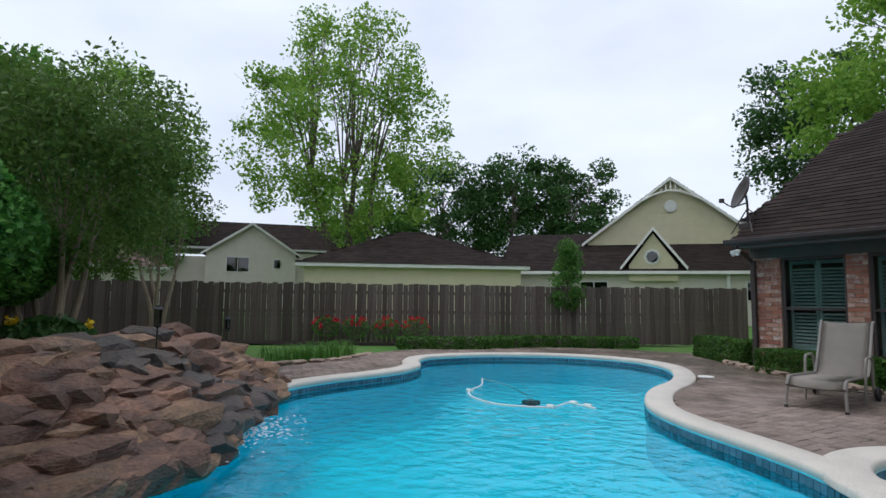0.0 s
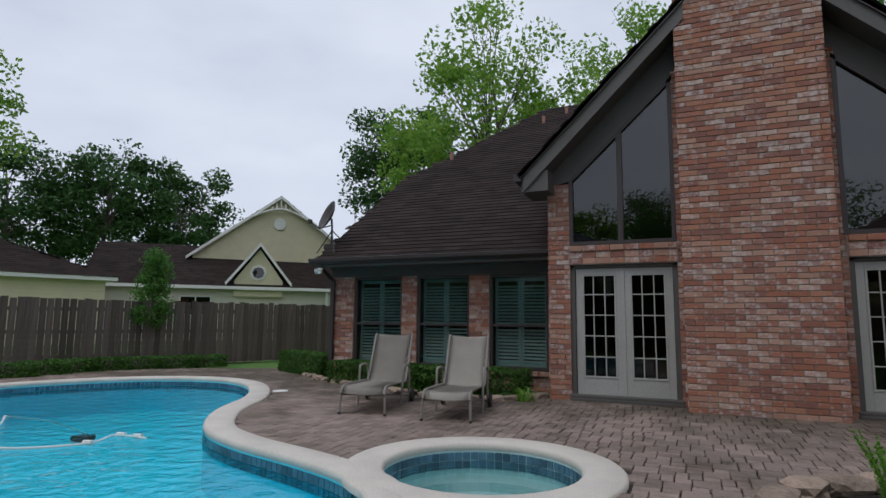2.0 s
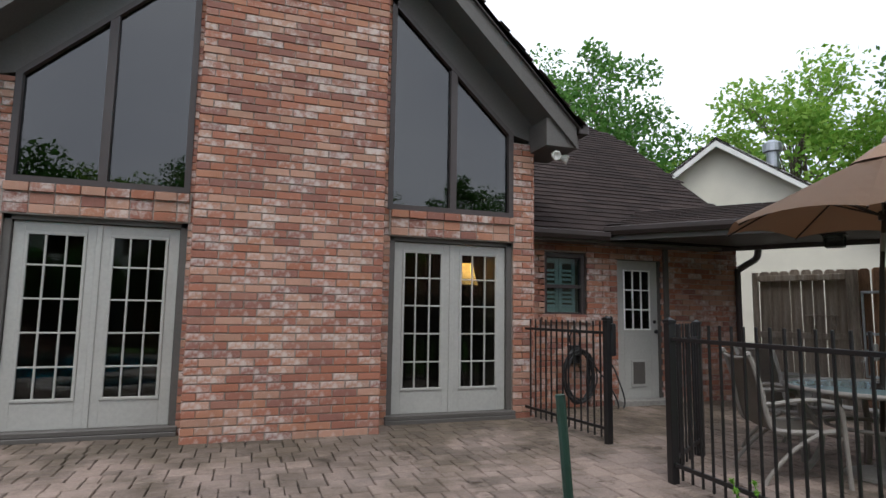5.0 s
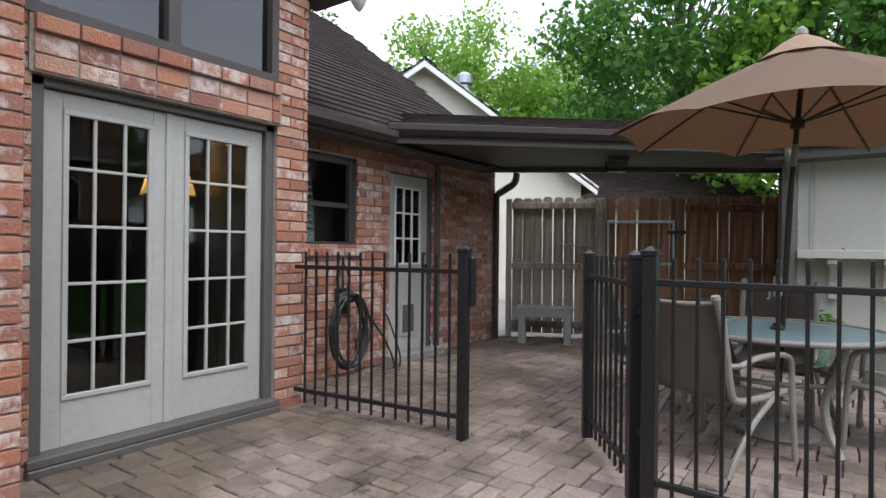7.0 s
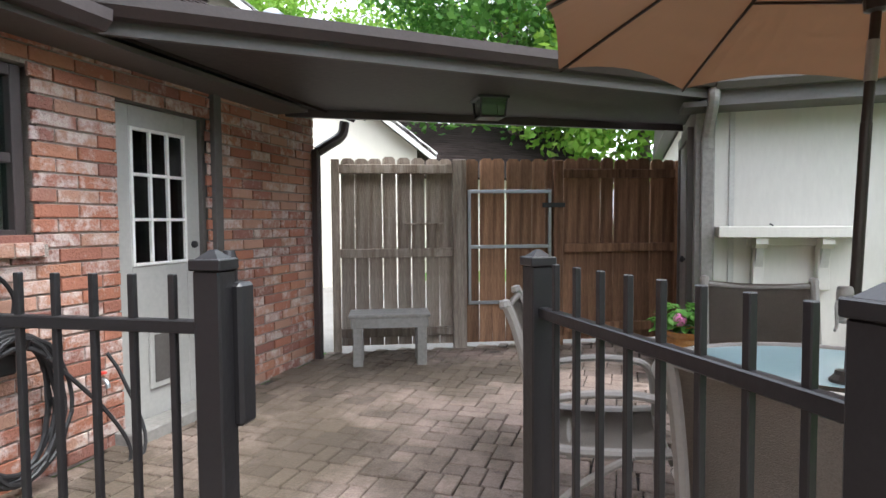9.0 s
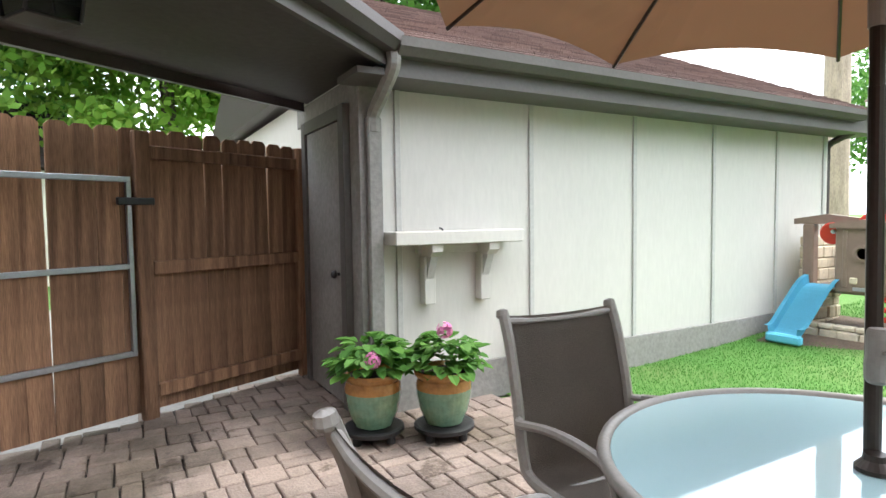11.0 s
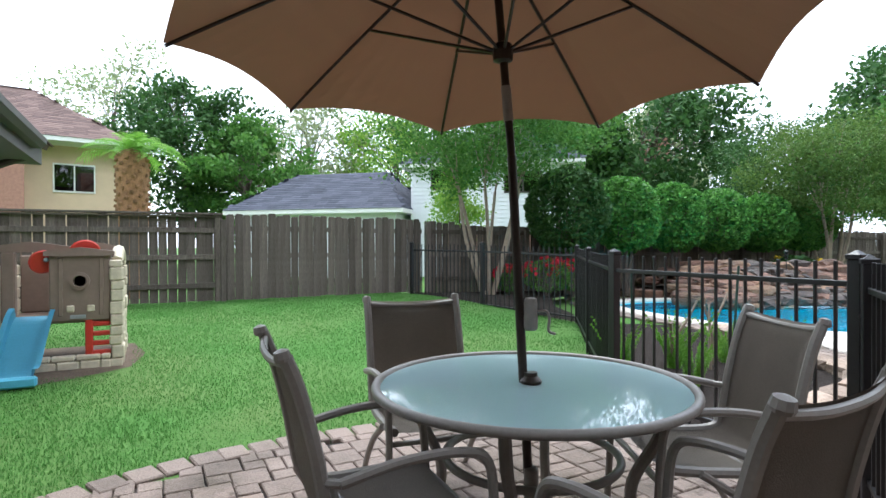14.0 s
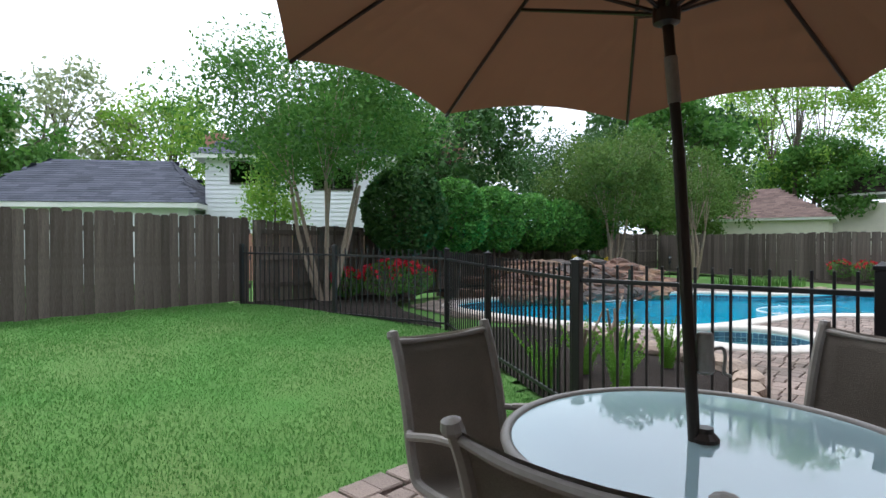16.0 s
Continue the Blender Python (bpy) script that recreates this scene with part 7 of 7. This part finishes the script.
stk = root("pruned_stems", 1.77, -5.15, .0, 0, "bare pruned shrub stems tied to green stakes", "stems")
for a, b, c, r in (((0, 0, -.02), (.12, .06, .4), (.28, .1, .66), .018), ((.12, .06, .4), (.02, .1, .62), (-.06, .12, .78), .014), ((.5, -.1, -.02), (.62, .0, .3), (.78, .12, .52), .02), ((.62, 0, .3), (.5, .1, .55), (.44, .15, .72), .014), ((.3, .2, -.02), (.32, .2, .4), (.33, .2, .68), .016)):
    part("stem", T(curve([a, b, c], 4), r, 7, r * .7), BARK_PALE, stk)
STAKE = mat("green_coated_stake", (.02, .05, .035), .5, var=.2, scale=8, bump=.05)
for x, y, l in ((-.15, .1, -.08), (1.2, .05, .03)):
    part("stake", T([(x, y, -.02), (x + l, y + .02, 1.05)], .013, 8), STAKE, stk, "green coated stake")

tree(-10.5, -10.8, 5.0, 2.15, "multi-stemmed crape myrtle with dense olive leaves", L_OLIVE, BARK_PALE, trunk=.065, fork=.42, low=.34, clumps=110, per=120, leaf=.085, stems=6, seed=101, name="crape_myrtle", spread=.2)
tree(-14.2, -9.2, 4.9, 1.35, "multi-stemmed crape myrtle near the side fence", L_OLIVE, BARK_PALE, trunk=.055, fork=.35, low=.5, clumps=44, per=60, leaf=.085, stems=4, seed=102, name="crape_myrtle", spread=.2)
tree(-12.6, -13.2, 5.7, 2.6, "crape myrtle with dark green leaves by the back corner", L_DARK, BARK_PALE, trunk=.07, fork=.4, low=.3, clumps=100, per=110, leaf=.10, stems=4, seed=103, name="crape_myrtle", spread=.2)
tree(.55, -11.65, 5.2, 2.55, "multi-stemmed crape myrtle in the rose bed", L_MID, BARK_PALE, trunk=.05, z=.15, fork=.45, low=.47, clumps=135, per=95, leaf=.085, stems=6, seed=104, name="crape_myrtle", spread=.2)
tree(-12.4, 1.3, 3.1, .55, "slim young evergreen before the fence", L_MID, BARK, trunk=.03, fork=.3, low=.28, clumps=50, per=60, leaf=.07, seed=105, name="young_tree", spread=.35, cone=True, limbs=10)
tree(-20, -10.6, 5.2, 1.9, "olive-leaved young tree beyond the side fence", L_OLIVE, BARK, trunk=.09, fork=.3, low=.22, clumps=60, per=80, leaf=.12, seed=106, spread=.22)
# beyond the fences
tree(-35.5, 2.4, 20.5, 6.9, "tall airy tree with fresh spring leaves", L_BRIGHT, trunk=.26, fork=.42, low=.2, clumps=170, per=70, leaf=.27, stems=4, seed=110, spread=.13, limbs=55)
tree(-51.7, -12.2, 20, 8.0, "tall airy tree with fresh spring leaves", L_BRIGHT, trunk=.24, stems=3, fork=.42, low=.22, clumps=130, per=75, leaf=.30, seed=111, spread=.14, limbs=40)
for i, (x, y, h, r, m_) in enumerate(((-48, 16.5, 15, 5.5, L_DARK), (-44, 22, 15.5, 5, L_DARK), (-41, 27, 15.5, 4.5, L_DARK), (-52, 10, 11, 6, L_MID), (-52, -10.5, 11, 5, L_MID), (-30, -17, 12, 5.5, L_DARK), (-26, -14.5, 9.5, 4, L_MID))):
    tree(x, y, h, r, "dark leafy tree beyond the neighbours' roofs", m_, trunk=.35, fork=.25, low=.16, clumps=80, per=85, leaf=.36, seed=120 + i, spread=.2)
for i, (x, y, h, r, m_, lb) in enumerate(((-9.5, 18.5, 17.5, 5.2, L_BRIGHT, "tall green tree behind the house"), (-17.5, 25.5, 16.5, 4.4, L_DARK, "dark tree behind the house"), (-1.5, 24, 19, 5, L_BRIGHT, "tall green tree behind the house"), (9, 25, 19, 5, L_MID, "tall green tree behind the house"), (18.5, 20, 15.5, 5, L_MID, "tall green tree behind the house"), (25, 13, 12.5, 5.5, L_BRIGHT, "bright green tree behind the breezeway"), (22.5, 1.5, 13.5, 5.0, L_MID, "large leafy tree behind the garage"), (32, 8, 13, 6, L_BRIGHT, "bright green tree behind the breezeway"), (20, -8, 12, 5, L_MID, "large leafy tree behind the garage"), (21.5, -2.8, 10.5, 3.8, L_BRIGHT, "bright green tree behind the garage"))):
    tree(x, y, h, r, lb, m_, trunk=.36, fork=.3, low=.26, clumps=110, per=85, leaf=.27, seed=140 + i, spread=.18, limbs=34)
for i, (x, y, h, r, m_) in enumerate(((5.2, -36, 10.5, 4.2, L_DARK), (2.6, -32, 7.5, 3.2, L_MID), (9.5, -47, 15, 6, L_PALE), (-3, -42, 12, 5, L_PALE), (-9, -40, 11, 5, L_BRIGHT), (-15, -22, 9.5, 4.5, L_DARK), (-10.5, -24, 9, 4, L_MID), (-20, -27, 10, 4, L_PALE), (20, -41, 13, 4.5, L_MID), (-27, -30, 12, 5, L_PALE))):
    tree(x, y, h, r, "tree beyond the back fence", m_, trunk=.3, fork=.28, low=.2, clumps=75, per=80 if m_ is not L_PALE else 45, leaf=.28, seed=160 + i, spread=.2)
tree(-1.2, -16.2, 4.6, .9, "young feathery cypress beyond the back fence", L_BRIGHT, trunk=.05, fork=.3, low=.2, clumps=55, per=60, leaf=.09, seed=180, cone=True, spread=.35, limbs=10)

# palms
palm = root("palm_tree", 7.45, -17.4, 0, 0, "stout palm with rough trunk and a tuft of fronds", "palm tree")
bm = lathe([(.30, -.1), (.32, 1.5), (.36, 2.6), (.38, 3.2), (.30, 3.6), (.1, 3.75)], 20)
PALMSTUB = mat("orange_brown_palm_stub", (.30, .155, .075), .9, var=.5, scale=6, fine=40, bump=.6, isl=.35)
part("trunk", bm, PALMSTUB, palm)
rnd = random.Random(19)
for k in range(110):
    a, z = k * 2.4, 1.6 + k * .018
    bm = rock_bm(rnd, .07, .05, .05)
    part("frond_stub", bm, PALMSTUB, palm).matrix_basis = pose(math.cos(a) * .34, math.sin(a) * .34, z, 0, 0, math.degrees(a))
V, F = [], []
for k in range(54):
    a, el_ = rnd.uniform(0, 6.28), rnd.uniform(.2, 1.3)
    pts = [Vector((math.cos(a) * math.cos(el_) * s * 1.0, math.sin(a) * math.cos(el_) * s * 1.0, 3.65 + math.sin(el_) * s * .85 - .35 * s * s)) for s in (0, .35, .7, 1.0, 1.3)]
    for p, q in zip(pts, pts[1:]):
        for s in (-1, 1):
            for j in range(4):
                b = p.lerp(q, j / 4)
                side = Vector((-math.sin(a), math.cos(a), 0)) * s * .24 + (q - p) * .7
                i0 = len(V)
                V += [tuple(b), tuple(b + (q - p) * .12), tuple(b + side - Vector((0, 0, .08)))]
                F.append((i0, i0 + 1, i0 + 2))
raw("fronds", V, F, L_FERN, palm)["label"] = "yellow-green palm fronds"
tp_ = root("tall_palm", 13.2, -18.4, 0, 0, "bare tall trunk of a palm beyond the garage", "palm tree")
part("trunk", lathe([(.36, -.1), (.32, 2), (.30, 8), (.27, 14)], 16), BARK_PALE, tp_)
rs_ = np.random.RandomState(8)
leaves("fronds", rs_.normal(0, 1, (500, 3)) * (.9, .9, .5) + (0, 0, 14.4), .6, L_MID, tp_, rs_)


# ---- neighbouring houses ----
def lap(bm, x0, x1, z0, z1, y, step=.18):
    """Overlapping boards on a wall that faces -y."""
    z = z0
    while z < z1 - .02:
        q = min(z + step, z1)
        a = [bm.verts.new(v) for v in ((x0, y - .03, z), (x1, y - .03, z), (x1, y, q), (x0, y, q))]
        bm.faces.new(a)
        b = [bm.verts.new(v) for v in ((x0, y, z), (x1, y, z), (x1, y - .03, z), (x0, y - .03, z))]
        bm.faces.new(b)
        z = q


def nb_window(parent, x, y, z, w, h, bars=1, frame_m_=None):
    wn_ = part("window", B(x - w / 2, y - .06, z, x + w / 2, y + .02, z + h, .01), frame_m_ or WHITE, parent)
    for k in range(bars + 1):
        a = x - w / 2 + .06 + k * (w - .06) / (bars + 1)
        part("pane", B(a, y - .075, z + .07, a + (w - .06) / (bars + 1) - .06, y - .062, z + h - .07), SCREEN, wn_)


def hip(parent, x0, x1, y0, y1, z0, z1, inset, material, eave=.4, seed=1):
    x0, x1, y0, y1 = x0 - eave, x1 + eave, y0 - eave, y1 + eave
    m = (y0 + y1) / 2
    A, Bq = (x0 + inset, m, z1), (x1 - inset, m, z1)
    part("fascia_board", B(x0, y0, z0 - .18, x1, y1, z0 - .01), WHITE, parent)
    for i, poly in enumerate(([(x0, y0, z0), (x1, y0, z0), Bq, A], [(x1, y0, z0), (x1, y1, z0), Bq], [(x1, y1, z0), (x0, y1, z0), A, Bq], [(x0, y1, z0), (x0, y0, z0), A])):
        shingles(parent, poly, material, expo=.2, tab=.45, seed=seed + i)


def gable_house(parent, x0, x1, y0, y1, ze, zr, wall, roof, trim=None, seed=1, over=.35):
    """Gable end towards -y, lap siding, ridge along y."""
    xm = (x0 + x1) / 2
    part("wall", PR([(x0, -.05), (x1, -.05), (x1, ze), (xm, zr), (x0, ze)], "y", y0, y1), wall, parent)
    bm = bmesh.new()
    lap(bm, x0, x1, .0, ze, y0)
    z = ze
    while z < zr - .1:
        f = (z - ze) / (zr - ze)
        lap(bm, x0 + (xm - x0) * f + .1, x1 - (x1 - xm) * f - .1, z, min(z + .18, zr), y0)
        z += .18
    part("lap_siding", bm, wall, parent)
    k = (zr - ze) / (xm - x0)
    for s, a in ((1, x0), (-1, x1)):
        e = a - s * over
        ze2 = ze - over * k
        shingles(parent, [(e, y0 - over, ze2 + .06), (e, y1, ze2 + .06), (xm, y1, zr + .06), (xm, y0 - over, zr + .06)] if s > 0 else [(e, y1, ze2 + .06), (e, y0 - over, ze2 + .06), (xm, y0 - over, zr + .06), (xm, y1, zr + .06)], roof, expo=.2, tab=.45, seed=seed + s)
        part("rake_board", PR([(e, ze2 - .12), (xm, zr - .14), (xm, zr + .06), (e, ze2 + .06)], "y", y0 - over - .03, y0 - over + .01), trim or WHITE, parent)


def nb(name, x, y, rz, label):
    return root(name, x, y, 0, rz, label, "house", group="neighbouring houses")


# yellow garage with dark hip roof
yg = nb("yellow_garage", -26.3, 3.2, 68, "low pale yellow garage with dark hip roof")
part("wall", B(-5.6, 0, -.05, 5.6, 7, 2.95), YELLOW, yg)
bm = bmesh.new(); lap(bm, -5.6, 5.6, 0, 2.95, 0); part("lap_siding", bm, YELLOW, yg)
hip(yg, -5.6, 5.6, 0, 7, 3.0, 5.1, 5.4, SHINGLE, seed=200)
# cream two-storey house
ch = nb("cream_house", -45.5, -1.5, 78, "cream two-storey house with dark roof and gable")
gable_house(ch, -3.3, 3.3, 0, 9, 4.7, 6.9, CREAM, SHINGLE, seed=210)
nb_window(ch, -1.0, 0, 3.1, 1.7, 1.2); nb_window(ch, 1.9, 0, 3.4, .6, .8, 0)
part("wing_wall", B(-9, 2.5, -.05, -3.2, 9, 4.4), CREAM, ch)
hip(ch, -9, 8, 2.6, 9, 5.2, 7.6, 3, SHINGLE, seed=215)
part("wing_wall", B(3.2, 2.5, -.05, 8, 9, 4.9), CREAM, ch)
# yellow victorian-style house
vh = nb("yellow_house", -21.5, 17.2, 45, "pale yellow house with white gingerbread gable and dark roof")
gable_house(vh, -4.9, 4.9, 2.5, 10, 5.0, 8.75, YELLOW, SHINGLE, seed=220)
part("gable_vent", lathe([(.38, 0), (.38, .05), (.30, .07), (.05, .07)], 24), WHITE, vh).matrix_basis = pose(.0, 2.46, 7.05, 90)
for k in range(-4, 5):
    part("gingerbread", T([(k * .27, 2.1, 8.5 - abs(k) * .215), (k * .27, 2.1, 8.0 - abs(k) * .10)], .04, 6), WHITE, vh)
part("gingerbread_arch", T(curve([(-1.6, 2.1, 7.4), (-.9, 2.1, 7.75), (0, 2.1, 7.95), (.9, 2.1, 7.75), (1.6, 2.1, 7.4)], 5), .06, 6), WHITE, vh)
part("wall", B(-9.5, 0, -.05, 7.5, 9, 2.9), CREAM, vh)
shingles(vh, [(-10, -.5, 2.95), (8, -.5, 2.95), (8, 4.0, 5.6), (-10, 4.0, 5.6)], SHINGLE, expo=.2, tab=.45, seed=225)
part("eave_board", B(-10, -.55, 2.78, 8, -.48, 2.95), WHITE, vh)
dm = part("dormer", PR([(-1.3, 2.4), (1.3, 2.4), (1.3, 3.3), (0, 5.1), (-1.3, 3.3)], "y", -.3, 3), YELLOW, vh)
for s in (-1, 1):
    part("dormer_rake", PR([(s * 1.75, 3.0), (0, 5.25), (0, 5.45), (s * 1.8, 3.15)], "y", -.6, -.5), WHITE, dm)
    part("dormer_roof", PR([(s * 1.75, 3.05), (0, 5.3), (0, 5.4), (s * 1.75, 3.15)], "y", -.5, 3.2), SHINGLE, dm)
part("octagon_window", lathe([(.46, 0), (.46, .06), (.34, .08), (.05, .08)], 8), WHITE, dm).matrix_basis = pose(-.05, -.3, 3.75, 90)
part("octagon_pane", lathe([(.33, .085), (.02, .09)], 8), SCREEN, dm).matrix_basis = pose(-.05, -.3, 3.75, 90)
dm.location.x = -1.25
nb_window(vh, -4.5, 0, 1.3, 1.6, 1.1); nb_window(vh, 4.4, 0, 1.3, 1.8, 1.1)
for x in (2.6, 4.0, 6.4):
    part("porch_post", B(x - .08, -.3, 0, x + .08, -.14, 2.8, .01), WHITE, vh)
hip(vh, 4.9, 11, 6, 12, 6.4, 8.2, 2.5, SHINGLE, seed=228)
# cream gable house past the gate
cg = nb("cream_gable_house", 12.4, 5.2, -51, "cream stucco gable house past the side gate")
part("wall", PR([(-4.0, -.05), (4.0, -.05), (4.0, 2.9), (0, 5.75), (-4.0, 2.9)], "y", 0, 8), CREAM, cg)
for s in (-1, 1):
    part("rake_board", PR([(s * 4.3, 2.6), (0, 5.65), (0, 5.87), (s * 4.35, 2.8)], "y", -.35, -.3), WHITE, cg)
    shingles(cg, [(s * 4.35, -.35, 2.75), (s * 4.35, 8, 2.75), (0, 8, 5.87), (0, -.35, 5.87)], SHINGLE, expo=.2, tab=.45, seed=232 + s)
part("side_wing", B(4.0, 2.5, -.05, 11, 9, 2.5), CREAM, cg)
shingles(cg, [(3.6, 2.1, 2.5), (11.4, 2.1, 2.5), (11.4, 6, 4.6), (3.6, 6, 4.6)], SHINGLE, expo=.2, tab=.45, seed=236)
part("flue", lathe([(.16, 4.9), (.16, 5.9), (.25, 5.92), (.25, 6.15), (.1, 6.25)], 14, 1.2, 2.0), STEEL, cg)
# peach and brick house behind the back fence
ph = nb("peach_house", 11.4, -28.0, 190, "two-storey peach stucco and brick house with brown roof")
part("brick_wall", B(-4.6, 0, -.05, .0, 8, 5.2), FARBRICK, ph)
part("stucco_wall", B(.0, 1.0, -.05, 3.4, 8, 5.9), PEACH, ph)
hip(ph, -4.6, 3.4, 0, 8, 5.6, 8.2, 3.4, SHINGLE_TAN, seed=240)
part("chimney", B(-4.4, 1.5, 5, -3.0, 2.6, 8.0, .02), FARBRICK, ph)
part("arched_window", PR([(-2.4, 2.4), (-1.2, 2.4), (-1.2, 4.3), (-1.5, 4.6), (-2.1, 4.6), (-2.4, 4.3)], "y", -.06, .02), WHITE, ph)
part("arched_pane", PR([(-2.3, 2.5), (-1.3, 2.5), (-1.3, 4.25), (-1.55, 4.5), (-2.05, 4.5), (-2.3, 4.25)], "y", -.08, -.062), SCREEN, ph)
nb_window(ph, 1.7, 1.0, 3.5, 1.5, 1.2)
# blue-roofed garage and white house
bg = nb("grey_roof_garage", .9, -24.3, 140, "low garage with slate grey shingle roof")
part("wall", B(-3.8, 0, -.05, 3.3, 6, 2.6), WHITESIDE, bg)
hip(bg, -3.8, 3.3, 0, 6, 2.75, 4.6, 1.8, SHINGLE_BLUE, seed=250)
wh = nb("white_house", -5.9, -19.9, 140, "white two-storey lap-sided house with slate grey roof")
part("wall", B(-4.4, 0, -.05, 2.2, 8, 5.0), WHITESIDE, wh)
bm = bmesh.new(); lap(bm, -4.4, 2.2, 1.9, 5.0, 0); part("lap_siding", bm, WHITESIDE, wh)
hip(wh, -4.4, 2.2, 0, 8, 5.1, 7.7, 3.2, SHINGLE_BLUE, seed=255)
part("brick_base", B(-3.0, -.06, -.05, 2.2, -.03, 1.9), FARBRICK, wh)
nb_window(wh, -2.8, 0, 3.9, 1.5, .95, 1, DARKTRIM); nb_window(wh, .2, 0, 3.7, 1.5, .95, 1, DARKTRIM)
part("chimney", B(-5.6, 5, 3, -4.7, 6, 7.0, .02), FARBRICK, wh)
wh.scale.z = .9
# brown roofs beyond the shrubs
br_ = nb("brown_roof_house", -14.5, -26, 120, "brown-roofed house with a brick chimney beyond the shrubs")
part("wall", B(-6, 0, -.05, 6, 8, 3.0), FARBRICK, br_)
hip(br_, -6, 6, 0, 8, 3.2, 6.4, 3.8, SHINGLE_TAN, seed=260)
part("chimney", B(3.0, 1.2, 3, 4.2, 2.2, 7.0, .02), FARBRICK, br_)
fh = nb("far_house", -38, -14, 95, "far low house with grey-brown roof")
part("wall", B(-6, 0, -.05, 6, 8, 2.8), CREAM, fh)
hip(fh, -6, 6, 0, 8, 3.0, 5.4, 3.8, SHINGLE_TAN, seed=265)


# ---- single pieces of walls and paving ----
for name_, w_, h_, d_, c_, mt_, m_, parent_ in LATER:
    piece_object(name_, w_, h_, d_, c_, mt_, m_, parent_)
